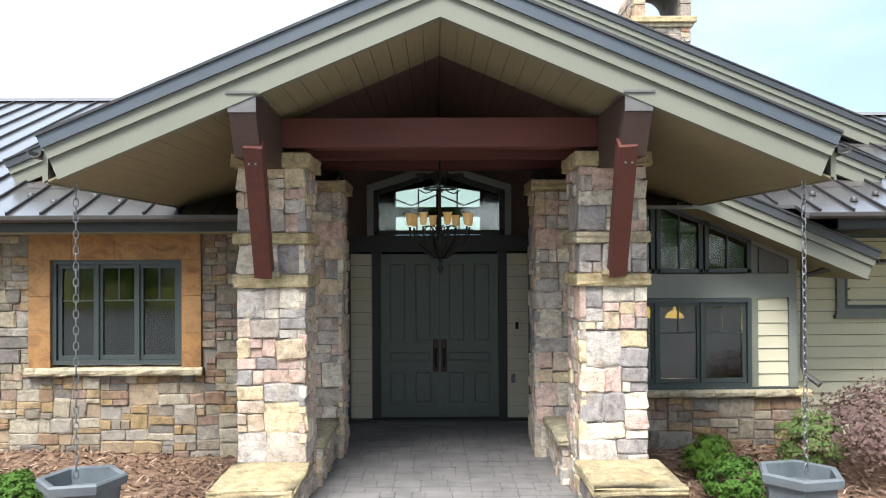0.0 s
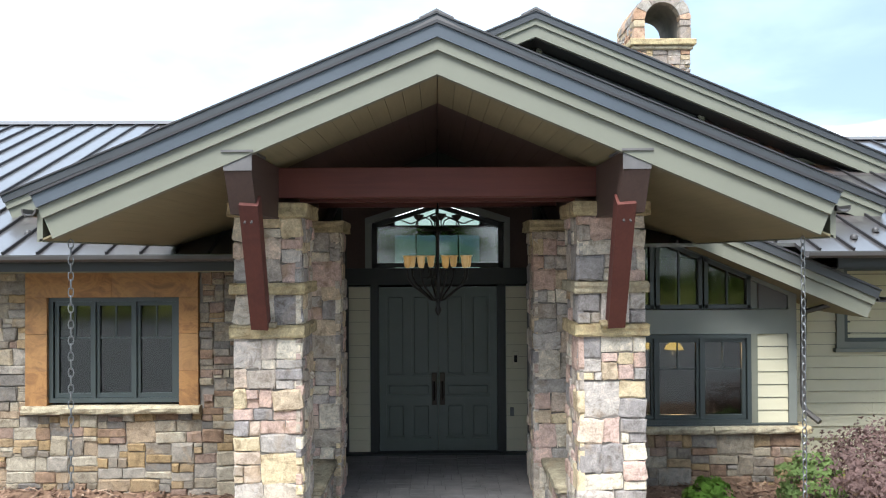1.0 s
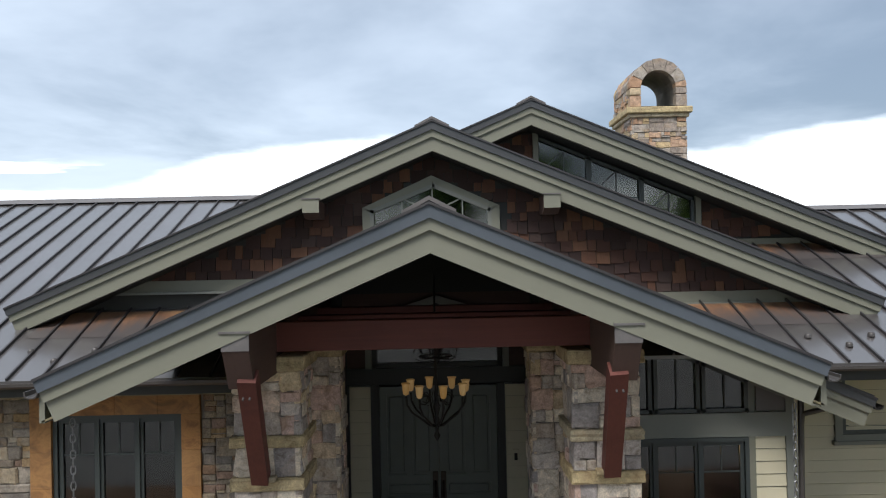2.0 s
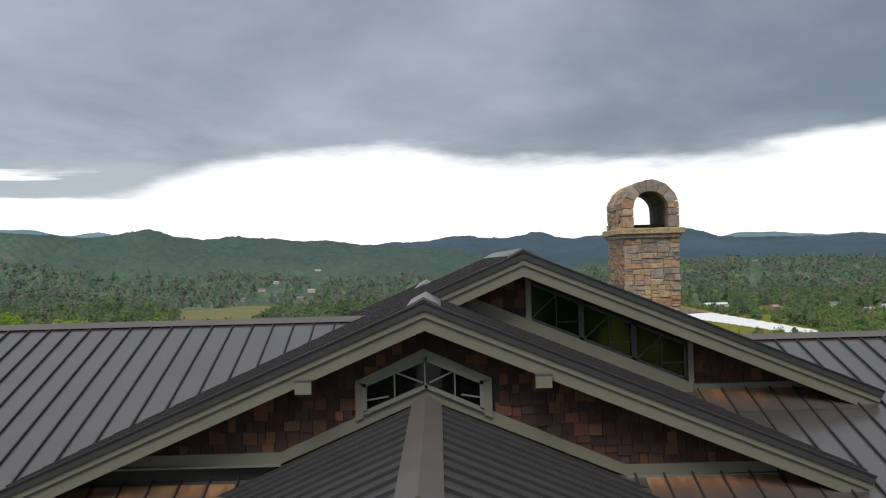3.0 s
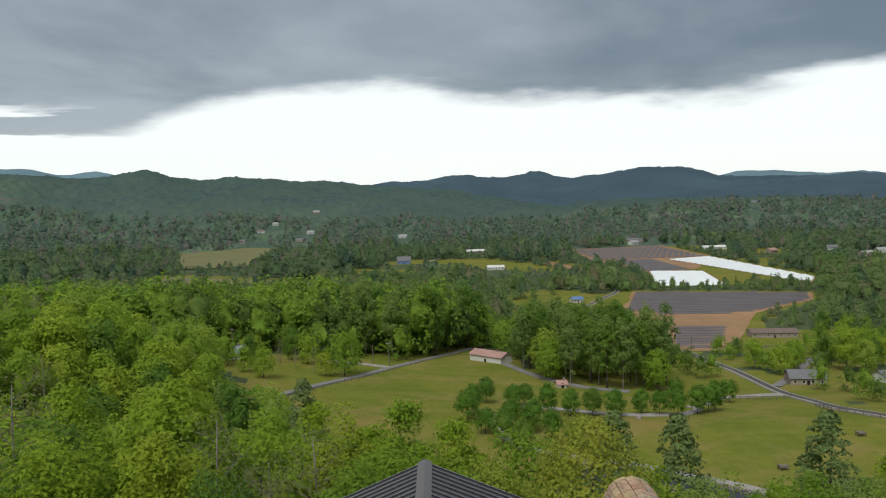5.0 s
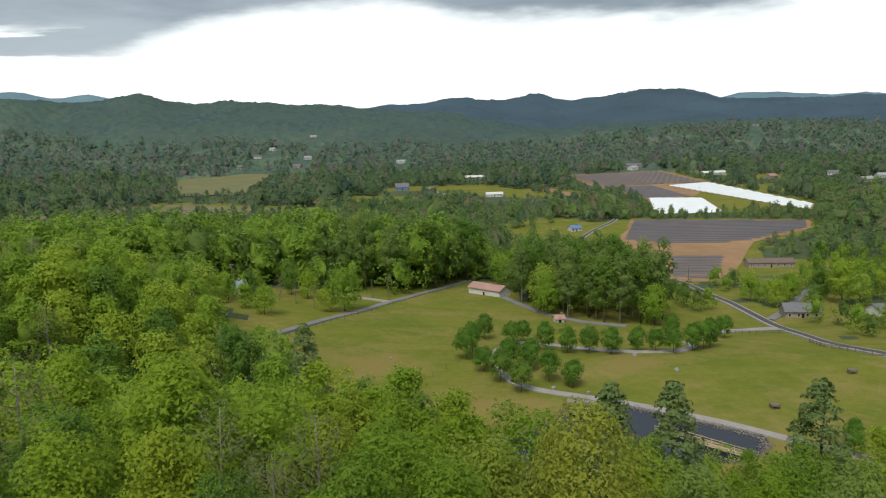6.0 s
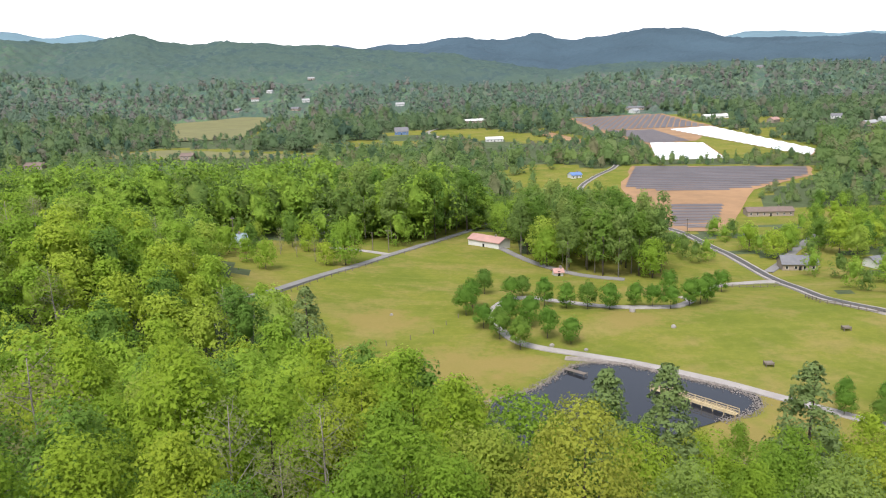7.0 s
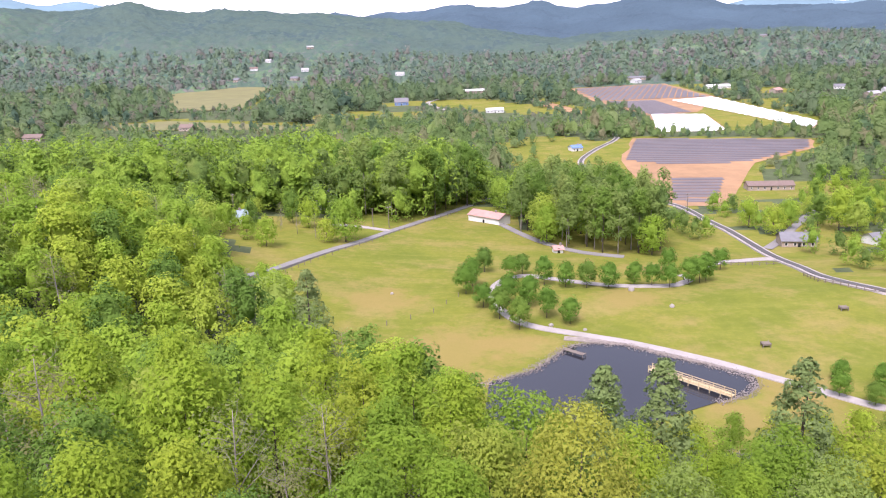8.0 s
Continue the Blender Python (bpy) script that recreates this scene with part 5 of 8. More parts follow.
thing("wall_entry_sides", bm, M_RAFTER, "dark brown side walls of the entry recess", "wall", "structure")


def low_wall(x0, x1, y0, y1, z1, seed, inner, slope=0):
    bm = boxbm(x0 + 0.03, x1 - 0.03, y0 + 0.02, y1, -0.4, z1 - 0.06)
    w = thing("low_stone_wall", bm, M_MORTAR, "low fieldstone wall with a sandstone top", "wall", "structure", "low porch walls")
    stone_face(w, "pillar", face_to("-y", (0, y0 + 0.05, 0)), x0, x1, -0.4, z1 - 0.08, seed, 0.42, 0.26)
    if inner > 0:
        stone_face(w, "pillar", face_to("+x", (x1 - 0.05, 0, 0)), y0, y1, -0.2, z1 - 0.08, seed + 1, 0.42, 0.26)
    else:
        stone_face(w, "pillar", face_to("-x", (x0 + 0.05, 0, 0)), -y1, -y0, -0.2, z1 - 0.08, seed + 1, 0.42, 0.26)
    bm = bmesh.new()
    box(bm, x0 - 0.05, x1 + 0.05, y0 - 0.05, y1, z1 - 0.09, z1, bevel=0.02)
    bmesh.ops.subdivide_edges(bm, edges=bm.edges, cuts=3, use_grid_fill=True)
    rng = random.Random(seed)
    for v in bm.verts:
        v.co += Vector((rng.uniform(-1, 1), rng.uniform(-1, 1), rng.uniform(-0.5, 0.5))) * 0.014
    part("capstone", bm, M_CAP, w, "tan sandstone capstone", True)


low_wall(-2.10, -1.40, 4.85, 5.80, 0.47, 61, 1)
low_wall(1.42, 2.20, 4.85, 5.80, 0.47, 71, -1)
low_wall(-2.0, -1.35, 6.50, 7.72, 0.52, 81, 1)
low_wall(1.36, 2.0, 6.50, 7.72, 0.52, 91, -1)

# ---------------------------------------------------------------- timbers of the porch
for s in (-1, 1):
    xc = 1.76 * s
    beam = thing("timber_rafter_beam", prismbm([(4.62, 4.03), (4.62, 3.86), (4.82, 3.50), (9.95, 3.50), (9.95, 4.03)], xc - 0.12, xc + 0.12, "x"), M_RAFTER, "dark brown timber beam end over the stone column", "beam", group="porch beams")
    part("end_cap", boxbm(xc - 0.125, xc + 0.125, 4.605, 4.625, 3.87, 4.03), M_COPPER, beam, "weathered metal end cap")
    part("top_flashing", boxbm(xc - 0.14, xc + 0.14, 4.58, 5.1, 4.03, 4.05), M_COPPER, beam, "weathered metal flashing")
    br = thing("timber_brace", board(bmesh.new(), (xc * 0.965, 4.80, 3.62), (xc * 1.03, 5.72, 2.42), 0.17, 0.17, (1, 0, 0)), M_POST, "red-brown slanted timber brace against the column", "brace", group="porch braces")
    part("bolt", tube(bmesh.new(), [(xc * 0.965 - 0.03, 4.745, 3.43), (xc * 0.965 - 0.03, 4.72, 3.41)], 0.010, 8), M_GUTTER, br)
    part("bolt", tube(bmesh.new(), [(xc * 0.965 + 0.03, 4.745, 3.43), (xc * 0.965 + 0.03, 4.72, 3.41)], 0.010, 8), M_GUTTER, br)
for y0, y1, z0, z1 in ((5.78, 6.02, 3.72, 4.03), (7.0, 7.22, 3.76, 4.0), (8.46, 8.66, 3.79, 4.0)):
    half = 1.66
    thing("timber_crossbeam", boxbm(-half, half, y0, y1, z0, z1, bevel=0.008), M_BEAM, "red-brown timber crossbeam under the porch roof", "beam", group="porch beams")

for s in (-1, 1):
    thing("brace_foot_stone", boxbm(1.76 * s - 0.10, 1.76 * s + 0.10, 5.68, 5.80, 2.385, 2.44, bevel=0.01), M_CAP, "small tan stone block under the timber brace", "stone block", group="brace foot stones")

light_can = thing("ground_spotlight", lathe(bmesh.new(), [(0.0, -0.02), (0.05, -0.02), (0.06, 0.02), (0.065, 0.10), (0.085, 0.11), (0.085, 0.15), (0.07, 0.155), (0.0, 0.14)], 12, (-2.42, 7.3, -0.18)), M_BRONZE, "small dark bronze spotlight in the mulch by the column", "spotlight", smooth=True)
part("lens", lathe(bmesh.new(), [(0.0, 0.0), (0.055, 0.0), (0.055, 0.004), (0.0, 0.006)], 12, (-2.42, 7.3, -0.028)), M_GALV, light_can)

# ---------------------------------------------------------------- chandelier
ch = thing("chandelier", None, None, "black wrought-iron chandelier with amber glass shades", "chandelier")
CX, CY, CZ = 0.0, 7.4, 2.62
part("stem", lathe(bmesh.new(), [(0.0, -0.20), (0.02, -0.17), (0.045, -0.12), (0.02, -0.07), (0.03, 0.0), (0.025, 0.02), (0.05, 0.07), (0.02, 0.12), (0.035, 0.18), (0.05, 0.24), (0.025, 0.30), (0.018, 0.5), (0.018, 1.0), (0.04, 1.02), (0.012, 1.06), (0.012, 1.9)], 10, (CX, CY, CZ - 0.06)), M_IRON, ch, smooth=True)
for i in range(8):
    a = 2 * math.pi * (i + 0.3) / 8
    ca, sa = math.cos(a), math.sin(a)
    pts = [(0.02, -0.06), (0.09, -0.05), (0.20, 0.04), (0.31, 0.12), (0.375, 0.22), (0.385, 0.33)]
    arm = part("arm", tube(bmesh.new(), [(CX + r * ca, CY + r * sa, CZ + z) for r, z in pts], 0.014, 6), M_IRON, ch)
    part("scroll", tube(bmesh.new(), [(CX + (0.16 + 0.07 * math.cos(q * 0.9)) * ca, CY + (0.16 + 0.07 * math.cos(q * 0.9)) * sa, CZ + 0.28 + 0.07 * math.sin(q * 0.9)) for q in range(7)], 0.007, 5), M_IRON, arm)
    part("shade", lathe(bmesh.new(), [(0.018, 0.0), (0.034, 0.012), (0.044, 0.07), (0.047, 0.125), (0.060, 0.150), (0.054, 0.152), (0.040, 0.125), (0.034, 0.02)], 12, (CX + 0.385 * ca, CY + 0.385 * sa, CZ + 0.345)), M_LAMP, ch, "amber glass shade", True)
for i in range(4):
    a = 2 * math.pi * (i + 0.1) / 4
    ca, sa = math.cos(a), math.sin(a)
    part("scroll", tube(bmesh.new(), [(CX + (0.17 + 0.11 * math.cos(q * 0.8)) * ca, CY + (0.17 + 0.11 * math.cos(q * 0.8)) * sa, CZ + 0.86 + 0.11 * math.sin(q * 0.8)) for q in range(8)], 0.008, 5), M_IRON, ch)
    part("leaf_cup", lathe(bmesh.new(), [(0.01, 0.0), (0.05, 0.04), (0.07, 0.08), (0.03, 0.085), (0.0, 0.085)], 8, (CX + 0.24 * ca, CY + 0.24 * sa, CZ + 0.92)), M_IRON, ch)
part("ring", lathe(bmesh.new(), [(0.20, 0.0), (0.215, 0.012), (0.20, 0.024), (0.185, 0.012), (0.20, 0.0)], 20, (CX, CY, CZ + 0.80)), M_IRON, ch)

# ---------------------------------------------------------------- rain chains and planters
for s in (-1, 1):
    xc, yc = 3.30 * s, 4.78
    rc = thing("rain_chain", None, None, "grey metal rain chain hanging from the porch gutter", "rain chain", group="rain chains")
    z = PORCH_Z - PK * 3.53 - 0.42
    link = None
    k = 0
    while z > 0.62:
        bm = bmesh.new()
        n = 8
        ring = [(0.022 * math.cos(2 * math.pi * q / n), 0.0, 0.045 * math.sin(2 * math.pi * q / n)) for q in range(n + 1)]
        if link is None:
            tube(bm, ring, 0.0055, 5, False)
            link = mesh_of(bm, "link", M_GALV)
        else:
            bm.free()
        piece("link", link, rc, Matrix.Translation((xc, yc, z)) @ Matrix.Rotation(radians(90 * (k % 2) + 20), 4, "Z"))
        z -= 0.072
        k += 1
    px, py = xc, yc + 0.12
    bm = bmesh.new()
    def hexring(r, zz):
        return [bm.verts.new((px + r * math.cos(math.pi * q / 3 + 0.2), py + r * math.sin(math.pi * q / 3 + 0.2), zz)) for q in range(6)]
    rings = [hexring(r, zz) for r, zz in ((0.26, -0.28), (0.335, 0.50), (0.385, 0.505), (0.395, 0.58), (0.375, 0.60), (0.325, 0.59), (0.315, 0.45), (0.0 + 0.02, 0.44))]
    for q, w in zip(rings, rings[1:]):
        for i in range(6):
            bm.faces.new((q[i], q[(i + 1) % 6], w[(i + 1) % 6], w[i]))
    bm.faces.new(rings[0][::-1])
    bm.faces.new(rings[-1])
    thing("hexagonal_planter", bm, M_PLANTER, "large weathered grey hexagonal planter under the rain chain", "planter", group="hexagonal planters")

# ---------------------------------------------------------------- chimney
CH = (4.47, 5.74, 15.1, 16.75)
chim = thing("chimney", boxbm(CH[0] + 0.03, CH[1] - 0.03, CH[2] + 0.03, CH[3] - 0.03, 5.0, 7.72), M_MORTAR, "tall fieldstone chimney with an arched stone hood", "chimney", "structure")
stone_face(chim, "chimney", face_to("-y", (0, CH[2] + 0.05, 0)), CH[0], CH[1], 5.4, 7.74, 7, 0.42, 0.26)
stone_face(chim, "chimney", face_to("-x", (CH[0] + 0.05, 0, 0)), -CH[3], -CH[2], 5.4, 7.74, 8, 0.42, 0.26)
for z0, z1, o in ((7.74, 7.83, 0.05), (7.83, 7.97, 0.11)):
    bm = boxbm(CH[0] - o, CH[1] + o, CH[2] - o, CH[3] + o, z0, z1, bevel=0.018)
    part("cornice", bm, M_CAP, chim, "tan stone cornice")
# the hood: an arched tunnel, built of stones round the arch
xm, ra, rb, zs = (CH[0] + CH[1]) / 2, 0.41, 0.60, 8.42


def arch_path(r, n=14):
    pts = [(xm - r, 7.97)] + [(xm - r * math.cos(math.pi * i / n), zs + r * math.sin(math.pi * i / n)) for i in range(n + 1)] + [(xm + r, 7.97)]
    return pts


inner, outer = arch_path(ra), arch_path(rb)
bm = bmesh.new()
for i in range(len(inner) - 1):
    q = [inner[i], inner[i + 1], outer[i + 1], outer[i]]
    f0 = [bm.verts.new((x, CH[2] + 0.06, z)) for x, z in q]
    f1 = [bm.verts.new((x, CH[3] - 0.06, z)) for x, z in q]
    bm.faces.new(f0)
    bm.faces.new(f1[::-1])
    for k in range(4):
        bm.faces.new((f0[k], f0[(k + 1) % 4], f1[(k + 1) % 4], f1[k]))
bmesh.ops.recalc_face_normals(bm, faces=bm.faces)
part("hood", bm, plain("smoky_mortar", (0.17, 0.15, 0.13), 0.95, 0, 0.3, 3, 50, 0.4), chim)
rng = random.Random(12)
ang = 0.0
while ang < math.pi - 0.05:
    step = min(rng.uniform(0.34, 0.55), math.pi - ang)
    a0, a1 = ang + 0.012, ang + step - 0.012
    out = rb + rng.uniform(0.03, 0.06)
    pr = [(xm - r * math.cos(a), zs + r * math.sin(a)) for r, a in ((ra - 0.015, a0), (ra - 0.015, (a0 + a1) / 2), (ra - 0.015, a1), (out, a1), (out + 0.01, (a0 + a1) / 2), (out, a0))]
    part("arch_stone", prismbm(pr, CH[2] - 0.02, CH[2] + 0.20), M_CHIM, chim)
    y = CH[2] + 0.21
    while y < CH[3] - 0.05:
        d = min(rng.uniform(0.2, 0.4), CH[3] - y)
        pr = [(xm - r * math.cos(a), zs + r * math.sin(a)) for r, a in ((rb - 0.03, a0), (rb - 0.03, a1), (rb + rng.uniform(0.03, 0.06), a1), (rb + 0.06, (a0 + a1) / 2), (rb + rng.uniform(0.03, 0.06), a0))]
        part("hood_stone", prismbm(pr, y, y + d - 0.012), M_CHIM, chim)
        y += d
    ang += step
for s in (-1, 1):
    z = 7.975
    while z < zs - 0.02:
        h = min(rng.uniform(0.2, 0.3), zs - z)
        xs = sorted((xm + s * (ra - 0.015), xm + s * (rb + 0.045)))
        part("jamb_stone", boxbm(xs[0], xs[1], CH[2] - 0.02, CH[2] + 0.20, z + 0.006, z + h - 0.006, bevel=0.015), M_CHIM, chim)
        z += h
stone_face(chim, "chimney", face_to("-x", (xm - rb + 0.005, 0, 0)), -CH[3], -CH[2] - 0.2, 7.98, zs, 18, 0.36, 0.22)
part("flue_top", boxbm(xm - 0.4, xm + 0.4, CH[2] + 0.3, CH[3] - 0.2, 7.97, 8.06, bevel=0.02), M_IRON, chim, "black flue cover")
part("flashing", prismbm([(CH[0] - 0.12, z_up(CH[0], 0) + 0.02), (CH[1] + 0.05, z_up(CH[1], 0) + 0.0), (CH[1] + 0.05, z_up(CH[1], 0) + 0.12), (CH[0] - 0.12, z_up(CH[0], 0) + 0.16)], CH[2] - 0.03, CH[2] + 0.04), M_SEAM, chim)
part("cricket", prismbm([(CH[0] - 0.75, z_up(CH[0] - 0.75, 0) + 0.02), (CH[0] + 0.02, z_up(CH[0], 0) - 0.05), (CH[0] + 0.02, z_up(CH[0] - 0.75, 0) + 0.05)], CH[2] + 0.1, CH[3] - 0.1), M_RIDGE, chim)

# ---------------------------------------------------------------- brackets of the middle gable
for xc in (-1.84, 1.78):
    b = thing("roof_bracket", prismbm([(9.24, 5.58), (9.24, 5.38), (9.42, 5.30), (9.86, 5.30), (9.86, 5.58)], xc - 0.12, xc + 0.12, "x"), M_RAFTER, "timber bracket with a metal cap under the gable rake", "bracket", group="gable brackets")
    part("end_cap", boxbm(xc - 0.125, xc + 0.125, 9.225, 9.245, 5.38, 5.58), M_FASCIA, b)
    part("top_flashing", boxbm(xc - 0.135, xc + 0.135, 9.21, 9.40, 5.58, 5.60), M_COPPER, b)

# ---------------------------------------------------------------- inside, as far as the windows show it
bm = bmesh.new()
box(bm, -14.8, 16.8, 10.2, 20.3, -0.12, -0.02)
box(bm, -14.8, -3.0, 8.9, 10.2, -0.12, -0.02)
box(bm, 3.0, 5.0, 9.2, 10.2, -0.12, -0.02)
thing("floor_inside", bm, M_INFLOOR, "dark brown wooden floor inside the house", "floor", "structure")
bm = bmesh.new()
box(bm, -14.8, -2.2, 11.6, 11.7, -0.02, 3.0)
box(bm, 2.2, 16.8, 12.4, 12.5, -0.02, 3.0)
box(bm, -2.3, -2.2, 10.2, 19.6, -0.02, 4.9)
box(bm, 2.2, 2.3, 10.2, 12.4, -0.02, 4.9)
box(bm, 2.9, 3.0, 12.5, 19.6, -0.02, 4.9)
thing("wall_inside", bm, M_INNER, "plain interior partition walls in dimmed dark brown", "wall", "structure")
bm = bmesh.new()
for x0, x1, z0, z1 in ((-2.3, -1.55, -0.02, 6.0), (1.55, 3.0, -0.02, 6.0), (-1.55, 1.55, -0.02, 2.75), (-1.55, -1.2, 2.75, 6.0), (1.2, 1.55, 2.75, 6.0), (-1.2, 1.2, 3.70, 3.98), (-0.05, 0.05, 2.75, 4.6)):
    box(bm, x0, x1, 19.6, 19.75, z0, z1)
prism(bm, [(-1.2, 4.42), (0.0, 4.62), (1.2, 4.42), (1.2, 6.0), (-1.2, 6.0)], 19.6, 19.75)
thing("wall_back", bm, M_INNER, "dimmed dark brown back wall with tall window openings", "wall", "structure")
bm = bmesh.new()
for x0, z0, x1, z1 in ((-1.2, 4.2, -0.75, 4.02), (-0.75, 4.02, 0.0, 4.34), (0.0, 4.34, 0.75, 4.02), (0.75, 4.02, 1.2, 4.2), (-0.55, 3.98, -0.55, 4.5), (0.55, 3.98, 0.55, 4.5), (-0.6, 2.75, -0.6, 3.7), (0.6, 2.75, 0.6, 3.7)):
    board(bm, (x0, 19.62, z0), (x1, 19.62, z1), 0.035, 0.04, (0, 1, 0))
thing("window_back", bm, M_SASH, "dark glazing grid of the back windows", "window", "structure")
thing("wall_upper_back", prismbm([(3.0, 3.0), (8.0, 3.0), (8.0, 4.4), (3.0, 6.4)], 19.0, 19.1), M_INNER, "dimmed dark brown rear wall under the upper roof", "wall", "structure")
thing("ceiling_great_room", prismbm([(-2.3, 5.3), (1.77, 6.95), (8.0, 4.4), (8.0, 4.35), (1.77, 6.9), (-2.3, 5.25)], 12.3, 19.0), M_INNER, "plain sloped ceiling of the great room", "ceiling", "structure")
for xw in (-15.0, 16.9):
    thing("wall_end", boxbm(xw - 0.1, xw + 0.1, 8.7, 20.4, -0.6, 3.3), M_SIDING, "cream end wall of the wing", "wall", "structure")
bm = bmesh.new()
box(bm, -15.0, -2.3, 20.2, 20.4, -0.6, 3.3)
box(bm, 3.0, 16.9, 20.2, 20.4, -0.6, 3.0)
thing("wall_rear", bm, M_SIDING, "cream rear walls of the wings", "wall", "structure")
for xw, yw in ((-3.2, 24.9), (6.0, 24.9), (-3.2, 20.4)):
    thing("deck_post", boxbm(xw - 0.12, xw + 0.12, yw - 0.12, yw + 0.12, -0.6, 6.64 - K * abs(xw + 0.2) - 0.05), M_TRIM, "grey post under the rear roof", "post", group="rear posts")
thing("ceiling_left_wing", boxbm(-14.8, -2.3, 8.9, 20.2, 3.0, 3.05), M_INNER, "plain ceiling of the wing", "ceiling", "structure")
thing("ceiling_right_wing", boxbm(3.0, 16.8, 9.2, 20.2, 3.0, 3.05), M_INNER, "plain ceiling of the wing", "ceiling", "structure")
for xl, yl in ((3.92, 10.6), (3.52, 10.75)):
    lamp_body = thing("pendant_lamp", lathe(bmesh.new(), [(0.02, 0.20), (0.02, 0.13), (0.05, 0.12), (0.12, 0.07), (0.16, 0.0), (0.14, 0.0), (0.08, 0.05)], 14, (xl, yl, 1.54)), M_PENDANT, "lit amber glass pendant lamp inside the window", "lamp", group="pendant lamps", smooth=True)
    part("rod", tube(bmesh.new(), [(xl, yl, 1.72), (xl, yl, 3.0)], 0.01, 6), M_IRON, lamp_body)
bulb = new("pendant_light", bpy.data.lights.new("pendant_light", "POINT"))
bulb.data.energy, bulb.data.color, bulb.data.shadow_soft_size = 7, (1.0, 0.62, 0.25), 0.06
bulb.location = (3.92, 10.6, 1.50)

# ---------------------------------------------------------------- porch floor
floor = thing("floor_porch", boxbm(-1.46, 1.46, 2.0, 10.0, -0.3, -0.012), M_JOINT, "stamped grey stone-pattern porch floor", "floor", "structure")
bm = boxbm(-0.5, 0.5, -0.5, 0.5, -0.5, 0.5, bevel=0.06)
PAVER = mesh_of(bm, "paver", M_PAVER)
rng = random.Random(77)
rects = []
split(rng, -1.42, 4.4, 2.84, 5.5, 0.55, 0.42, rects)
for x, y, w, h in rects:
    piece("paver", PAVER, floor, Matrix.Translation((x + w / 2, y + h / 2, -0.012)) @ Matrix.Diagonal((w - 0.012, h - 0.012, 0.02 + rng.uniform(0, 0.006), 1)))

# ---------------------------------------------------------------- the lie of the land
PROFILE = [(-400, -6), (-60, -1.5), (-12, -0.3), (24, -0.35), (30, -2.2), (55, -19), (90, -33), (118, -43), (130, -46), (170, -46), (200, -45.5), (320, -53),
           (430, -64), (600, -68), (1250, -70), (1500, -60), (1900, -25), (2300, -10), (5000, -10)]
def lerp_table(tab, v):
    if v <= tab[0][0]: return tab[0][1]
    for (a, p), (b, q) in zip(tab, tab[1:]):
        if v <= b:
            k = (v - a) / (b - a)
            return p + (q - p) * k
    return tab[-1][1]
def ramp(a, b, v):
    k = min(1, max(0, (v - a) / (b - a))); return k * k * (3 - 2 * k)
def ground(x, y):
    z = lerp_table(PROFILE, y)
    tilt = max(-7, min(7, -0.07 * (x - 10)))
    z += tilt * ramp(190, 280, y) * (1 - ramp(420, 620, y))
    # a wooded spur on the west side
    z += 30 * math.exp(-((x + 115) / 55) ** 2 - ((y - 170) / 70) ** 2)
    return z

def inside(poly, x, y):
    hit = False
    for (ax, ay), (bx, by) in zip(poly, poly[1:] + poly[:1]):
        if (ay > y) != (by > y) and x < (bx - ax) * (y - ay) / (by - ay) + ax:
            hit = not hit
    return hit


# open land: meadow, yards and fields
MEADOW = [(30, 96), (5, 113), (-2, 122), (-10, 134), (-22, 148), (-30, 166), (-45, 196), (-62, 200), (-70, 222), (-70, 232), (-37, 262), (-20, 300), (8, 372), (30, 380), (34, 300), (42, 272), (66, 262), (90, 262), (128, 300), (128, 420), (134, 420), (128, 340), (128, 250), (122, 215), (135, 195), (170, 180), (230, 150), (180, 118), (100, 112), (60, 126), (30, 130)]
SHEDYARD = [(-95, 285), (-62, 236), (-30, 268), (-16, 300), (-25, 322), (-60, 318), (-78, 312)]
FIELD_A = [(169, 658), (304, 622), (286, 582), (219, 534), (165, 531), (135, 554)]
FIELD_B = [(150, 492), (186, 486), (153, 410), (131, 424)]
CLEAR = [MEADOW, SHEDYARD, FIELD_A, FIELD_B, [(120, 398), (150, 388), (206, 480), (120, 480)], [(95, 500), (130, 500), (165, 700), (150, 730), (95, 620)], [(170, 425), (232, 425), (232, 470), (170, 470)],
         [(-34, 322), (-8, 318), (2, 352), (22, 396), (16, 440), (-50, 430), (-60, 345)], [(35, 292), (44, 272), (70, 264), (92, 266), (98, 290), (96, 350), (70, 400), (40, 360)]]
FARCLEAR = [[(-460, 1335), (-347, 1415), (-280, 1375), (-250, 1030), (-360, 1025)], [(-400, 905), (-320, 935), (-120, 825), (-130, 780), (-199, 800), (-365, 835)],
            [(203, 1238), (374, 1272), (369, 1005), (372, 740), (338, 680), (192, 684), (222, 820), (203, 1000)], [(126, 1095), (176, 880), (160, 840), (126, 960)],
            [(-75, 1010), (-20, 1010), (100, 860), (140, 870), (120, 960), (60, 1080), (-75, 1090)], [(118, 400), (152, 388), (190, 455), (226, 525), (290, 578), (310, 622), (170, 668), (98, 620), (96, 500)], [(385, 1120), (440, 1110), (440, 1180), (330, 1345), (310, 1300)]]


def wooded(x, y):
    """Whether the land at a place is under trees."""
    if y < 33 or y > 1280:
        return y > 1280
    if any(inside(p, x, y) for p in (CLEAR if y < 470 else FARCLEAR)):
        return False
    if y < 470:
        if x > 95:
            return noise.noise((x * 0.03, y * 0.03, 5.0)) > 0.12
        return not (0 < x < 135 and 105 < y < 300)
    return noise.noise((x * 0.006, y * 0.006, 5.0)) < 0.45


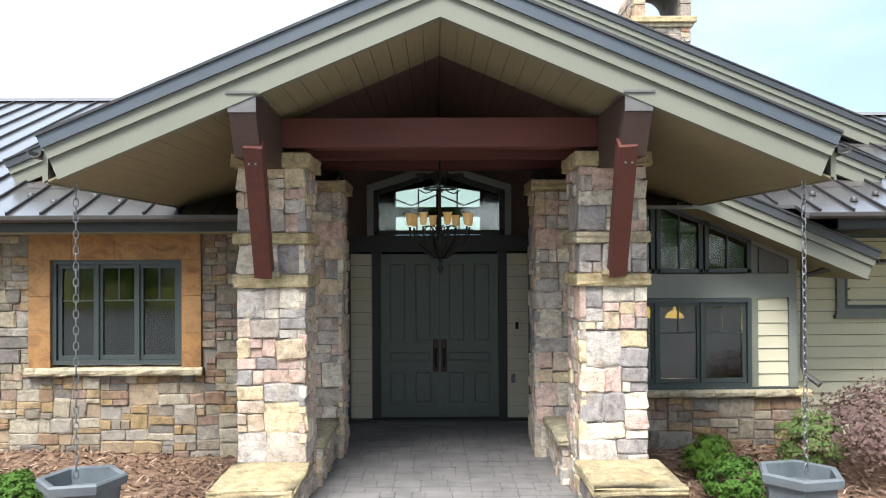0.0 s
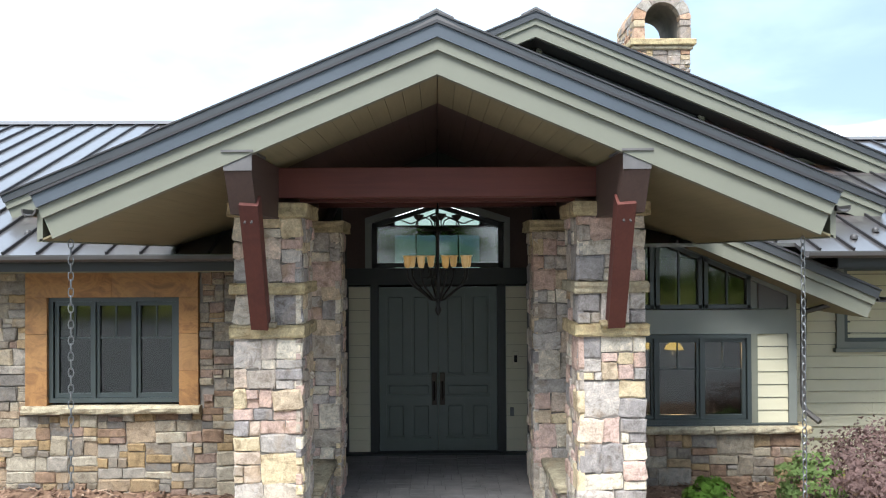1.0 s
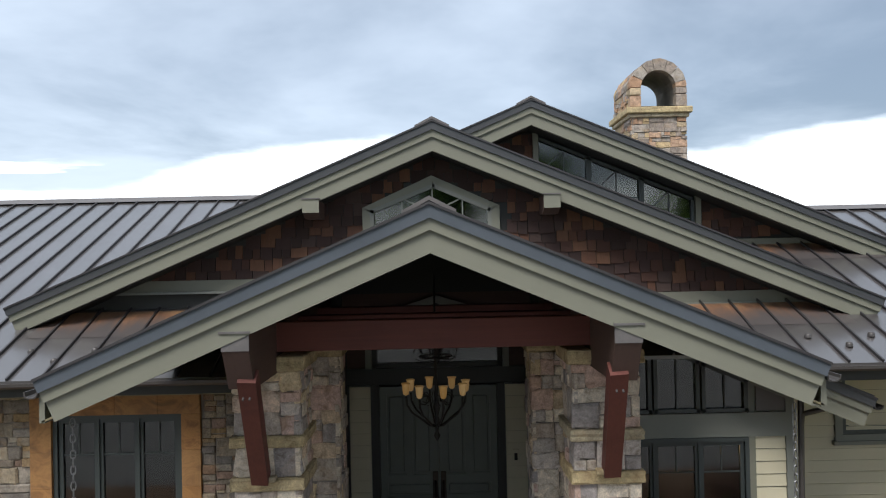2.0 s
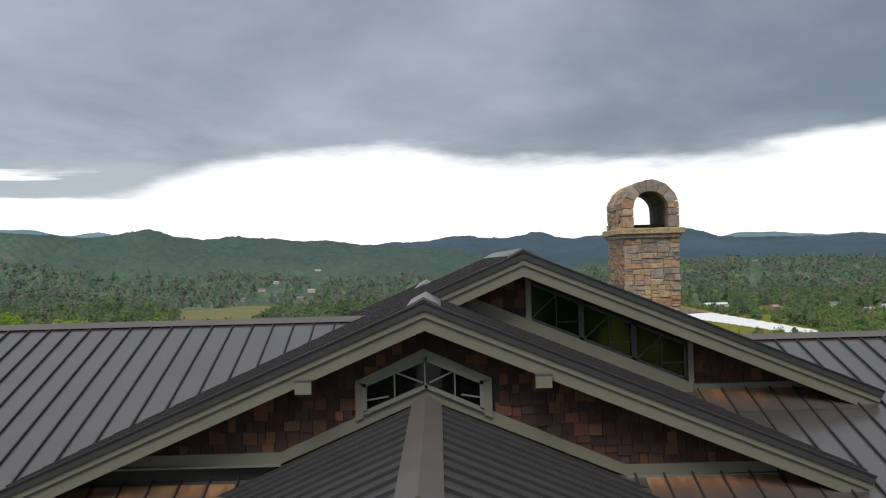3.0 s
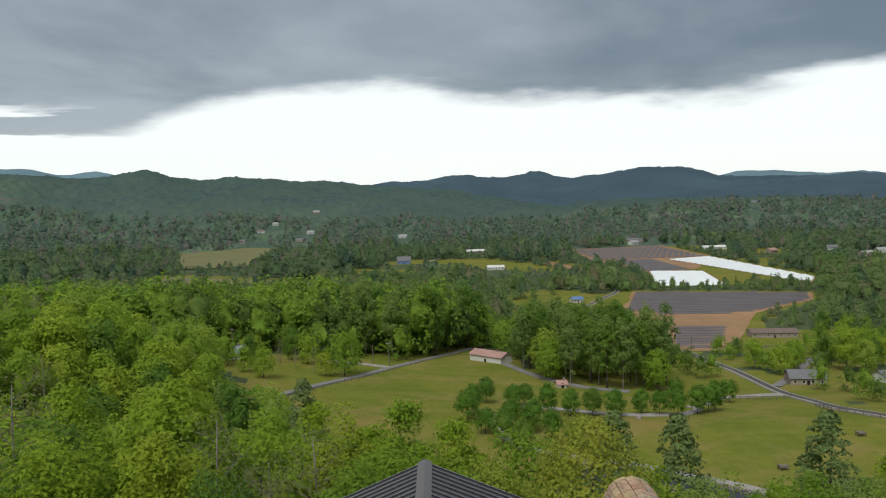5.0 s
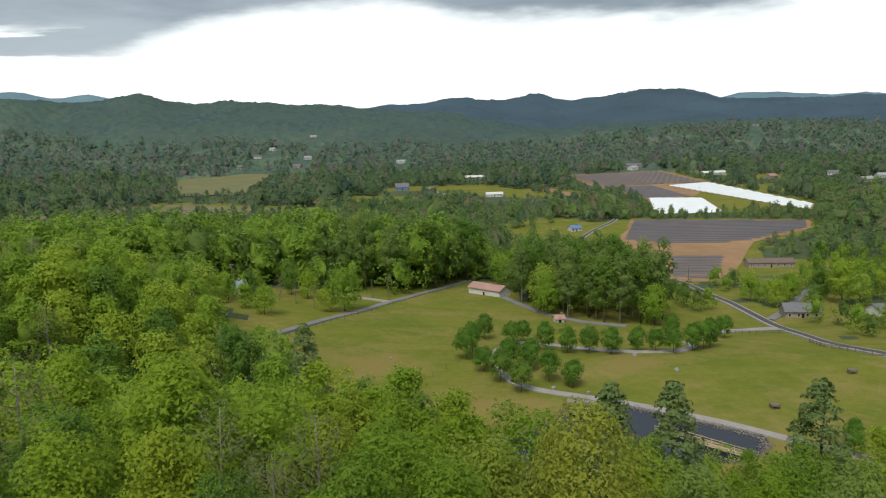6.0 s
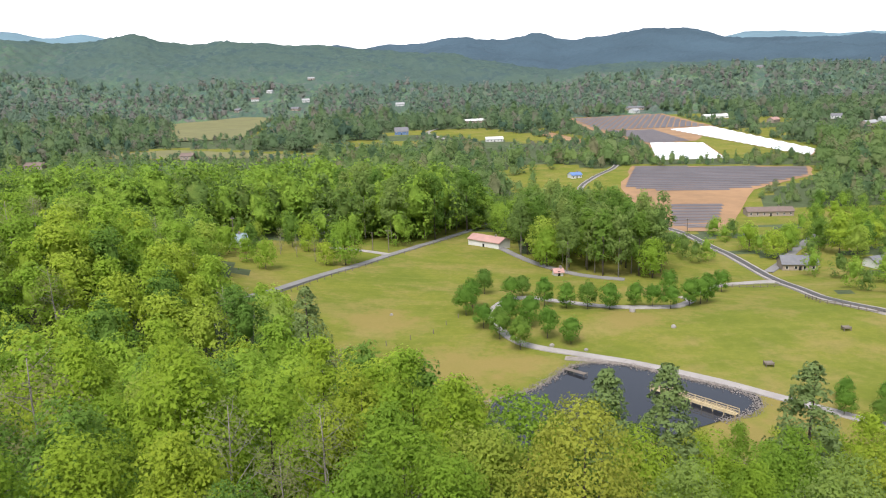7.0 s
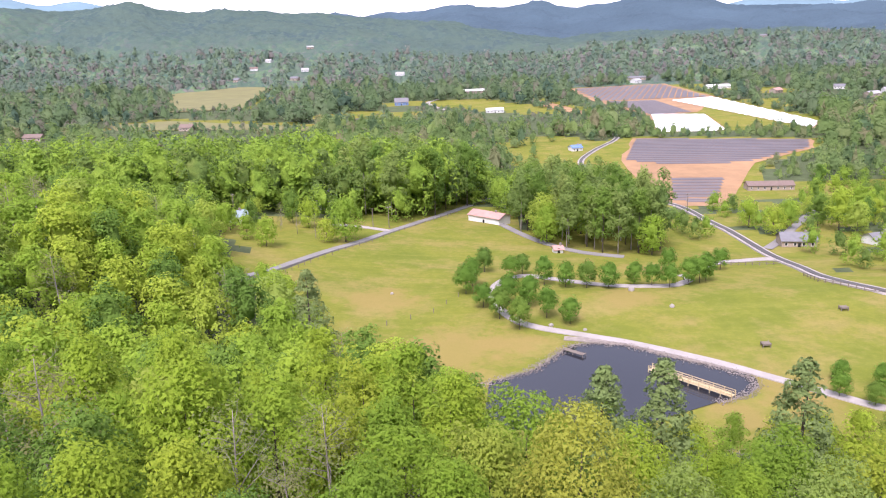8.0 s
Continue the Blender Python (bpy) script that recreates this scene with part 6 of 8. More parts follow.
# skylines of the hills: the bearing (x over y) and the height of the crest with its trees
CREST_NEAR = [(-1.2, 110), (-0.60, 120), (-0.542, 116), (-0.472, 106), (-0.415, 102), (-0.391, 109), (-0.373, 111), (-0.352, 103), (-0.331, 99), (-0.261, 99), (-0.211, 86), (-0.176, 72), (-0.119, 72), (-0.048, 60), (0.023, 36), (0.094, 10), (0.16, -12), (1.2, -12)]
CREST_FAR = [(-1.2, 40), (-0.3, 50), (-0.148, 79), (-0.12, 88), (-0.049, 81), (-0.013, 92), (0.009, 107), (0.041, 123), (0.059, 113), (0.094, 101), (0.13, 101), (0.172, 91), (0.201, 103), (0.236, 115), (0.279, 121), (0.30, 116), (0.329, 101), (0.358, 84), (0.38, 77), (0.451, 74), (0.523, 74), (0.571, 66), (1.2, 60)]
CREST_PALE = [(-1.2, 190), (-0.60, 222), (-0.541, 219), (-0.50, 197), (-0.436, 201), (-0.414, 176), (-0.375, 130), (-0.2, 40), (0.2, 30), (0.308, 68), (0.365, 108), (0.386, 121), (0.422, 119), (0.465, 120), (0.486, 106), (0.522, 98), (0.571, 88), (1.2, 80)]
CREST_MID = [(-1.2, 8), (-0.264, 4), (-0.05, 4), (0.044, 0), (0.166, 8), (0.288, 20), (0.381, 30), (0.489, 32), (1.2, 30)]


def bell(v, mid, front, back):
    d = (v - mid) / (front if v < mid else back)
    return math.exp(-d * d)


def folds(x, y):
    """Low knolls and hollows of the outer valley."""
    return 6 * math.sin(x / 95 + 1.3 * math.sin(y / 140)) * math.sin(y / 105 + x / 300) + 3 * math.sin(x / 41 + y / 77) * math.sin(y / 52 - x / 130)


def land(x, y):
    z = ground(x, y)
    if y > 900:
        a = x / y
        r = math.hypot(x, y)
        z += folds(x, y) * ramp(1300, 1600, y) * (1 + 0.9 * ramp(1700, 2200, y))
        z += lerp_table(CREST_MID, a) * bell(r, 1850, 260, 400) * ramp(900, 1500, y)
        z += (lerp_table(CREST_NEAR, a) + 2) * bell(r, 2250, 330, 430) * ramp(900, 1500, y)
        z += lerp_table(CREST_FAR, a) * bell(r, 3100, 340, 420) * ramp(1800, 2600, y)
        z += (lerp_table(CREST_PALE, a) + 10) * bell(r, 4300, 450, 500) * ramp(3000, 3800, y)
        z += (10 * noise.noise((x * 0.005, y * 0.005, 0.3)) + 4 * noise.noise((x * 0.02, y * 0.02, 2.3))) * ramp(1500, 2000, y)
    return z


def grid_sheet(xs, ys, f):
    verts = [(x, y, f(x, y)) for y in ys for x in xs]
    n = len(xs)
    faces = [(j * n + i, j * n + i + 1, (j + 1) * n + i + 1, (j + 1) * n + i) for j in range(len(ys) - 1) for i in range(n - 1)]
    return verts, faces


ys = [-400, -250, -120, -60, -30, -12, -4, 4, 12, 20, 24, 27, 30] + list(range(35, 200, 5)) + list(range(200, 700, 10)) + list(range(700, 1500, 25)) + list(range(1500, 4900, 40))
us = [i / 60 for i in range(-66, 67)]
verts, faces = [], []
for y in ys:
    reach = 110 + max(0, y) * 0.95 if y >= 0 else 420
    for u in us:
        x = u * reach
        verts.append((x, y, land(x, y)))
n = len(us)
slot = []
for j in range(len(ys) - 1):
    for i in range(n - 1):
        faces.append((j * n + i, j * n + i + 1, (j + 1) * n + i + 1, (j + 1) * n + i))
        r = math.hypot(verts[faces[-1][0]][0], ys[j])
        x, y = verts[faces[-1][0]][:2]
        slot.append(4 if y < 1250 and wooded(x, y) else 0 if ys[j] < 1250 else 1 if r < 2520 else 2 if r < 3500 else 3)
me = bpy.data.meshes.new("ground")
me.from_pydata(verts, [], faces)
for m in (M_GRASS, M_CANOPY, M_HAZEWOOD, M_HAZEHILL, M_FLOOR):
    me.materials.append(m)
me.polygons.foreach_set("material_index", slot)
me.shade_smooth()
tagged(new("ground", me), "green meadow valley rising to wooded hills", "ground", kind="structure")


# ---------------------------------------------------------------- roads, fields, pond
def ribbon(name, pts, width, material, label, category, lift=0.10, step=4.0, kind="structure", f=ground):
    """A strip of road along a line of points, laid over the land."""
    fine = []
    for i in range(len(pts) - 1):
        p0, p1, p2, p3 = (Vector(pts[max(0, min(len(pts) - 1, k))]) for k in (i - 1, i, i + 1, i + 2))
        m = max(1, int((p2 - p1).length / step))
        for k in range(m):
            t = k / m
            fine.append(0.5 * ((2 * p1) + (p2 - p0) * t + (2 * p0 - 5 * p1 + 4 * p2 - p3) * t * t + (3 * p1 - p0 - 3 * p2 + p3) * t ** 3))
    fine.append(Vector(pts[-1]))
    bm = bmesh.new()
    rows = []
    for i, p in enumerate(fine):
        d = (fine[min(i + 1, len(fine) - 1)] - fine[max(i - 1, 0)]).normalized()
        s = Vector((-d.y, d.x)) * width / 2
        z = max(f(p.x, p.y), f(p.x + s.x, p.y + s.y), f(p.x - s.x, p.y - s.y)) + lift
        rows.append([bm.verts.new((p.x + s.x, p.y + s.y, z)), bm.verts.new((p.x - s.x, p.y - s.y, z)), bm.verts.new((p.x - s.x * 1.1, p.y - s.y * 1.1, z - 1.0)), bm.verts.new((p.x + s.x * 1.1, p.y + s.y * 1.1, z - 1.0))])
    for a, b in zip(rows, rows[1:]):
        for k in range(4):
            bm.faces.new((a[k], a[(k + 1) % 4], b[(k + 1) % 4], b[k]))
    bmesh.ops.recalc_face_normals(bm, faces=bm.faces)
    return thing(name, bm, material, label, category, kind)


def patch(name, outline, material, label, category, lift=0.12, cell=12.0, f=ground):
    """A field laid over the land inside a convex outline."""
    cx, cy = sum(p[0] for p in outline) / len(outline), sum(p[1] for p in outline) / len(outline)
    bm = bmesh.new()
    rings = 6
    rows = []
    dense = []
    for a, b in zip(outline, outline[1:] + outline[:1]):
        m = max(2, int(math.dist(a, b) / cell))
        dense += [(a[0] + (b[0] - a[0]) * k / m, a[1] + (b[1] - a[1]) * k / m) for k in range(m)]
    for r in range(1, rings + 1):
        k = r / rings
        row = []
        for i, (x, y) in enumerate(dense):
            w = 1 + (0.05 * noise.noise((x * 0.05, y * 0.05, 1.0)) if r == rings else 0)
            px, py = cx + (x - cx) * k * w, cy + (y - cy) * k * w
            row.append(bm.verts.new((px, py, f(px, py) + lift)))
        rows.append(row)
    c = bm.verts.new((cx, cy, f(cx, cy) + lift))
    n = len(dense)
    for i in range(n):
        bm.faces.new((c, rows[0][i], rows[0][(i + 1) % n]))
        for a, b in zip(rows, rows[1:]):
            bm.faces.new((a[i], b[i], b[(i + 1) % n], a[(i + 1) % n]))
    bmesh.ops.recalc_face_normals(bm, faces=bm.faces)
    for q in bm.faces:
        if q.normal.z < 0:
            q.normal_flip()
    return thing(name, bm, material, label, category, "structure")


def crop_rows(field, outline, along, gap, width, material, lift=0.2, name="crop_row"):
    """Mulched beds side by side over a field, clipped to its outline."""
    ca, sa = math.cos(along), math.sin(along)
    turned = [(x * ca + y * sa, -x * sa + y * ca) for x, y in outline]
    lo, hi = min(p[1] for p in turned), max(p[1] for p in turned)
    v = lo + gap
    while v < hi - gap * 0.3:
        r = clip_line(turned, 1, v)
        if r and r[1] - r[0] > 6:
            a, b = r[0] + 2, r[1] - 2
            m = max(1, int((b - a) / 15))
            bm = bmesh.new()
            rows = []
            for k in range(m + 1):
                u = a + (b - a) * k / m
                ring = []
                for w, h in ((-width / 2, 0), (-width * 0.35, 0.22), (width * 0.35, 0.22), (width / 2, 0)):
                    x, y = u * ca - (v + w) * sa, u * sa + (v + w) * ca
                    ring.append(bm.verts.new((x, y, ground(x, y) + lift + h)))
                rows.append(ring)
            for p, q in zip(rows, rows[1:]):
                for k in range(3):
                    bm.faces.new((p[k], q[k], q[k + 1], p[k + 1]))
            bmesh.ops.recalc_face_normals(bm, faces=bm.faces)
            for q in bm.faces:
                if q.normal.z < 0:
                    q.normal_flip()
            part(name, bm, material, field)
        v += gap


ribbon("road_lane", [(-70, 168), (-62, 188), (-57, 203), (-51, 222), (-46, 238), (-39, 255), (-29, 274), (-20, 295), (-8, 320), (6, 356), (33, 427), (60, 470)], 3.4, M_ROAD, "pale grey country lane along the meadow", "road", 0.25)
ribbon("road_yard", [(-20, 296), (-31, 302), (-47, 306)], 2.6, M_GRAVEL, "pale gravel track from the lane to a yard", "road", 0.22)
ribbon("road_drive", [(75.9, 228.5), (76.5, 222), (72, 215.5), (66.5, 212.1), (50.4, 214.1), (35.0, 223.7), (26.8, 228.5), (19.5, 223), (15.3, 212), (15.0, 201), (16.6, 191.9), (20.3, 184.3), (25.5, 180.0), (30.8, 177.2), (38.4, 173.2), (45.6, 169.3), (54.4, 162.9), (62.5, 156.4), (67.9, 151.2), (73.1, 146.2), (79.5, 140.0), (85.5, 134.3), (98, 125)], 2.7, M_GRAVEL, "winding pale gravel drive past the pond", "road", 0.22, 2.0)
ribbon("dam_bank", [(30, 173.5), (38, 171.2), (45.2, 167.6), (53, 161.6), (61, 155.2), (66.6, 150.4)], 2.4, M_RIPRAP, "grey stony bank between the drive and the pond", "bank", 0.12, 2.0)
ribbon("road_spur", [(82, 232), (95, 252), (112, 262), (120, 262)], 3.2, M_GRAVEL, "pale gravel spur between the drive and the railway", "road", 0.30)
ribbon("road_barn", [(26, 322), (33, 300), (40, 284), (52, 268), (66, 262)], 3.0, M_ROAD, "grey track below the pink-roofed barn", "road", 0.3)
ribbon("road_right", [(126, 282), (140, 300), (160, 330), (190, 372), (215, 385)], 3.6, M_ROAD, "pale lane climbing between gardens", "road", 0.3)
ribbon("road_far", [(5.8, 1120), (-12, 1060), (2, 985), (14, 950)], 6, M_GRAVEL, "pale farm track in the distance", "road", 0.3)
bed = ribbon("railway_bed", [(175, 170), (140, 186), (122.8, 197.7), (117, 220), (121, 250), (124, 300), (126, 348), (129, 402), (119, 450), (108, 500), (103, 547.8), (122, 597.6), (150, 650), (158, 680), (150.9, 716.1)], 4.4, M_GRAVEL, "curving grey railway bed along the valley", "railway", 0.45)
ribbon("railway_track", [(175, 170), (140, 186), (122.8, 197.7), (117, 220), (121, 250), (124, 300), (126, 348), (129, 402), (119, 450), (108, 500), (103, 547.8), (122, 597.6), (150, 650), (158, 680), (150.9, 716.1)], 2.2, M_ASPHALT, "dark sleepers and rails on the railway bed", "railway", 0.62)

f = patch("field_near", [(168, 660), (306, 624), (288, 580), (222, 530), (206, 502), (186, 462), (152, 396), (128, 404), (132, 552)], M_SOIL, "orange clay margin round the mulched beds", "field", 0.25)
crop_rows(f, FIELD_A, -0.12, 7.5, 6.6, M_PLASTIC, 0.35)
crop_rows(f, FIELD_B, -0.10, 8.5, 7.2, M_PLASTIC, 0.35)
FIELD_C = [(215, 1225), (363, 1258), (359, 1021), (211, 1006)]
f = patch("field_far", [(206, 1235), (372, 1270), (366, 1010), (285, 845), (225, 825), (205, 1000)], M_SOIL, "far plot of mulched beds on clay", "field", 0.3, 25)
crop_rows(f, FIELD_C, 1.25, 8.0, 6.4, M_PLASTIC, 0.5)
crop_rows(f, [(216, 998), (281, 993), (281, 846), (229, 834)], 0.05, 6.0, 4.6, M_PLASTIC, 0.5)
W1 = [(231, 839), (287, 822), (262, 688), (197, 693)]
f = patch("field_white", W1, M_SOIL, "plot under white row covers", "field", 0.3, 20)
crop_rows(f, W1, 0.0, 3.4, 3.3, M_WHITE, 0.45, "row_cover")
W2 = [(298, 990), (362, 1020), (366, 736), (337, 686)]
f = patch("field_white_far", W2, M_SOIL, "narrow plot under white row covers", "field", 0.3, 20)
crop_rows(f, W2, 1.45, 3.6, 3.5, M_WHITE, 0.45, "row_cover")
patch("field_red", [(132, 1088), (170, 886), (159, 848), (132, 968)], M_SOIL, "strip of bare orange clay", "field", 0.3, 20)
patch("field_yellow", [(-453, 1328), (-347, 1408), (-288, 1369), (-259, 1040), (-355, 1032)], M_DRY, "yellow-green far pasture", "field", 1.2, 25, land)
patch("field_pasture", [(-384, 901), (-320, 926), (-128, 819), (-135, 788), (-199, 812), (-353, 842)], M_DRY, "long yellow pasture strip", "field", 0.3, 25)

# pond: water in a hollow edged by loose stones
POND = [(3, 145), (5.8, 147.4), (9.3, 149.8), (14.5, 152.8), (20.5, 156.1), (26.7, 164.0), (30.9, 168.9), (36.5, 169.9), (44.2, 167.9), (51.7, 161.4), (60.0, 155.2), (66.3, 149.0), (65.5, 144.5), (61.9, 140.8), (55, 138), (46, 134), (36, 129), (24, 126), (8, 127), (0, 136)]
PZ = -46.0
patch("pond_water", POND, M_WATER, "dark still pond water", "water", 0.16, 3.0, lambda x, y: PZ)
rng = random.Random(9)
rs = np.random.RandomState(9)
ball = bmesh.new()
bmesh.ops.create_icosphere(ball, subdivisions=1, radius=1.0)
ball.verts.index_update()
BALL_V = np.array([v.co[:] for v in ball.verts])
BALL_F = np.array([[v.index for v in q.verts] for q in ball.faces])
ball.free()
vs, fs = [], []
for k, (a, b) in enumerate(zip(POND, POND[1:] + POND[:1])):
    if k > 13:
        continue
    for i in range(int(math.dist(a, b) * 34)):
        t = rng.random()
        x, y = a[0] + (b[0] - a[0]) * t + rng.gauss(0, 0.75), a[1] + (b[1] - a[1]) * t + rng.gauss(0, 0.75)
        fs.append(BALL_F + len(vs) * len(BALL_V))
        vs.append(BALL_V * rng.uniform(0.06, 0.15) * rs.uniform(0.7, 1.3, (len(BALL_V), 3)) + np.array([x, y, PZ + 0.1 + rng.uniform(0, 0.25)]))
me = bpy.data.meshes.new("riprap")
me.from_pydata(np.concatenate(vs).tolist(), [], np.concatenate(fs).tolist())
me.materials.append(M_RIPRAP)
tagged(new("riprap", me), "grey-brown loose stones along the pond bank", "riprap", kind="stuff")


def dock(a, b, width, rails, mat, label):
    a, b = Vector((*a, PZ + 0.7)), Vector((*b, PZ + 0.8))
    d = (b - a).normalized()
    s = Vector((-d.y, d.x, 0))
    ob = thing("pond_dock", None, None, label, "dock")
    L = (b - a).length
    n = int(L / 0.45)
    for i in range(n):
        p, q = a + d * (L * i / n), a + d * (L * (i + 0.93) / n)
        part("deck_plank", board(bmesh.new(), p, q, width, 0.08, s), mat, ob)
    m = max(2, int(L / 2.2))
    for i in range(m + 1):
        for k in (-1, 1):
            p = a + d * (L * i / m) + s * (k * width / 2)
            part("post", board(bmesh.new(), p - Vector((0, 0, 1.4)), p + Vector((0, 0, 1.0 if rails else 0.2)), 0.14, 0.14, (1, 0, 0)), mat, ob)
    if rails:
        for k in (-1, 1):
            for h in (0.5, 1.0):
                part("rail", board(bmesh.new(), a + s * (k * width / 2) + Vector((0, 0, h)), b + s * (k * width / 2) + Vector((0, 0, h)), 0.14, 0.07, (0, 0, 1)), mat, ob)


dock((45.8, 153.6), (58.8, 139.4), 1.6, True, M_DOCK, "pale new timber dock with railings in the pond")
dock((28.9, 165.8), (32.8, 162.0), 1.3, False, M_POLE, "short weathered grey dock at the pond's end")


# ---------------------------------------------------------------- houses and barns of the valley
def far_house(name, x, y, w, d, h, roof_h, turn, wall_m, roof_m, label, wins=4, base=None, sink=0.4, porch=False):
    z = (land(x, y) if base is None else base) - sink
    ob = thing(name, None, None, label, "house", at=Matrix.Translation((x, y, z)) @ Matrix.Rotation(turn, 4, "Z"))
    part("wall", prismbm([(-w / 2, 0), (w / 2, 0), (w / 2, h), (-w / 2, h)], -d / 2, d / 2), wall_m, ob)
    for s in (-1, 1):
        part("gable", prismbm([(-d / 2, h), (d / 2, h), (0, h + roof_h)], *sorted((s * w / 2, s * (w / 2 - 0.15))), "x"), wall_m, ob)
        o = 0.5
        bm = bmesh.new()
        e = d / 2 + o
        zz = h - o * roof_h / (d / 2)
        prism(bm, [(0, h + roof_h + 0.18), (s * e, zz + 0.18), (s * e, zz), (0, h + roof_h)], -w / 2 - o, w / 2 + o, "x")
        part("roof", bm, roof_m, ob)
    for s in (-1, 1):
        for i in range(wins):
            xx = -w / 2 + w * (i + 0.5) / wins
            wn = part("window", boxbm(xx - 0.55, xx + 0.55, *sorted((s * (d / 2 + 0.02), s * (d / 2 + 0.07))), h * 0.35, h * 0.78), M_HOUSEWHITE, ob)
            part("window_pane", boxbm(xx - 0.42, xx + 0.42, *sorted((s * (d / 2 + 0.07), s * (d / 2 + 0.09))), h * 0.39, h * 0.74), M_DARKPANE, wn)
    part("door", boxbm(-0.5, 0.5, -d / 2 - 0.08, -d / 2, 0.2, 2.3), M_DARKPANE, ob)
    part("chimney_stack", boxbm(w * 0.2, w * 0.2 + 0.8, -0.4, 0.4, h + roof_h * 0.5, h + roof_h + 0.9), M_RIPRAP, ob)
    return ob


far_house("barn", 22, 327, 17, 8, 3.6, 1.6, radians(-42), M_HOUSEWHITE, M_PINKROOF, "long white barn with a faded red metal roof", 0)
far_house("shed", -82, 300, 9, 6, 3.2, 2.0, radians(35), M_HOUSEWHITE, M_GREENROOF, "small white shed with a pale green metal roof", 2)
far_house("house", -53, 352, 12, 8, 5.2, 3.4, radians(70), M_HOUSEWHITE, M_SHINGLEGREY, "white house with a steep grey roof among trees", 3)
far_house("ranch_house", 199, 452, 27, 9, 3.4, 1.9, radians(-4), M_HOUSETAN, M_SHINGLEBROWN, "long brown-roofed ranch house beside the clay field", 7)
far_house("cottage", 140, 288, 13, 8, 3.2, 2.4, radians(-8), M_HOUSETAN, M_SHINGLEGREY, "low house with a dark grey hipped roof near the railway", 4)
far_house("cottage", 172, 287, 10, 7, 3.0, 1.8, radians(15), M_HOUSEWHITE, M_SHINGLEGREY, "white cottage with a grey roof near the railway", 3)
far_house("pump_house", 43, 268, 3.2, 3.0, 2.0, 1.0, radians(10), M_HOUSEWHITE, M_PINKROOF, "tiny white pump house with a red roof", 1)
far_house("house", 109, 604, 9, 7, 3.0, 1.8, radians(20), M_HOUSEWHITE, M_HOUSEBLUE, "white house with a blue roof by the railway curve", 3)
far_house("house", 25, 455, 12, 8, 3.4, 2.4, radians(50), M_HOUSEWHITE, M_SHINGLEGREY, "white house beside the lane among trees", 4)
far_house("house", -47, 1040, 18, 11, 5.0, 5.0, radians(5), M_HOUSEBLUE, M_SHINGLEGREY, "blue house with a steep gable in the far fields", 3)
far_house("house", 68, 910, 20, 10, 3.6, 2.2, radians(3), M_HOUSEWHITE, M_HOUSEWHITE, "white house with a white metal roof in the meadow", 5)
far_house("house", 59, 1208, 34, 11, 4.0, 2.4, radians(4), M_HOUSETAN, M_HOUSEWHITE, "pale far farmhouse with a white roof", 6)
far_house("house", 343, 1332, 40, 12, 4.4, 2.2, radians(2), M_HOUSETAN, M_SHINGLEGREY, "long grey far farm building above the field", 6)
far_house("house", 415, 1150, 36, 12, 4.0, 2.4, radians(5), M_HOUSEWHITE, M_HOUSEWHITE, "white far farm buildings", 6)
rng = random.Random(31)
HAMLET = ((-376, 1486, M_HOUSETAN, M_SHINGLEGREY), (-368, 1596, M_HOUSEWHITE, M_SHINGLEBROWN), (-353, 1680, M_HOUSEWHITE, M_SHINGLEPALE), (-287, 1823, M_HOUSETAN, M_SHINGLEPALE),
                     (-259, 1560, M_HOUSEWHITE, M_SHINGLEPALE), (-266, 1482, M_HOUSETAN, M_SHINGLEGREY), (-70, 1536, M_HOUSEWHITE, M_SHINGLEPALE), (459, 1050, M_HOUSETAN, M_PINKROOF), (710, 1712, M_HOUSETAN, M_SHINGLEGREY),
                     (-405, 775, M_HOUSETAN, M_SHINGLEBROWN), (-266, 822, M_HOUSETAN, M_SHINGLEBROWN), (330, 1290, M_HOUSEWHITE, M_SHINGLEPALE), (560, 1080, M_HOUSEWHITE, M_SHINGLEGREY), (590, 1010, M_HOUSEWHITE, M_SHINGLEPALE), (540, 960, M_HOUSETAN, M_SHINGLEPALE))
HOMES = [(x, y) for x, y, wm, rm in HAMLET] + [(-47, 1040), (68, 910), (59, 1208), (343, 1332), (415, 1150), (109, 604), (199, 452)]
for x, y, wm, rm in HAMLET:
    far_house("house", x, y, rng.uniform(13, 20), 10, 4.4, 2.8, rng.uniform(-0.6, 0.6), wm, rm, "small far house among the woods", 4)


def utility_pole(x, y, h, arm, lamp=False):
    z = ground(x, y)
    ob = thing("utility_pole", tube(bmesh.new(), [(x, y, z - 0.5), (x, y, z + h)], [0.2, 0.13], 8), M_POLE, "weathered wooden utility pole beside the lane", "utility pole", group="utility poles")
    if arm:
        part("crossarm", boxbm(x - arm, x + arm, y - 0.08, y + 0.08, z + h - 0.9, z + h - 0.7), M_POLE, ob)
        for k in (-0.9, -0.4, 0.4, 0.9):
            part("insulator", tube(bmesh.new(), [(x + k * arm, y, z + h - 0.7), (x + k * arm, y, z + h - 0.45)], 0.07, 6), M_HOUSEWHITE, ob)
    if lamp:
        part("lamp_arm", board(bmesh.new(), (x, y, z + h - 0.2), (x - 1.2, y, z + h), 0.1, 0.1), M_GALV, ob)


utility_pole(-20.5, 303, 9.5, 1.0)
utility_pole(-27, 303, 8.0, 0, True)
utility_pole(9, 378, 10, 1.0)
utility_pole(-80, 292, 13, 0.8)
utility_pole(124, 372, 11, 0.8)
utility_pole(30, 470, 10, 0.8)

# fences: rows of low posts across the meadow
FENCEPOST = mesh_of(boxbm(-0.09, 0.09, -0.09, 0.09, 0.0, 1.35), "post", M_POLE)


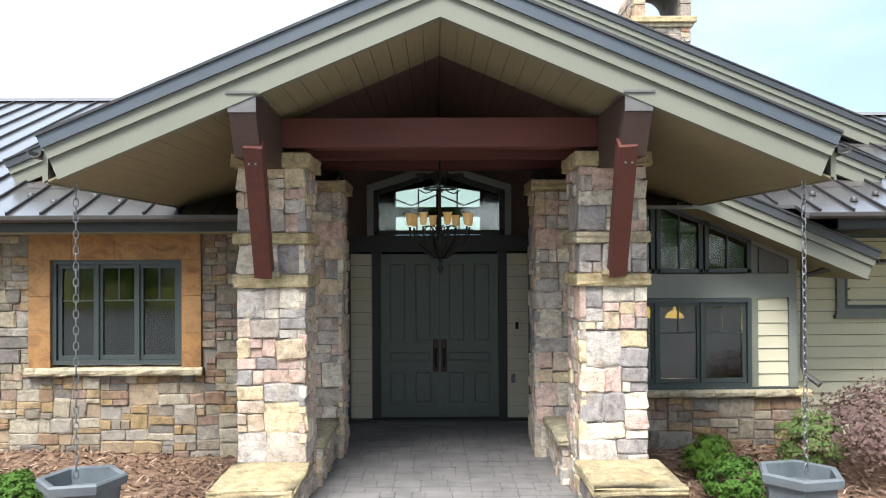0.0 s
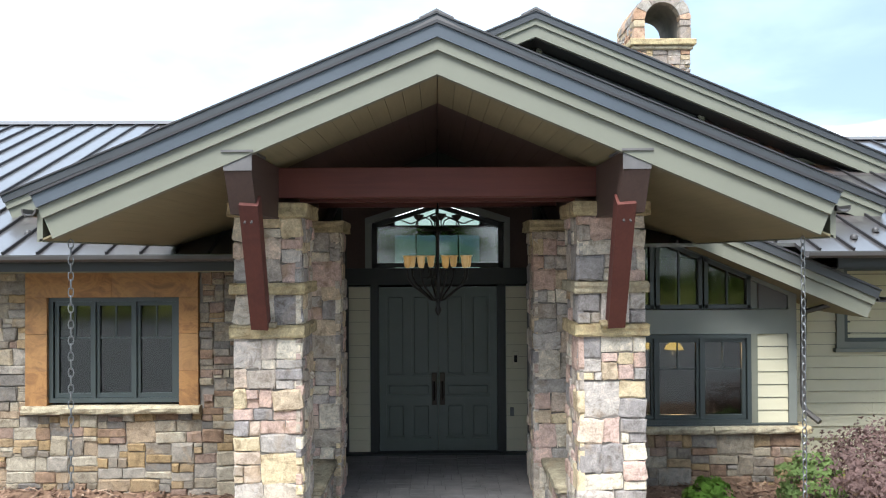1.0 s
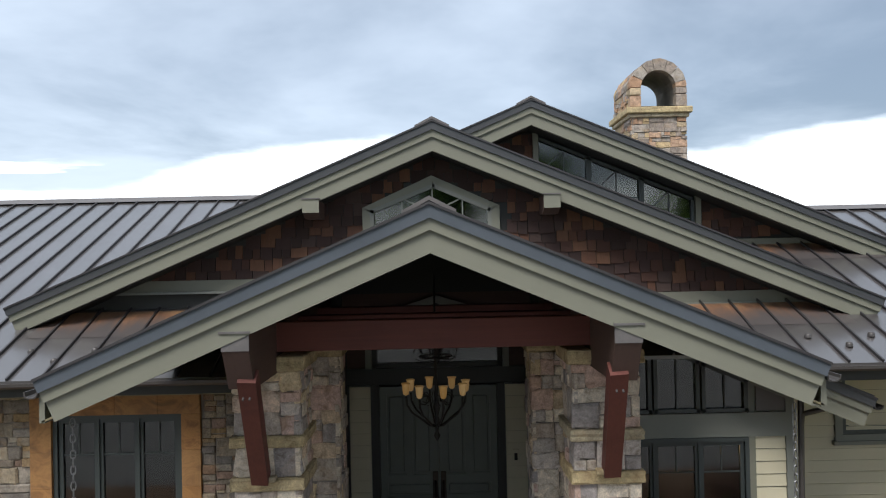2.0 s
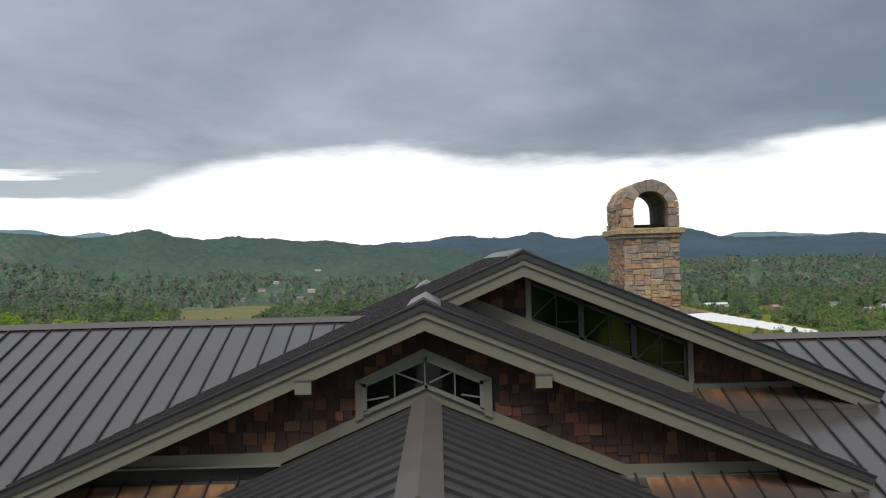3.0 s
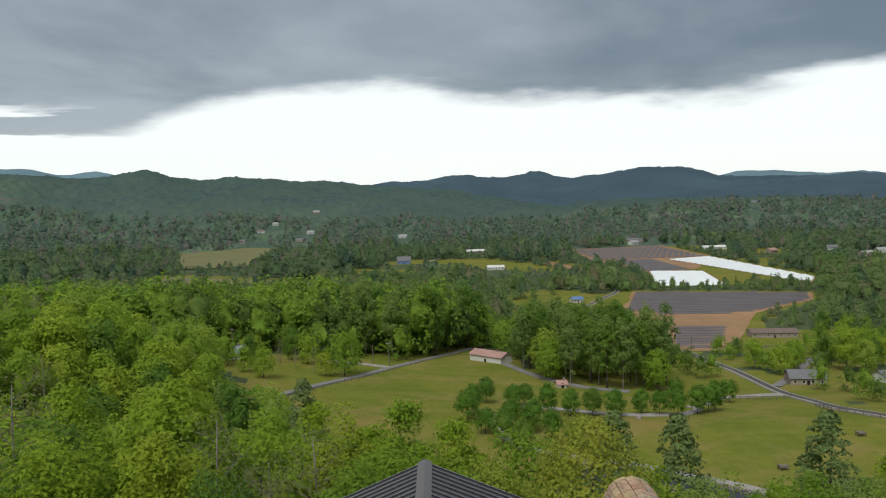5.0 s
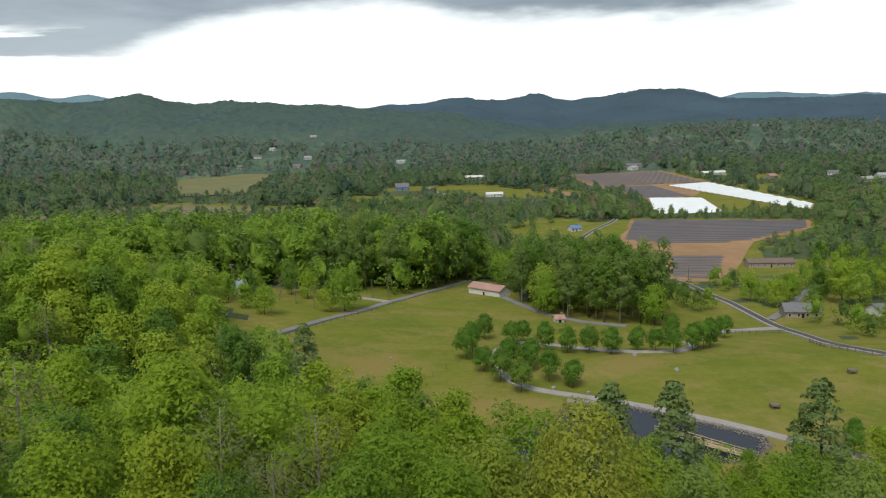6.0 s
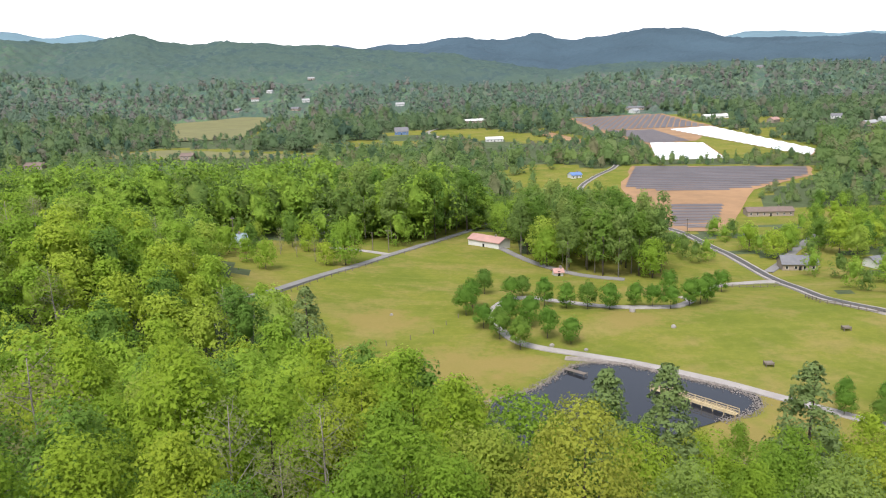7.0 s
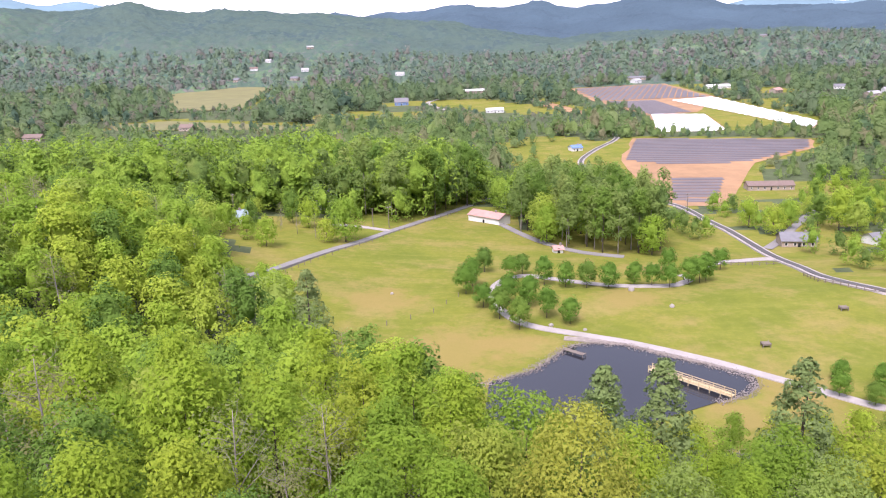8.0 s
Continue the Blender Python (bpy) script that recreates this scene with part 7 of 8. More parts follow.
def fence(pts, gap, label, rails=0):
    ob = thing("fence", None, None, label, "fence", group="meadow fences")
    for a, b in zip(pts, pts[1:]):
        n = max(1, int(math.dist(a, b) / gap))
        for k in range(n):
            x, y = a[0] + (b[0] - a[0]) * k / n, a[1] + (b[1] - a[1]) * k / n
            piece("post", FENCEPOST, ob, Matrix.Translation((x, y, ground(x, y))))
            if rails:
                x2, y2 = a[0] + (b[0] - a[0]) * (k + 1) / n, a[1] + (b[1] - a[1]) * (k + 1) / n
                for h in (0.5, 1.1)[:rails]:
                    part("rail", board(bmesh.new(), (x, y, ground(x, y) + h), (x2, y2, ground(x2, y2) + h), 0.14, 0.06), M_POLE, ob)


fence([(-52, 205), (-42, 238), (-35, 255), (-25, 274), (-16, 295), (-4, 320), (10, 355)], 4.0, "weathered post fence along the lane")
fence([(5, 205), (-2, 192), (-14, 183), (-24, 186)], 6.0, "thin post fence across the meadow")
fence([(84, 246), (100, 250), (118, 252)], 2.5, "split rail fence beside the gravel spur", 2)
fence([(113, 225), (112, 214), (118, 200), (134, 186)], 2.5, "split rail fence below the railway", 2)
for x, y in ((105, 186), (76, 165)):
    z = ground(x, y)
    ob = thing("hay_feeder", None, None, "small grey timber hay feeder in the meadow", "feeder", group="hay feeders")
    for dx in (-0.9, 0.9):
        for dy in (-0.7, 0.7):
            part("leg", boxbm(x + dx - 0.08, x + dx + 0.08, y + dy - 0.08, y + dy + 0.08, z - 0.1, z + 1.2), M_POLE, ob)
    part("tray", boxbm(x - 1.0, x + 1.0, y - 0.8, y + 0.8, z + 0.6, z + 1.0), M_POLE, ob)
for x, y, s in ((55, 208, 0.9), (62, 192, 0.7), (-14, 208, 0.5), (28, 181.5, 0.6), (36, 178, 0.5)):
    bm = bmesh.new()
    r = bmesh.ops.create_icosphere(bm, subdivisions=2, radius=s, matrix=Matrix.Translation((x, y, ground(x, y) + s * 0.3)))
    for v in r["verts"]:
        v.co += Vector((random.uniform(-1, 1), random.uniform(-1, 1), random.uniform(-0.6, 0.6))) * s * 0.18
    thing("boulder", bm, M_GRAVEL, "pale boulder in the meadow grass", "boulder", group="meadow boulders")

# ---------------------------------------------------------------- forecourt and planting by the house
bm = bmesh.new()
verts2, faces2 = grid_sheet([-9 + i * 0.18 for i in range(101)], [3.0 + j * 0.18 for j in range(36)], lambda x, y: -0.20 + 0.05 * noise.noise((x * 1.3, y * 1.3, 0)) + 0.03 * noise.noise((x * 6, y * 6, 3)) + (0.10 * ramp(-2.5, -6, x) if x < 0 else 0))
me = bpy.data.meshes.new("mulch_bed")
me.from_pydata(verts2, [], faces2)
me.materials.append(M_MULCH)
me.shade_smooth()
tagged(new("mulch_bed", me), "red-brown bark mulch bed along the house", "mulch", kind="structure")
rng = random.Random(3)
v, fcs = [], []
for i in range(14000):
    x, y = rng.uniform(-7, 7), rng.uniform(4.4, 8.9)
    if abs(x) < 2.2:
        continue
    z = -0.19 + 0.05 * noise.noise((x * 1.3, y * 1.3, 0)) + (0.10 * ramp(-2.5, -6, x) if x < 0 else 0) + rng.uniform(0, 0.04)
    a, l, w = rng.uniform(0, 6.28), rng.uniform(0.02, 0.07), rng.uniform(0.006, 0.015)
    t = rng.uniform(-0.5, 0.5)
    dx, dy, dz = math.cos(a) * l, math.sin(a) * l, t * l
    sx, sy = -math.sin(a) * w, math.cos(a) * w
    k = len(v)
    v += [(x - dx - sx, y - dy - sy, z - dz), (x + dx - sx, y + dy - sy, z + dz), (x + dx + sx, y + dy + sy, z + dz + 0.006), (x - dx + sx, y - dy + sy, z - dz + 0.006)]
    fcs.append((k, k + 1, k + 2, k + 3))
me = bpy.data.meshes.new("mulch_chips")
me.from_pydata(v, [], fcs)
km = Mat("mulch_chip", 0.95)
km.colour(km.ramp(km.island(), [(0, (0.08, 0.045, 0.032)), (0.5, (0.17, 0.100, 0.066)), (0.9, (0.27, 0.175, 0.115)), (1, (0.38, 0.29, 0.21))]))
me.materials.append(km.m)
tagged(new("mulch_chips", me), "scattered red-brown bark chips", "mulch", kind="stuff")
thing("forecourt", prismbm([(-60, -0.34), (60, -0.34), (60, -0.24), (-60, -0.24)], -22, 3.0), M_ROAD, "pale concrete forecourt before the house", "pavement", "structure")

# ---------------------------------------------------------------- trees
def leaves_at(rs, centres, normals, size, spread=0.9):
    """Small pointed leaves at the centres, turned about their normals with some scatter. Gives corners and the bearing of each corner."""
    n = len(centres)
    nm = normals / (np.linalg.norm(normals, axis=1)[:, None] + 1e-9)
    nr = nm + rs.normal(0, spread, (n, 3))
    nr /= np.linalg.norm(nr, axis=1)[:, None] + 1e-9
    nr[(nr * nm).sum(1) < 0] *= -1
    a = np.cross(nr, rs.normal(0, 1, (n, 3)))
    a /= np.linalg.norm(a, axis=1)[:, None] + 1e-9
    b = np.cross(nr, a)
    s = (size * rs.uniform(0.6, 1.35, n))[:, None]
    p0, p1, p2 = centres - a * s, centres + a * s * 0.65 - b * s * 0.6, centres + a * s * 0.35 + b * s * 0.75
    soft = nm * 0.75 + nr * 0.25
    soft /= np.linalg.norm(soft, axis=1)[:, None] + 1e-9
    return np.stack([p0, p1, p2], 1).reshape(-1, 3), np.repeat(soft, 3, 0)


def tri_mesh(name, verts, faces, normals, material):
    me = bpy.data.meshes.new(name)
    me.vertices.add(len(verts))
    me.vertices.foreach_set("co", np.asarray(verts, np.float32).ravel())
    me.loops.add(faces.size)
    me.loops.foreach_set("vertex_index", np.asarray(faces, np.int32).ravel())
    me.polygons.add(len(faces))
    me.polygons.foreach_set("loop_start", np.arange(0, faces.size, 3, dtype=np.int32))
    me.update(calc_edges=True)
    me.materials.append(material)
    me.shade_smooth()
    if normals is not None:
        me.normals_split_custom_set_from_vertices(normals)
    return me


def leaf_mesh(name, leaves, material):
    verts, normals = leaves
    return tri_mesh(name, verts, np.arange(len(verts)).reshape(-1, 3), normals, material)


def lobed_body(seed, h, w, base, cuts, lobes, depth=0.34):
    """The solid inside of a crown: a body swollen into many lobes, open below. Gives corners and faces."""
    rs = np.random.RandomState(seed)
    bm = bmesh.new()
    bmesh.ops.create_icosphere(bm, subdivisions=cuts, radius=1.0)
    bmesh.ops.delete(bm, geom=[v for v in bm.verts if v.co.z < -0.55], context="VERTS")
    bm.verts.index_update()
    d = np.array([v.co[:] for v in bm.verts])
    f = np.array([[v.index for v in q.verts] for q in bm.faces])
    bm.free()
    ls = rs.normal(0, 1, (lobes, 3))
    ls[:, 2] = np.abs(ls[:, 2]) * 0.9 - 0.2
    ls /= np.linalg.norm(ls, axis=1)[:, None]
    near = np.arccos(np.clip(d @ ls.T, -1, 1)).min(1)
    r = 1.0 - depth + depth * np.sqrt(np.clip(1 - (near / 0.75) ** 2, 0, 1)) + rs.uniform(-0.05, 0.05, len(d))
    v = d * r[:, None] * np.array([w / 2, w / 2, (h - base) / 2])
    v[:, 0] *= rs.uniform(0.85, 1.15)
    v[:, 2] += base + (h - base) / 2
    return v, f


def clump_crown(seed, h, w, base, clumps, leaves, size, shape="round", spread=0.42, flat=0.0):
    """Points of a crown: clumps of leaves set over an uneven, lobed body, from base to h, w across."""
    rs = np.random.RandomState(seed)
    cen, nor = [], []
    lobes = rs.normal(0, 1, (5, 3))
    for k in range(clumps):
        d = rs.normal(0, 1, 3)
        d /= np.linalg.norm(d)
        if d[2] < -0.8:
            d[2] *= -0.6
        t = (d[2] + 1) / 2
        if shape == "round":
            r = w / 2 * (0.72 + 0.28 * math.sin(math.pi * min(1, t * 1.05)))
        elif shape == "cone":
            t = rs.uniform(0, 1) ** 1.15
            r = w / 2 * math.sqrt(max(0.02, 1.0 - t ** 1.7)) * (0.8 + 0.2 * min(1, t * 5))
        elif shape == "pine":
            t = rs.uniform(0, 1) ** 1.35
            r = w / 2 * ((1 - t) ** 0.85 * rs.uniform(0.6, 1.05) + 0.04) * (0.7 + 0.3 * min(1, t * 6))
        elif shape == "tall":
            r = w / 2 * (0.60 + 0.40 * math.sin(math.pi * t))
        bumpy = 1 + 0.16 * sum(max(0, float(np.dot(d, l / np.linalg.norm(l)))) ** 4 for l in lobes) - 0.10
        depth = rs.uniform(0.55, 1.0) ** 0.5
        if shape in ("cone", "pine"):
            a = rs.uniform(0, 2 * math.pi)
            q = np.array([math.cos(a) * r * depth, math.sin(a) * r * depth, base + (h - base) * t])
            out = np.array([math.cos(a), math.sin(a), 0.55])
        else:
            q = np.array([d[0] * r * bumpy * depth, d[1] * r * bumpy * depth, base + (h - base) * (0.5 + 0.5 * d[2] * depth * min(1.1, bumpy))])
            out = d + np.array([0, 0, 0.45])
        cr = w * rs.uniform(0.11, 0.19) * (0.75 - 0.45 * t if shape == "pine" else 1.0)
        pts = rs.normal(0, 1, (leaves, 3))
        pts /= np.linalg.norm(pts, axis=1)[:, None]
        low = pts[:, 2] < -0.5
        pts[low, 2] *= -1
        rad = rs.uniform(0.72, 1.08, leaves)[:, None]
        cen.append(q + pts * rad * cr * np.array([1.0, 1.0, 0.85]))
        nor.append((pts * 1.0 + out * 0.75) * (1 - flat) + np.array([0, 0, 1.0]) * flat)
    cen = np.concatenate(cen)
    cen[:, 2] = base * 0.6 + (cen[:, 2] - cen[:, 2].min()) * (h - base * 0.6) / np.ptp(cen[:, 2])
    return leaves_at(rs, cen, np.concatenate(nor), size, spread)


def full_crown(seed, h, w, base, clumps, leaves, size, shape="round", spread=0.35, core=0.66):
    """A dense crown: a lobed body with loose leaves over it. Gives corners, faces and bearings."""
    v, f = lobed_body(seed, base + (h - base) * 0.90, w * core, base + (h - base) * 0.06, 1, 9)
    n = v - np.array([0, 0, base + (h - base) * 0.4])
    n /= np.linalg.norm(n, axis=1)[:, None]
    lv, ln = clump_crown(seed, h, w, base, clumps, leaves, size, shape, spread)
    return np.concatenate([v, lv]), np.concatenate([f, np.arange(len(lv)).reshape(-1, 3) + len(v)]), np.concatenate([n, ln])


def crown_cloud(seed, clumps, leaves, size, h, w):
    return full_crown(seed, h, w, h * 0.12, clumps, leaves, size, "round", 0.35, 0.52)


def trunk_bm(seed, h, r, limbs, start, reach, lean=0.02, twigs=0):
    rng = random.Random(seed)
    bm = bmesh.new()
    pts = [(0, 0, -1.0)]
    x = y = 0.0
    n = 6
    for i in range(1, n + 1):
        x += rng.gauss(0, lean * h / n)
        y += rng.gauss(0, lean * h / n)
        pts.append((x, y, h * i / n))
    tube(bm, pts, [r * 1.25] + [r * (1 - 0.88 * i / n) for i in range(1, n + 1)], 7)
    for i in range(limbs):
        t = start + (0.95 - start) * (i + rng.random()) / limbs
        k = min(n - 1, int(t * n))
        f = t * n - k
        p = Vector(pts[k]).lerp(Vector(pts[k + 1]), f) if k + 1 < len(pts) else Vector(pts[-1])
        a = rng.uniform(0, 2 * math.pi)
        L = reach * (1.1 - 0.7 * t) * rng.uniform(0.6, 1.1)
        d = Vector((math.cos(a), math.sin(a), rng.uniform(0.35, 0.9)))
        q = p + d * L * 0.5
        e = q + Vector((math.cos(a + 0.3), math.sin(a + 0.3), rng.uniform(0.3, 1.0))) * L * 0.5
        rr = r * (1 - 0.8 * t) * 0.5
        tube(bm, [p, q, e], [rr, rr * 0.6, rr * 0.2], 5)
        for _ in range(twigs):
            s = q.lerp(e, rng.random())
            tube(bm, [s, s + Vector((rng.gauss(0, 1), rng.gauss(0, 1), rng.uniform(0.2, 1.4))) * L * 0.22], [rr * 0.3, rr * 0.08], 4, False)
    return bm


KINDS = {}


def tree_kind(key, crown_verts, leaf_m, trunk, bark=M_BARK):
    cm = leaf_mesh("crown", crown_verts, leaf_m) if len(crown_verts) == 2 else tri_mesh("crown", *crown_verts, leaf_m)
    tm = mesh_of(trunk, "trunk", bark, True)
    KINDS.setdefault(key, []).append((cm, tm))


for i in range(5):
    tree_kind("broad", clump_crown(i, 17, 9.5, 3.5, 92, 82, 0.205), M_LEAF, trunk_bm(i, 13, 0.26, 7, 0.35, 4.0))
for i in range(3):
    tree_kind("tall", clump_crown(20 + i, 20, 7.5, 4.0, 84, 82, 0.20, "tall"), M_LEAF, trunk_bm(20 + i, 16, 0.24, 7, 0.35, 3.0))
for i in range(2):
    tree_kind("dark", clump_crown(30 + i, 18, 9.0, 4.0, 90, 80, 0.205), M_LEAFDARK, trunk_bm(30 + i, 14, 0.27, 7, 0.35, 4.0))
for i in range(3):
    tree_kind("sparse", clump_crown(40 + i, 17, 8.0, 5.0, 46, 34, 0.14, "tall"), M_LEAFOLIVE, trunk_bm(40 + i, 16.5, 0.20, 16, 0.3, 4.2, 0.03, 6), M_PALEBARK)
tree_kind("yellow", clump_crown(50, 17, 10.5, 2.0, 230, 62, 0.16, "cone"), M_LEAFYELLOW, trunk_bm(50, 14, 0.26, 6, 0.35, 3.0))
for i in range(3):
    tree_kind("conifer", clump_crown(60 + i, 18, 9.0, 0.8, 330, 26, 0.18, "pine", 0.5), M_NEEDLE, trunk_bm(60 + i, 17.5, 0.24, 3, 0.3, 1.5))
for i in range(4):
    tree_kind("mid", full_crown(70 + i, 17, 11.0, 2.0, 66, 36, 0.39, "round", 0.35, 0.48), M_LEAFMID, trunk_bm(70 + i, 13, 0.26, 3, 0.4, 3.5))
for i in range(2):
    tree_kind("middark", full_crown(80 + i, 20, 9.5, 3.0, 66, 36, 0.39, "tall", 0.35, 0.48), M_LEAFDARK, trunk_bm(80 + i, 15, 0.26, 3, 0.4, 3.5))
for i in range(4):
    tree_kind("grove", full_crown(90 + i, 25, 8.6, (11, 9, 8, 6)[i], 62, 36, 0.40, "tall", 0.40, 0.34), (M_LEAFDARK, M_LEAFGROVE, M_LEAFGROVE, M_LEAFGROVE)[i], trunk_bm(90 + i, 22, 0.24, 3, 0.5, 2.0), M_PALEBARK if i in (1, 2) else M_BARK)
for i in range(3):
    tree_kind("round", full_crown(100 + i, 7.6, 5.0, 2.2, 70, 42, 0.19, "round", 0.30, 0.86), M_LEAFDARK if i == 1 else M_LEAFLAWN, trunk_bm(100 + i, 4.5, 0.12, 4, 0.5, 1.2))
TREE_WORDS = {
    "broad": ("broadleaf_tree", "broad tree in fresh spring-green leaf on the hillside", "hillside broadleaf trees"),
    "tall": ("tall_broadleaf_tree", "tall slender tree in bright green leaf on the hillside", "hillside tall trees"),
    "dark": ("dark_broadleaf_tree", "dense tree with deep green leaves on the hillside", "hillside dark trees"),
    "sparse": ("sparse_tree", "thin half-bare tree with pale branches and olive buds", "sparse trees"),
    "yellow": ("yellow_green_tree", "cone-shaped tree with dense yellow-green leaves", ""),
    "conifer": ("pine_tree", "grey-green pine with tiered open boughs", "pines"),
    "mid": ("valley_tree", "green broadleaf tree in the valley", "valley trees"),
    "middark": ("dark_valley_tree", "deep green tree in the valley", "dark valley trees"),
    "grove": ("grove_tree", "tall straight-trunked tree of the meadow grove", "grove trees"),
    "round": ("lawn_tree", "small round-crowned tree beside the gravel drive", "drive trees"),
}


def plant(key, x, y, scale, turn, which, zscale=1.0, z=None):
    cm, tm = KINDS[key][which % len(KINDS[key])]
    name, label, group = TREE_WORDS[key]
    ob = thing(name, None, None, label, "tree", group=group)
    ob.matrix_basis = Matrix.Translation((x, y, (ground(x, y) if z is None else z) - 0.2)) @ Matrix.Rotation(turn, 4, "Z") @ Matrix.Diagonal((scale, scale, scale * zscale, 1))
    for nm, me in (("trunk", tm), ("crown", cm)):
        c = new(nm, me)
        c.parent = ob
    return ob


rng = random.Random(2024)
# named trees first: the yellow cone, the pines and the big crowns round the pond view
NAMED = [("yellow", 10.9, 51.5, 0.8), ("conifer", 15.9, 66.0, -3.1), ("conifer", 23.6, 72.0, -5.4), ("conifer", 37.4, 70.0, -4.9), ("tall", 1.2, 66, -3.2), ("broad", 8.1, 64, -4.2), ("broad", 4.2, 58, -4.2), ("broad", 17.2, 59, -6.0), ("tall", 24.5, 61, -7.4), ("broad", 28.0, 57, -6.2), ("broad", 32.4, 62, -8.0), ("tall", 38.8, 62, -6.3), ("broad", 36.6, 54, -4.2), ("broad", 18.5, 49.5, -3.2), ("tall", 23.6, 50, -3.8), ("broad", 29.7, 49.5, -3.6),
         ("broad", -21.6, 58, 2.9), ("tall", -35.1, 70, 0.4), ("sparse", -34.9, 60, 2.9), ("broad", -24.4, 46, 2.2), ("broad", -29.3, 43, 3.0), ("tall", -8.4, 75, -4.1), ("tall", -3.0, 75, -3.6), ("sparse", -10.7, 46, 0.4), ("broad", -5.2, 46, 0.0), ("broad", -3.0, 54, -2.0), ("sparse", -15.4, 51, 1.9), ("sparse", -9.5, 57, -1.3), ("broad", -15.5, 63, -1.0), ("broad", 0.8, 48.5, -1.5),
         ("conifer", -27.5, 150, -18.6), ("middark", -67, 247, -39.5), ("mid", -34.5, 272, -28.0), ("sparse", -46, 275, -36.0), ("sparse", -54, 282, -36.0), ("sparse", -61, 286, -38.0), ("mid", 136, 325, -46.0), ("mid", 169, 312, -40.0), ("middark", 184, 318, -46.0)]
SPOTS = []
HEIGHT = {"yellow": 17, "conifer": 18, "broad": 17, "tall": 20, "dark": 18, "sparse": 17, "mid": 17, "middark": 20, "grove": 25, "round": 7}
for key, x, y, top in NAMED:
    z = ground(x, y)
    wide = 1.3 if key == "conifer" else 1.0
    plant(key, x, y, wide * (top - z) / HEIGHT[key], rng.uniform(0, 6.28), rng.randrange(9), 1 / wide)
    SPOTS.append((x, y, 5.0))


def clear_of(x, y, gap):
    return all((x - a) ** 2 + (y - b) ** 2 > (gap * 0.5 + g * 0.5) ** 2 for a, b, g in SPOTS)


# the steep wood below the house
count = 0
tries = 0
while count < 190 and tries < 9000:
    tries += 1
    y = 39 + (rng.random() ** 0.8) * 92
    x = rng.uniform(-1, 1) * (26 + y * 0.66)
    if inside(MEADOW, x, y) or (y > 106 and x > 25 - (y - 106) * 0.5) or not clear_of(x, y, 6.2):
        continue
    if 4 < x < 70 and y > 84:
        continue
    key = rng.choices(("broad", "tall", "dark", "sparse"), (46, 28, 8, 18))[0]
    # to the east and near the pond view the crowns stay lower
    tall = 1.06 if x < -4 else 0.90
    if x > 4 and y > 58:
        tall = 0.66
    if y > 100:
        key = rng.choices(("mid", "middark"), (3, 1))[0]
    s, zs = rng.uniform(0.82, 1.12) * tall, rng.uniform(0.9, 1.12)
    roof_top = rng.uniform(-3.0, 3.5) if x < -4 else rng.uniform(-11.0, -6.5)
    s = min(s, (roof_top - ground(x, y)) / (HEIGHT[key] * zs))
    if s < 0.3:
        continue
    plant(key, x, y, s, rng.uniform(0, 6.28), rng.randrange(9), zs)
    SPOTS.append((x, y, 6.2))
    count += 1
# round trees along the drive
for x, y in ((7.3, 208.0), (11.6, 195.6), (15.3, 187.2), (19.8, 179.8), (27.7, 187.0), (33.0, 182.5), (18.6, 197.2), (24.0, 195.8), (31.1, 216.9), (37.0, 213.7), (43.0, 212.6), (49.2, 211.4), (57.4, 214.3), (62.2, 212.7), (66.9, 210.7), (73.3, 213.7), (77.6, 216.5), (80.6, 219.5), (14.3, 234.1), (22.0, 225.2), (26.1, 230.5), (73.4, 233.9), (92.5, 240.0), (80.1, 139.0), (83.8, 146.0), (85.1, 134.8), (89.7, 140.8), (9.5, 216.5)):
    k = rng.uniform(1.02, 1.25)
    plant("round", x, y, k * (0.75 if y < 160 else 1.0), rng.uniform(0, 6.28), rng.randrange(3), rng.uniform(0.9, 1.15))
    SPOTS.append((x, y, 4.0))


def scatter(key_w, n, area, gap, smin, smax, avoid=(), limit=20000):
    keys, weights = zip(*key_w)
    xs, ys_ = [p[0] for p in area], [p[1] for p in area]
    done = t = 0
    while done < n and t < limit:
        t += 1
        x, y = rng.uniform(min(xs), max(xs)), rng.uniform(min(ys_), max(ys_))
        if not inside(area, x, y) or (abs(x / y - 0.440) < 0.045 and y > 345) or any(inside(a, x, y) for a in avoid) or not clear_of(x, y, gap):
            continue
        plant(rng.choices(keys, weights)[0], x, y, rng.uniform(smin, smax), rng.uniform(0, 6.28), rng.randrange(9), rng.uniform(0.9, 1.1))
        SPOTS.append((x, y, gap))
        done += 1


# the two groves by the barn, and gardens on the east side
scatter([("grove", 1)], 40, [(-34, 322), (-8, 318), (2, 352), (22, 396), (16, 440), (-50, 430), (-60, 345)], 5.0, 1.10, 1.36)
scatter([("grove", 5), ("mid", 1)], 88, [(32, 292), (40, 275), (66, 268), (84, 268), (89, 290), (84, 340), (66, 380), (40, 360)], 4.7, 0.95, 1.2)
scatter([("mid", 3), ("middark", 1)], 34, [(136, 300), (165, 300), (260, 330), (270, 440), (225, 440), (175, 420), (140, 350)], 8, 0.55, 0.9)
scatter([("mid", 3), ("middark", 1)], 26, [(150, 250), (240, 240), (300, 330), (250, 350), (180, 275)], 8, 0.5, 0.85)
scatter([("mid", 3), ("middark", 1), ("sparse", 1)], 20, [(-92, 250), (-66, 236), (-44, 262), (-26, 300), (-40, 320), (-90, 330)], 7.5, 0.4, 0.75)


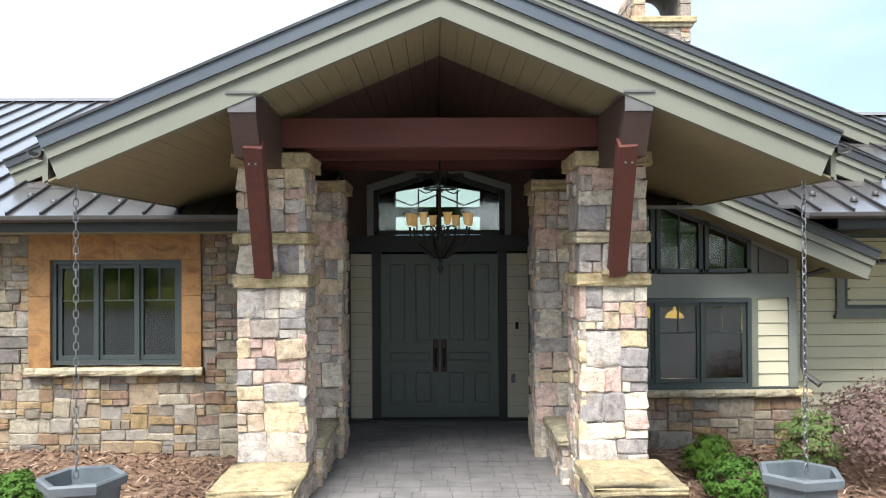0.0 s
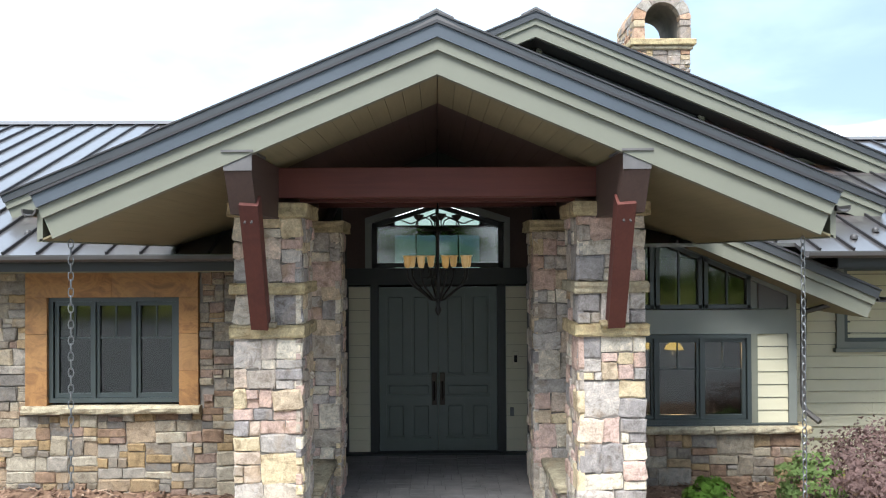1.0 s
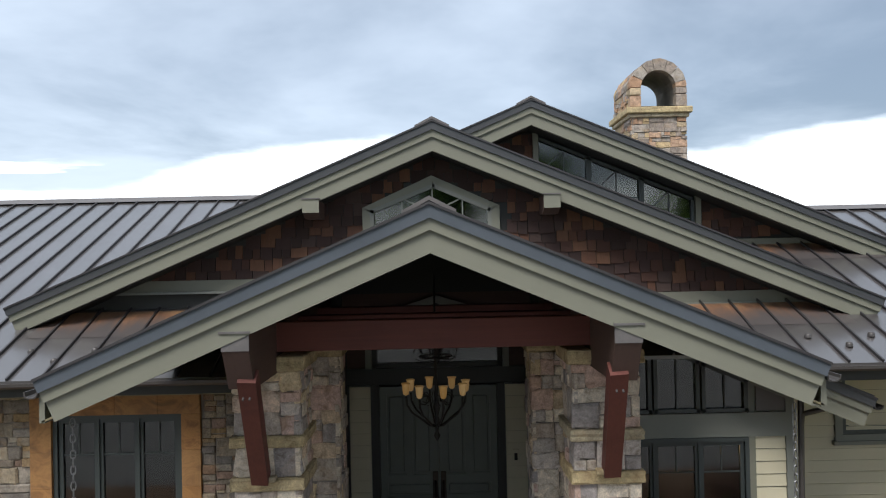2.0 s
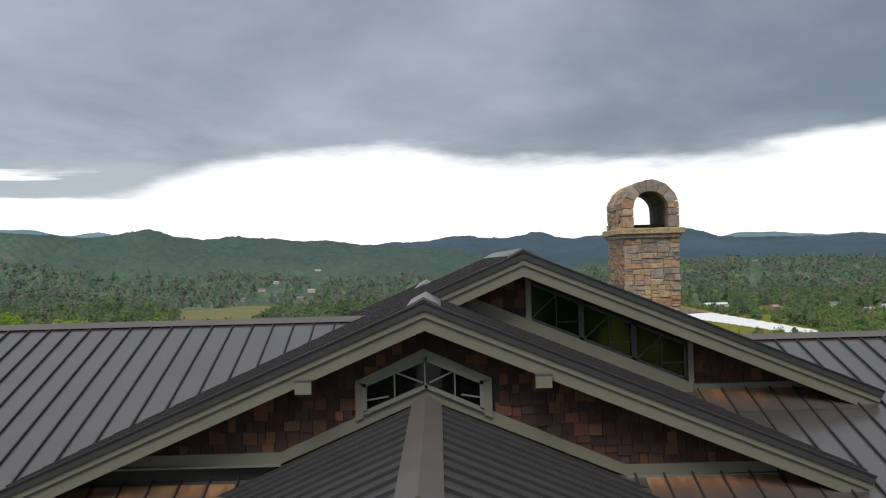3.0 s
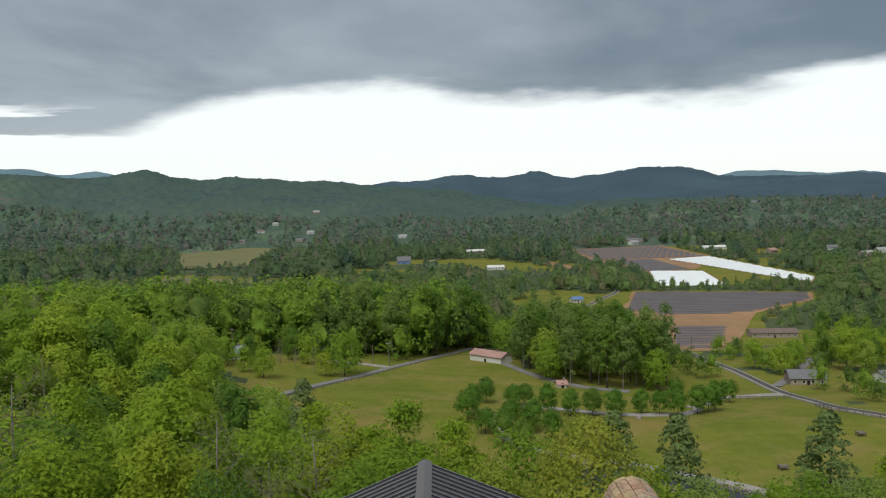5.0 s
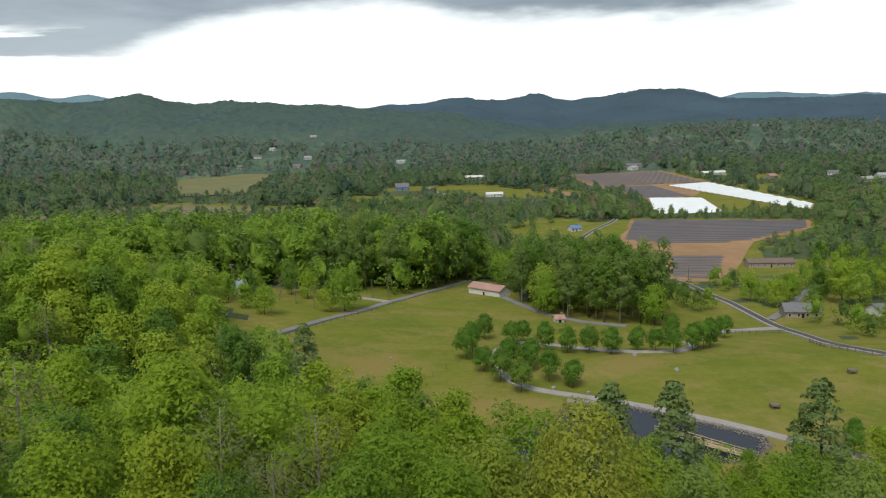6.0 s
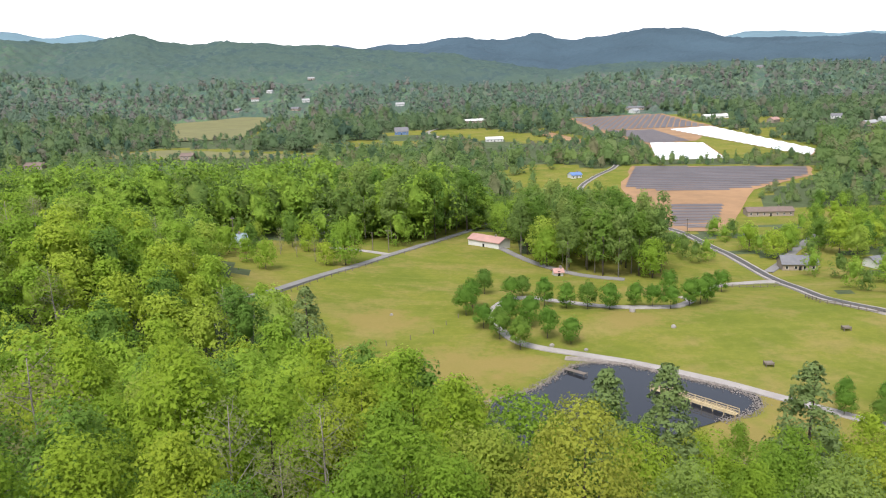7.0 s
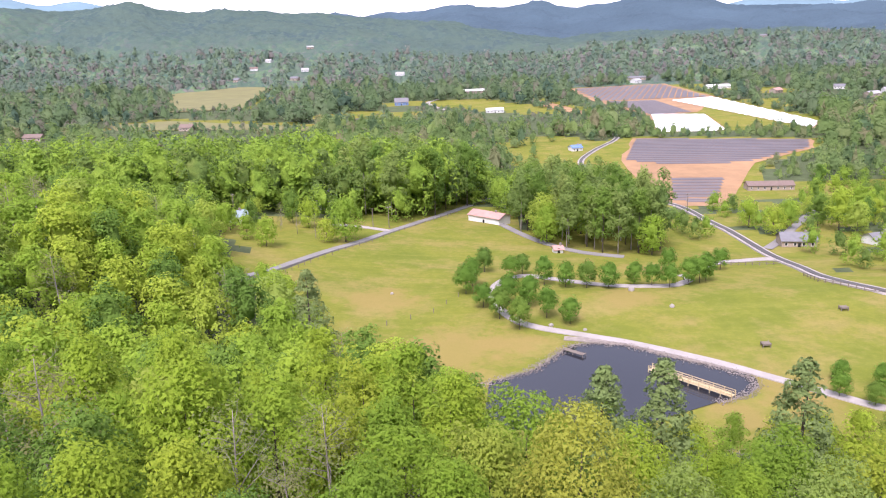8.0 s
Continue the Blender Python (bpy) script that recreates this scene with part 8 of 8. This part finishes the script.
# the wooded spur on the west side of the meadow
count = tries = 0
while count < 150 and tries < 20000:
    tries += 1
    y = rng.uniform(112, 240)
    x = -8 - rng.random() * (0.72 * y + 20)
    if inside(MEADOW, x, y) or inside(SHEDYARD, x, y) or not clear_of(x, y, 7.2):
        continue
    key = rng.choices(("mid", "middark", "sparse"), (76, 8, 16))[0]
    k = rng.uniform(0.8, 1.15)
    # before the shed the trees stay low
    if -0.31 < x / y < -0.10:
        k = min(k, (25 - 0.285 * y - ground(x, y)) / HEIGHT[key])
        if k < 0.3:
            continue
    plant(key, x, y, k, rng.uniform(0, 6.28), rng.randrange(9), rng.uniform(0.85, 1.05))
    SPOTS.append((x, y, 7.2))
    count += 1


# ---------------------------------------------------------------- woods further off, each wood one object
def wood(name, label, spots, templates, material):
    """Many crowns in one mesh, from a few templates that are turned and scaled."""
    rs = np.random.RandomState(len(spots))
    vs, fs, ns, tones, k = [], [], [], [], 0
    for x, y, s, z in spots:
        v, f, n = templates[rs.randint(len(templates))]
        a = rs.uniform(0, 6.28)
        ca, sa = math.cos(a), math.sin(a)
        turn = np.array([[ca, -sa, 0], [sa, ca, 0], [0, 0, 1]])
        vs.append(v @ (turn * s).T * np.array([1, 1, rs.uniform(0.8, 1.08)]) + np.array([x, y, z]))
        fs.append(f + k)
        if n is not None:
            ns.append(n @ turn.T)
        k += len(v)
        tones.append(np.full(len(v), rs.uniform(0, 1)))
    ob = new(name, tri_mesh(name, np.concatenate(vs), np.concatenate(fs), np.concatenate(ns) if ns else None, material))
    ob.data.attributes.new("tone", "FLOAT", "POINT").data.foreach_set("value", np.concatenate(tones))
    return tagged(ob, label, "wood", kind="stuff")


t_mid = [crown_cloud(200 + i, 48, 13, 0.52, 17, 10.5) for i in range(5)]
spots_a, spots_b = [], []
TALLWOOD = [(-330, 470), (-260, 340), (-95, 318), (-70, 330), (-34, 330), (-8, 334), (4, 362), (24, 402), (20, 470)]
tries = 0
while len(spots_a) + len(spots_b) < 1050 and tries < 90000:
    tries += 1
    y = rng.uniform(118, 470)
    x = rng.uniform(-1, 1) * (40 + 0.72 * y)
    tall = inside(TALLWOOD, x, y)
    if abs(x / y - 0.440) < 0.045 and y > 345:
        continue
    if x > 95 and not wooded(x, y) and rng.random() < 0.85:
        continue
    if 0 < x < 135 and y < 300:
        continue
    if any(inside(p, x, y) for p in CLEAR) and not tall or not clear_of(x, y, 6.0 if tall else 7.0):
        continue
    if math.dist((x, y), (22, 327)) < 14 or math.dist((x, y), (140, 288)) < 14 or math.dist((x, y), (172, 287)) < 12 or math.dist((x, y), (-53, 348)) < 13 or abs(x - 124) < 12 and y > 180:
        continue
    s = rng.uniform(0.75, 1.15) * (0.72 if x > 60 else 1.0) * (1.7 if tall else 1.0)
    # the trees before the sheds stay low
    if -0.31 < x / y < -0.10 and y < 320:
        s = min(s, (26 - 0.285 * y - ground(x, y)) / 17)
        if s < 0.35:
            continue
    SPOTS.append((x, y, 6.0 if tall else 7.0))
    (spots_a if rng.random() < 0.68 else spots_b).append((x, y, s, ground(x, y) - 0.5))
wood("woodland_bright", "bright spring-green woods on the valley side", spots_a, t_mid, M_LEAF2)
wood("woodland_dark", "deep green woods on the valley side", spots_b, t_mid, M_LEAFDARK2)


def far_tree(seed, h, w, clumps, leaves, size, shape="round", core=0.84):
    """A far tree: a lobed body with loose leaf sprays over it. Gives corners, faces and bearings."""
    v, f = lobed_body(seed, h * 0.95, w * core, h * 0.04, 1, 7, 0.42)
    if shape == "pine":
        v[:, :2] *= (1.25 - 1.1 * np.clip(v[:, 2] / h, 0, 1))[:, None]
    n = v + np.array([0, 0, h * 0.25])
    n /= np.linalg.norm(n, axis=1)[:, None]
    lv, ln = clump_crown(seed, h, w, h * 0.1, clumps, leaves, size, shape, 0.4)
    ln = ln + np.array([0, 0, 0.6])
    ln /= np.linalg.norm(ln, axis=1)[:, None]
    return np.concatenate([v, lv]), np.concatenate([f, np.arange(len(lv)).reshape(-1, 3) + len(v)]), np.concatenate([n, ln])


SHAPES = ((17, 14, "round"), (21, 12, "tall"), (15, 15, "round"), (22, 11, "tall"), (19, 13, "round"), (21, 10, "pine"))


FARBOX = [(min(q[0] for q in p), max(q[0] for q in p), min(q[1] for q in p), max(q[1] for q in p), p) for p in FARCLEAR]


def far_field(x, y):
    return any(a < x < b and c < y < d and inside(p, x, y) for a, b, c, d, p in FARBOX)


def keep_open(x, y):
    """Whether a place lies on open fields or in the near view of a house."""
    return far_field(x, y) or any(abs(x - a) < 15 and -90 < y - b < 12 for a, b in HOMES)


def spaced(y0, y1, gap, size0, size1):
    """Trees on a loose grid with even jitter; smaller ones near the edge of open land."""
    out = []
    y = y0
    while y < y1:
        x = -(60 + 0.66 * y)
        while x < 60 + 0.66 * y:
            px, py = x + rng.uniform(-0.55, 0.55) * gap, y + rng.uniform(-0.55, 0.55) * gap
            x += gap
            lone = not wooded(px, py)
            if keep_open(px, py) or lone and rng.random() < 0.8:
                continue
            ahead = 1.0
            if any(far_field(px * (py + d) / py, py + d) for d in (25, 70, 120, 170)) or any(abs(px * b / py - a) < 17 and 0 < b - py < 240 for a, b in HOMES):
                ahead = 0.42    # before open fields and houses the trees stay low
            copse = 0.88 + 0.55 * noise.noise((px * 0.012, py * 0.012, 9.0))
            out.append((px, py, rng.uniform(size0, size1) * copse * ahead * (0.7 if lone else 1.0), land(px, py) - 0.8))
        y += gap
    return out


near, rest = spaced(478, 780, 11.5, 0.80, 1.25), spaced(780, 1330, 14.5, 0.85, 1.4)
# hedges along the field edges
for edge in ([(-453, 1328), (-355, 1032), (-259, 1040), (-288, 1369)], [(-384, 901), (-353, 842), (-199, 812), (-135, 788)], [(152, 668), (310, 650), (320, 640)], [(190, 682), (262, 680), (335, 672)], [(126, 1095), (126, 960), (156, 838)], [(380, 730), (372, 1005), (385, 1260)], [(205, 1010), (218, 830), (192, 700)], [(100, 500), (120, 420)]):
    for a, b in zip(edge, edge[1:]):
        for k in range(int(math.dist(a, b) / 7)):
            t = rng.random()
            x, y = a[0] + (b[0] - a[0]) * t + rng.gauss(0, 4), a[1] + (b[1] - a[1]) * t + rng.gauss(0, 4)
            (near if y < 780 else rest).append((x, y, rng.uniform(0.25, 0.62), land(x, y) - 0.6))
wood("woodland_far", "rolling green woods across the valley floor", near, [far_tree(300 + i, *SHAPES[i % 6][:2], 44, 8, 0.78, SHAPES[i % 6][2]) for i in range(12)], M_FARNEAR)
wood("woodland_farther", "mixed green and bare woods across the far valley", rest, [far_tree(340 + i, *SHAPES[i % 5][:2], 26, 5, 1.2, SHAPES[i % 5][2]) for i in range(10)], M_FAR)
# the closed canopy of the hills: crowns packed side by side, each a low dome
CELL = 14.0
hx, hy = np.random.RandomState(17), np.random.RandomState(18)
OX, OY = hx.uniform(0.1, 0.9, (420, 240)).tolist(), hy.uniform(0.1, 0.9, (420, 240)).tolist()
OH = hx.uniform(0.3, 1.0, (420, 240)).tolist()


def canopy_lift(x, y):
    """The height of the canopy over the ground: a dome round the nearest of many scattered stems."""
    i, j = int(math.floor(x / CELL)), int(math.floor(y / CELL))
    best = 0.0
    for a in (i - 1, i, i + 1):
        for b in (j - 1, j, j + 1):
            u, w = (a + 210) % 420, b % 240
            d2 = ((x - (a + OX[u][w]) * CELL) ** 2 + (y - (b + OY[u][w]) * CELL) ** 2) / (0.62 * CELL) ** 2
            if d2 < 1:
                best = max(best, (3 + 12 * OH[u][w] ** 2) * math.sqrt(1 - d2))
    return best


rows_y = [1296, 1300] + [1307 + 7 * i for i in range(176)] + [2540 + 9.5 * i for i in range(78)]
N = 330
verts = []
for y in rows_y:
    for i in range(N + 1):
        x = (i / N * 2 - 1) * 0.63 * y
        bare = y < 1298 or y < 1870 and keep_open(x, y)
        verts.append((x, y, land(x, y) + (-1.5 if bare else (0.5 if y < 2000 else 2.5) + canopy_lift(x, y) * (0.8 if y < 1750 else 0.5))))
n = N + 1
faces = [(j * n + i, j * n + i + 1, (j + 1) * n + i + 1, (j + 1) * n + i) for j in range(len(rows_y) - 1) for i in range(N)]
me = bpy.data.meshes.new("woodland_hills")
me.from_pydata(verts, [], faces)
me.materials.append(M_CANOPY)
me.materials.append(M_HAZEWOOD)
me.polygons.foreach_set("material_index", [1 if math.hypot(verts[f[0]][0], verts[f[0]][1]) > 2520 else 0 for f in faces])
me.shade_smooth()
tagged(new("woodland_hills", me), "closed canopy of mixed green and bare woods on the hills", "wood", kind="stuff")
spots = []
while len(spots) < 3300:
    y = 1310 + 420 * rng.random() ** 1.2
    x = rng.uniform(-1, 1) * 0.64 * y
    if keep_open(x, y) or any(abs(x * b / y - a) < 17 and 0 < b - y < 240 for a, b in HOMES):
        continue
    spots.append((x, y, rng.uniform(0.75, 1.3), land(x, y) - rng.uniform(0.5, 4.5)))
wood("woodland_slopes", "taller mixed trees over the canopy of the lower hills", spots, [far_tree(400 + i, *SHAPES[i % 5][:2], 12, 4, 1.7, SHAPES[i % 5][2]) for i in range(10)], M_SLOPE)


# ---------------------------------------------------------------- shrubs by the house, and trees before it
def shrub(name, x, y, w, h, material, label, n=40, leaves=60, size=0.03, seed=1):
    ob = thing(name, None, None, label, "shrub", group="shrubs by the porch")
    cr = leaf_mesh("foliage", clump_crown(seed, h, w, 0.02, n, leaves, size), material)
    c = new("foliage", cr)
    c.parent = ob
    part("stem", trunk_bm(seed, h * 0.8, 0.012, 9, 0.05, w * 0.5, 0.05, 2), M_BARK, ob)
    ob.matrix_basis = Matrix.Translation((x, y, -0.16))
    return ob


shrub("azalea_shrub", -4.3, 5.6, 0.75, 0.62, M_SHRUB, "low fresh green shrub in the mulch", seed=501)
shrub("azalea_shrub", -5.2, 6.4, 0.6, 0.5, M_SHRUB, "low fresh green shrub in the mulch", seed=502)
shrub("azalea_shrub", 3.35, 7.4, 0.62, 0.5, M_LEAFDARK, "small deep green shrub by the stone wall", seed=503)
shrub("azalea_shrub", 3.25, 6.3, 0.7, 0.52, M_SHRUB, "low fresh green shrub in the mulch", seed=504)
shrub("azalea_shrub", 3.9, 6.4, 0.55, 0.45, M_SHRUB, "low fresh green shrub in the mulch", seed=505)
shrub("weeping_maple", 6.0, 7.3, 2.6, 1.25, M_LEAFRED, "mounded weeping maple with purple-bronze leaves", 120, 70, 0.035, 506)
shrub("weeping_maple", 4.75, 7.6, 0.8, 0.75, M_NEEDLE, "loose dark green shrub beside the maple", 40, 60, 0.035, 507)
for i in range(34):
    x, y = -50 + 6.2 * (i // 2) + rng.uniform(-2, 2), (-28, -36)[i % 2] + rng.uniform(-2, 2)
    plant("middark", x, y, rng.uniform(0.5, 0.7), rng.uniform(0, 6.28), rng.randrange(9), 1.0, -1.0)
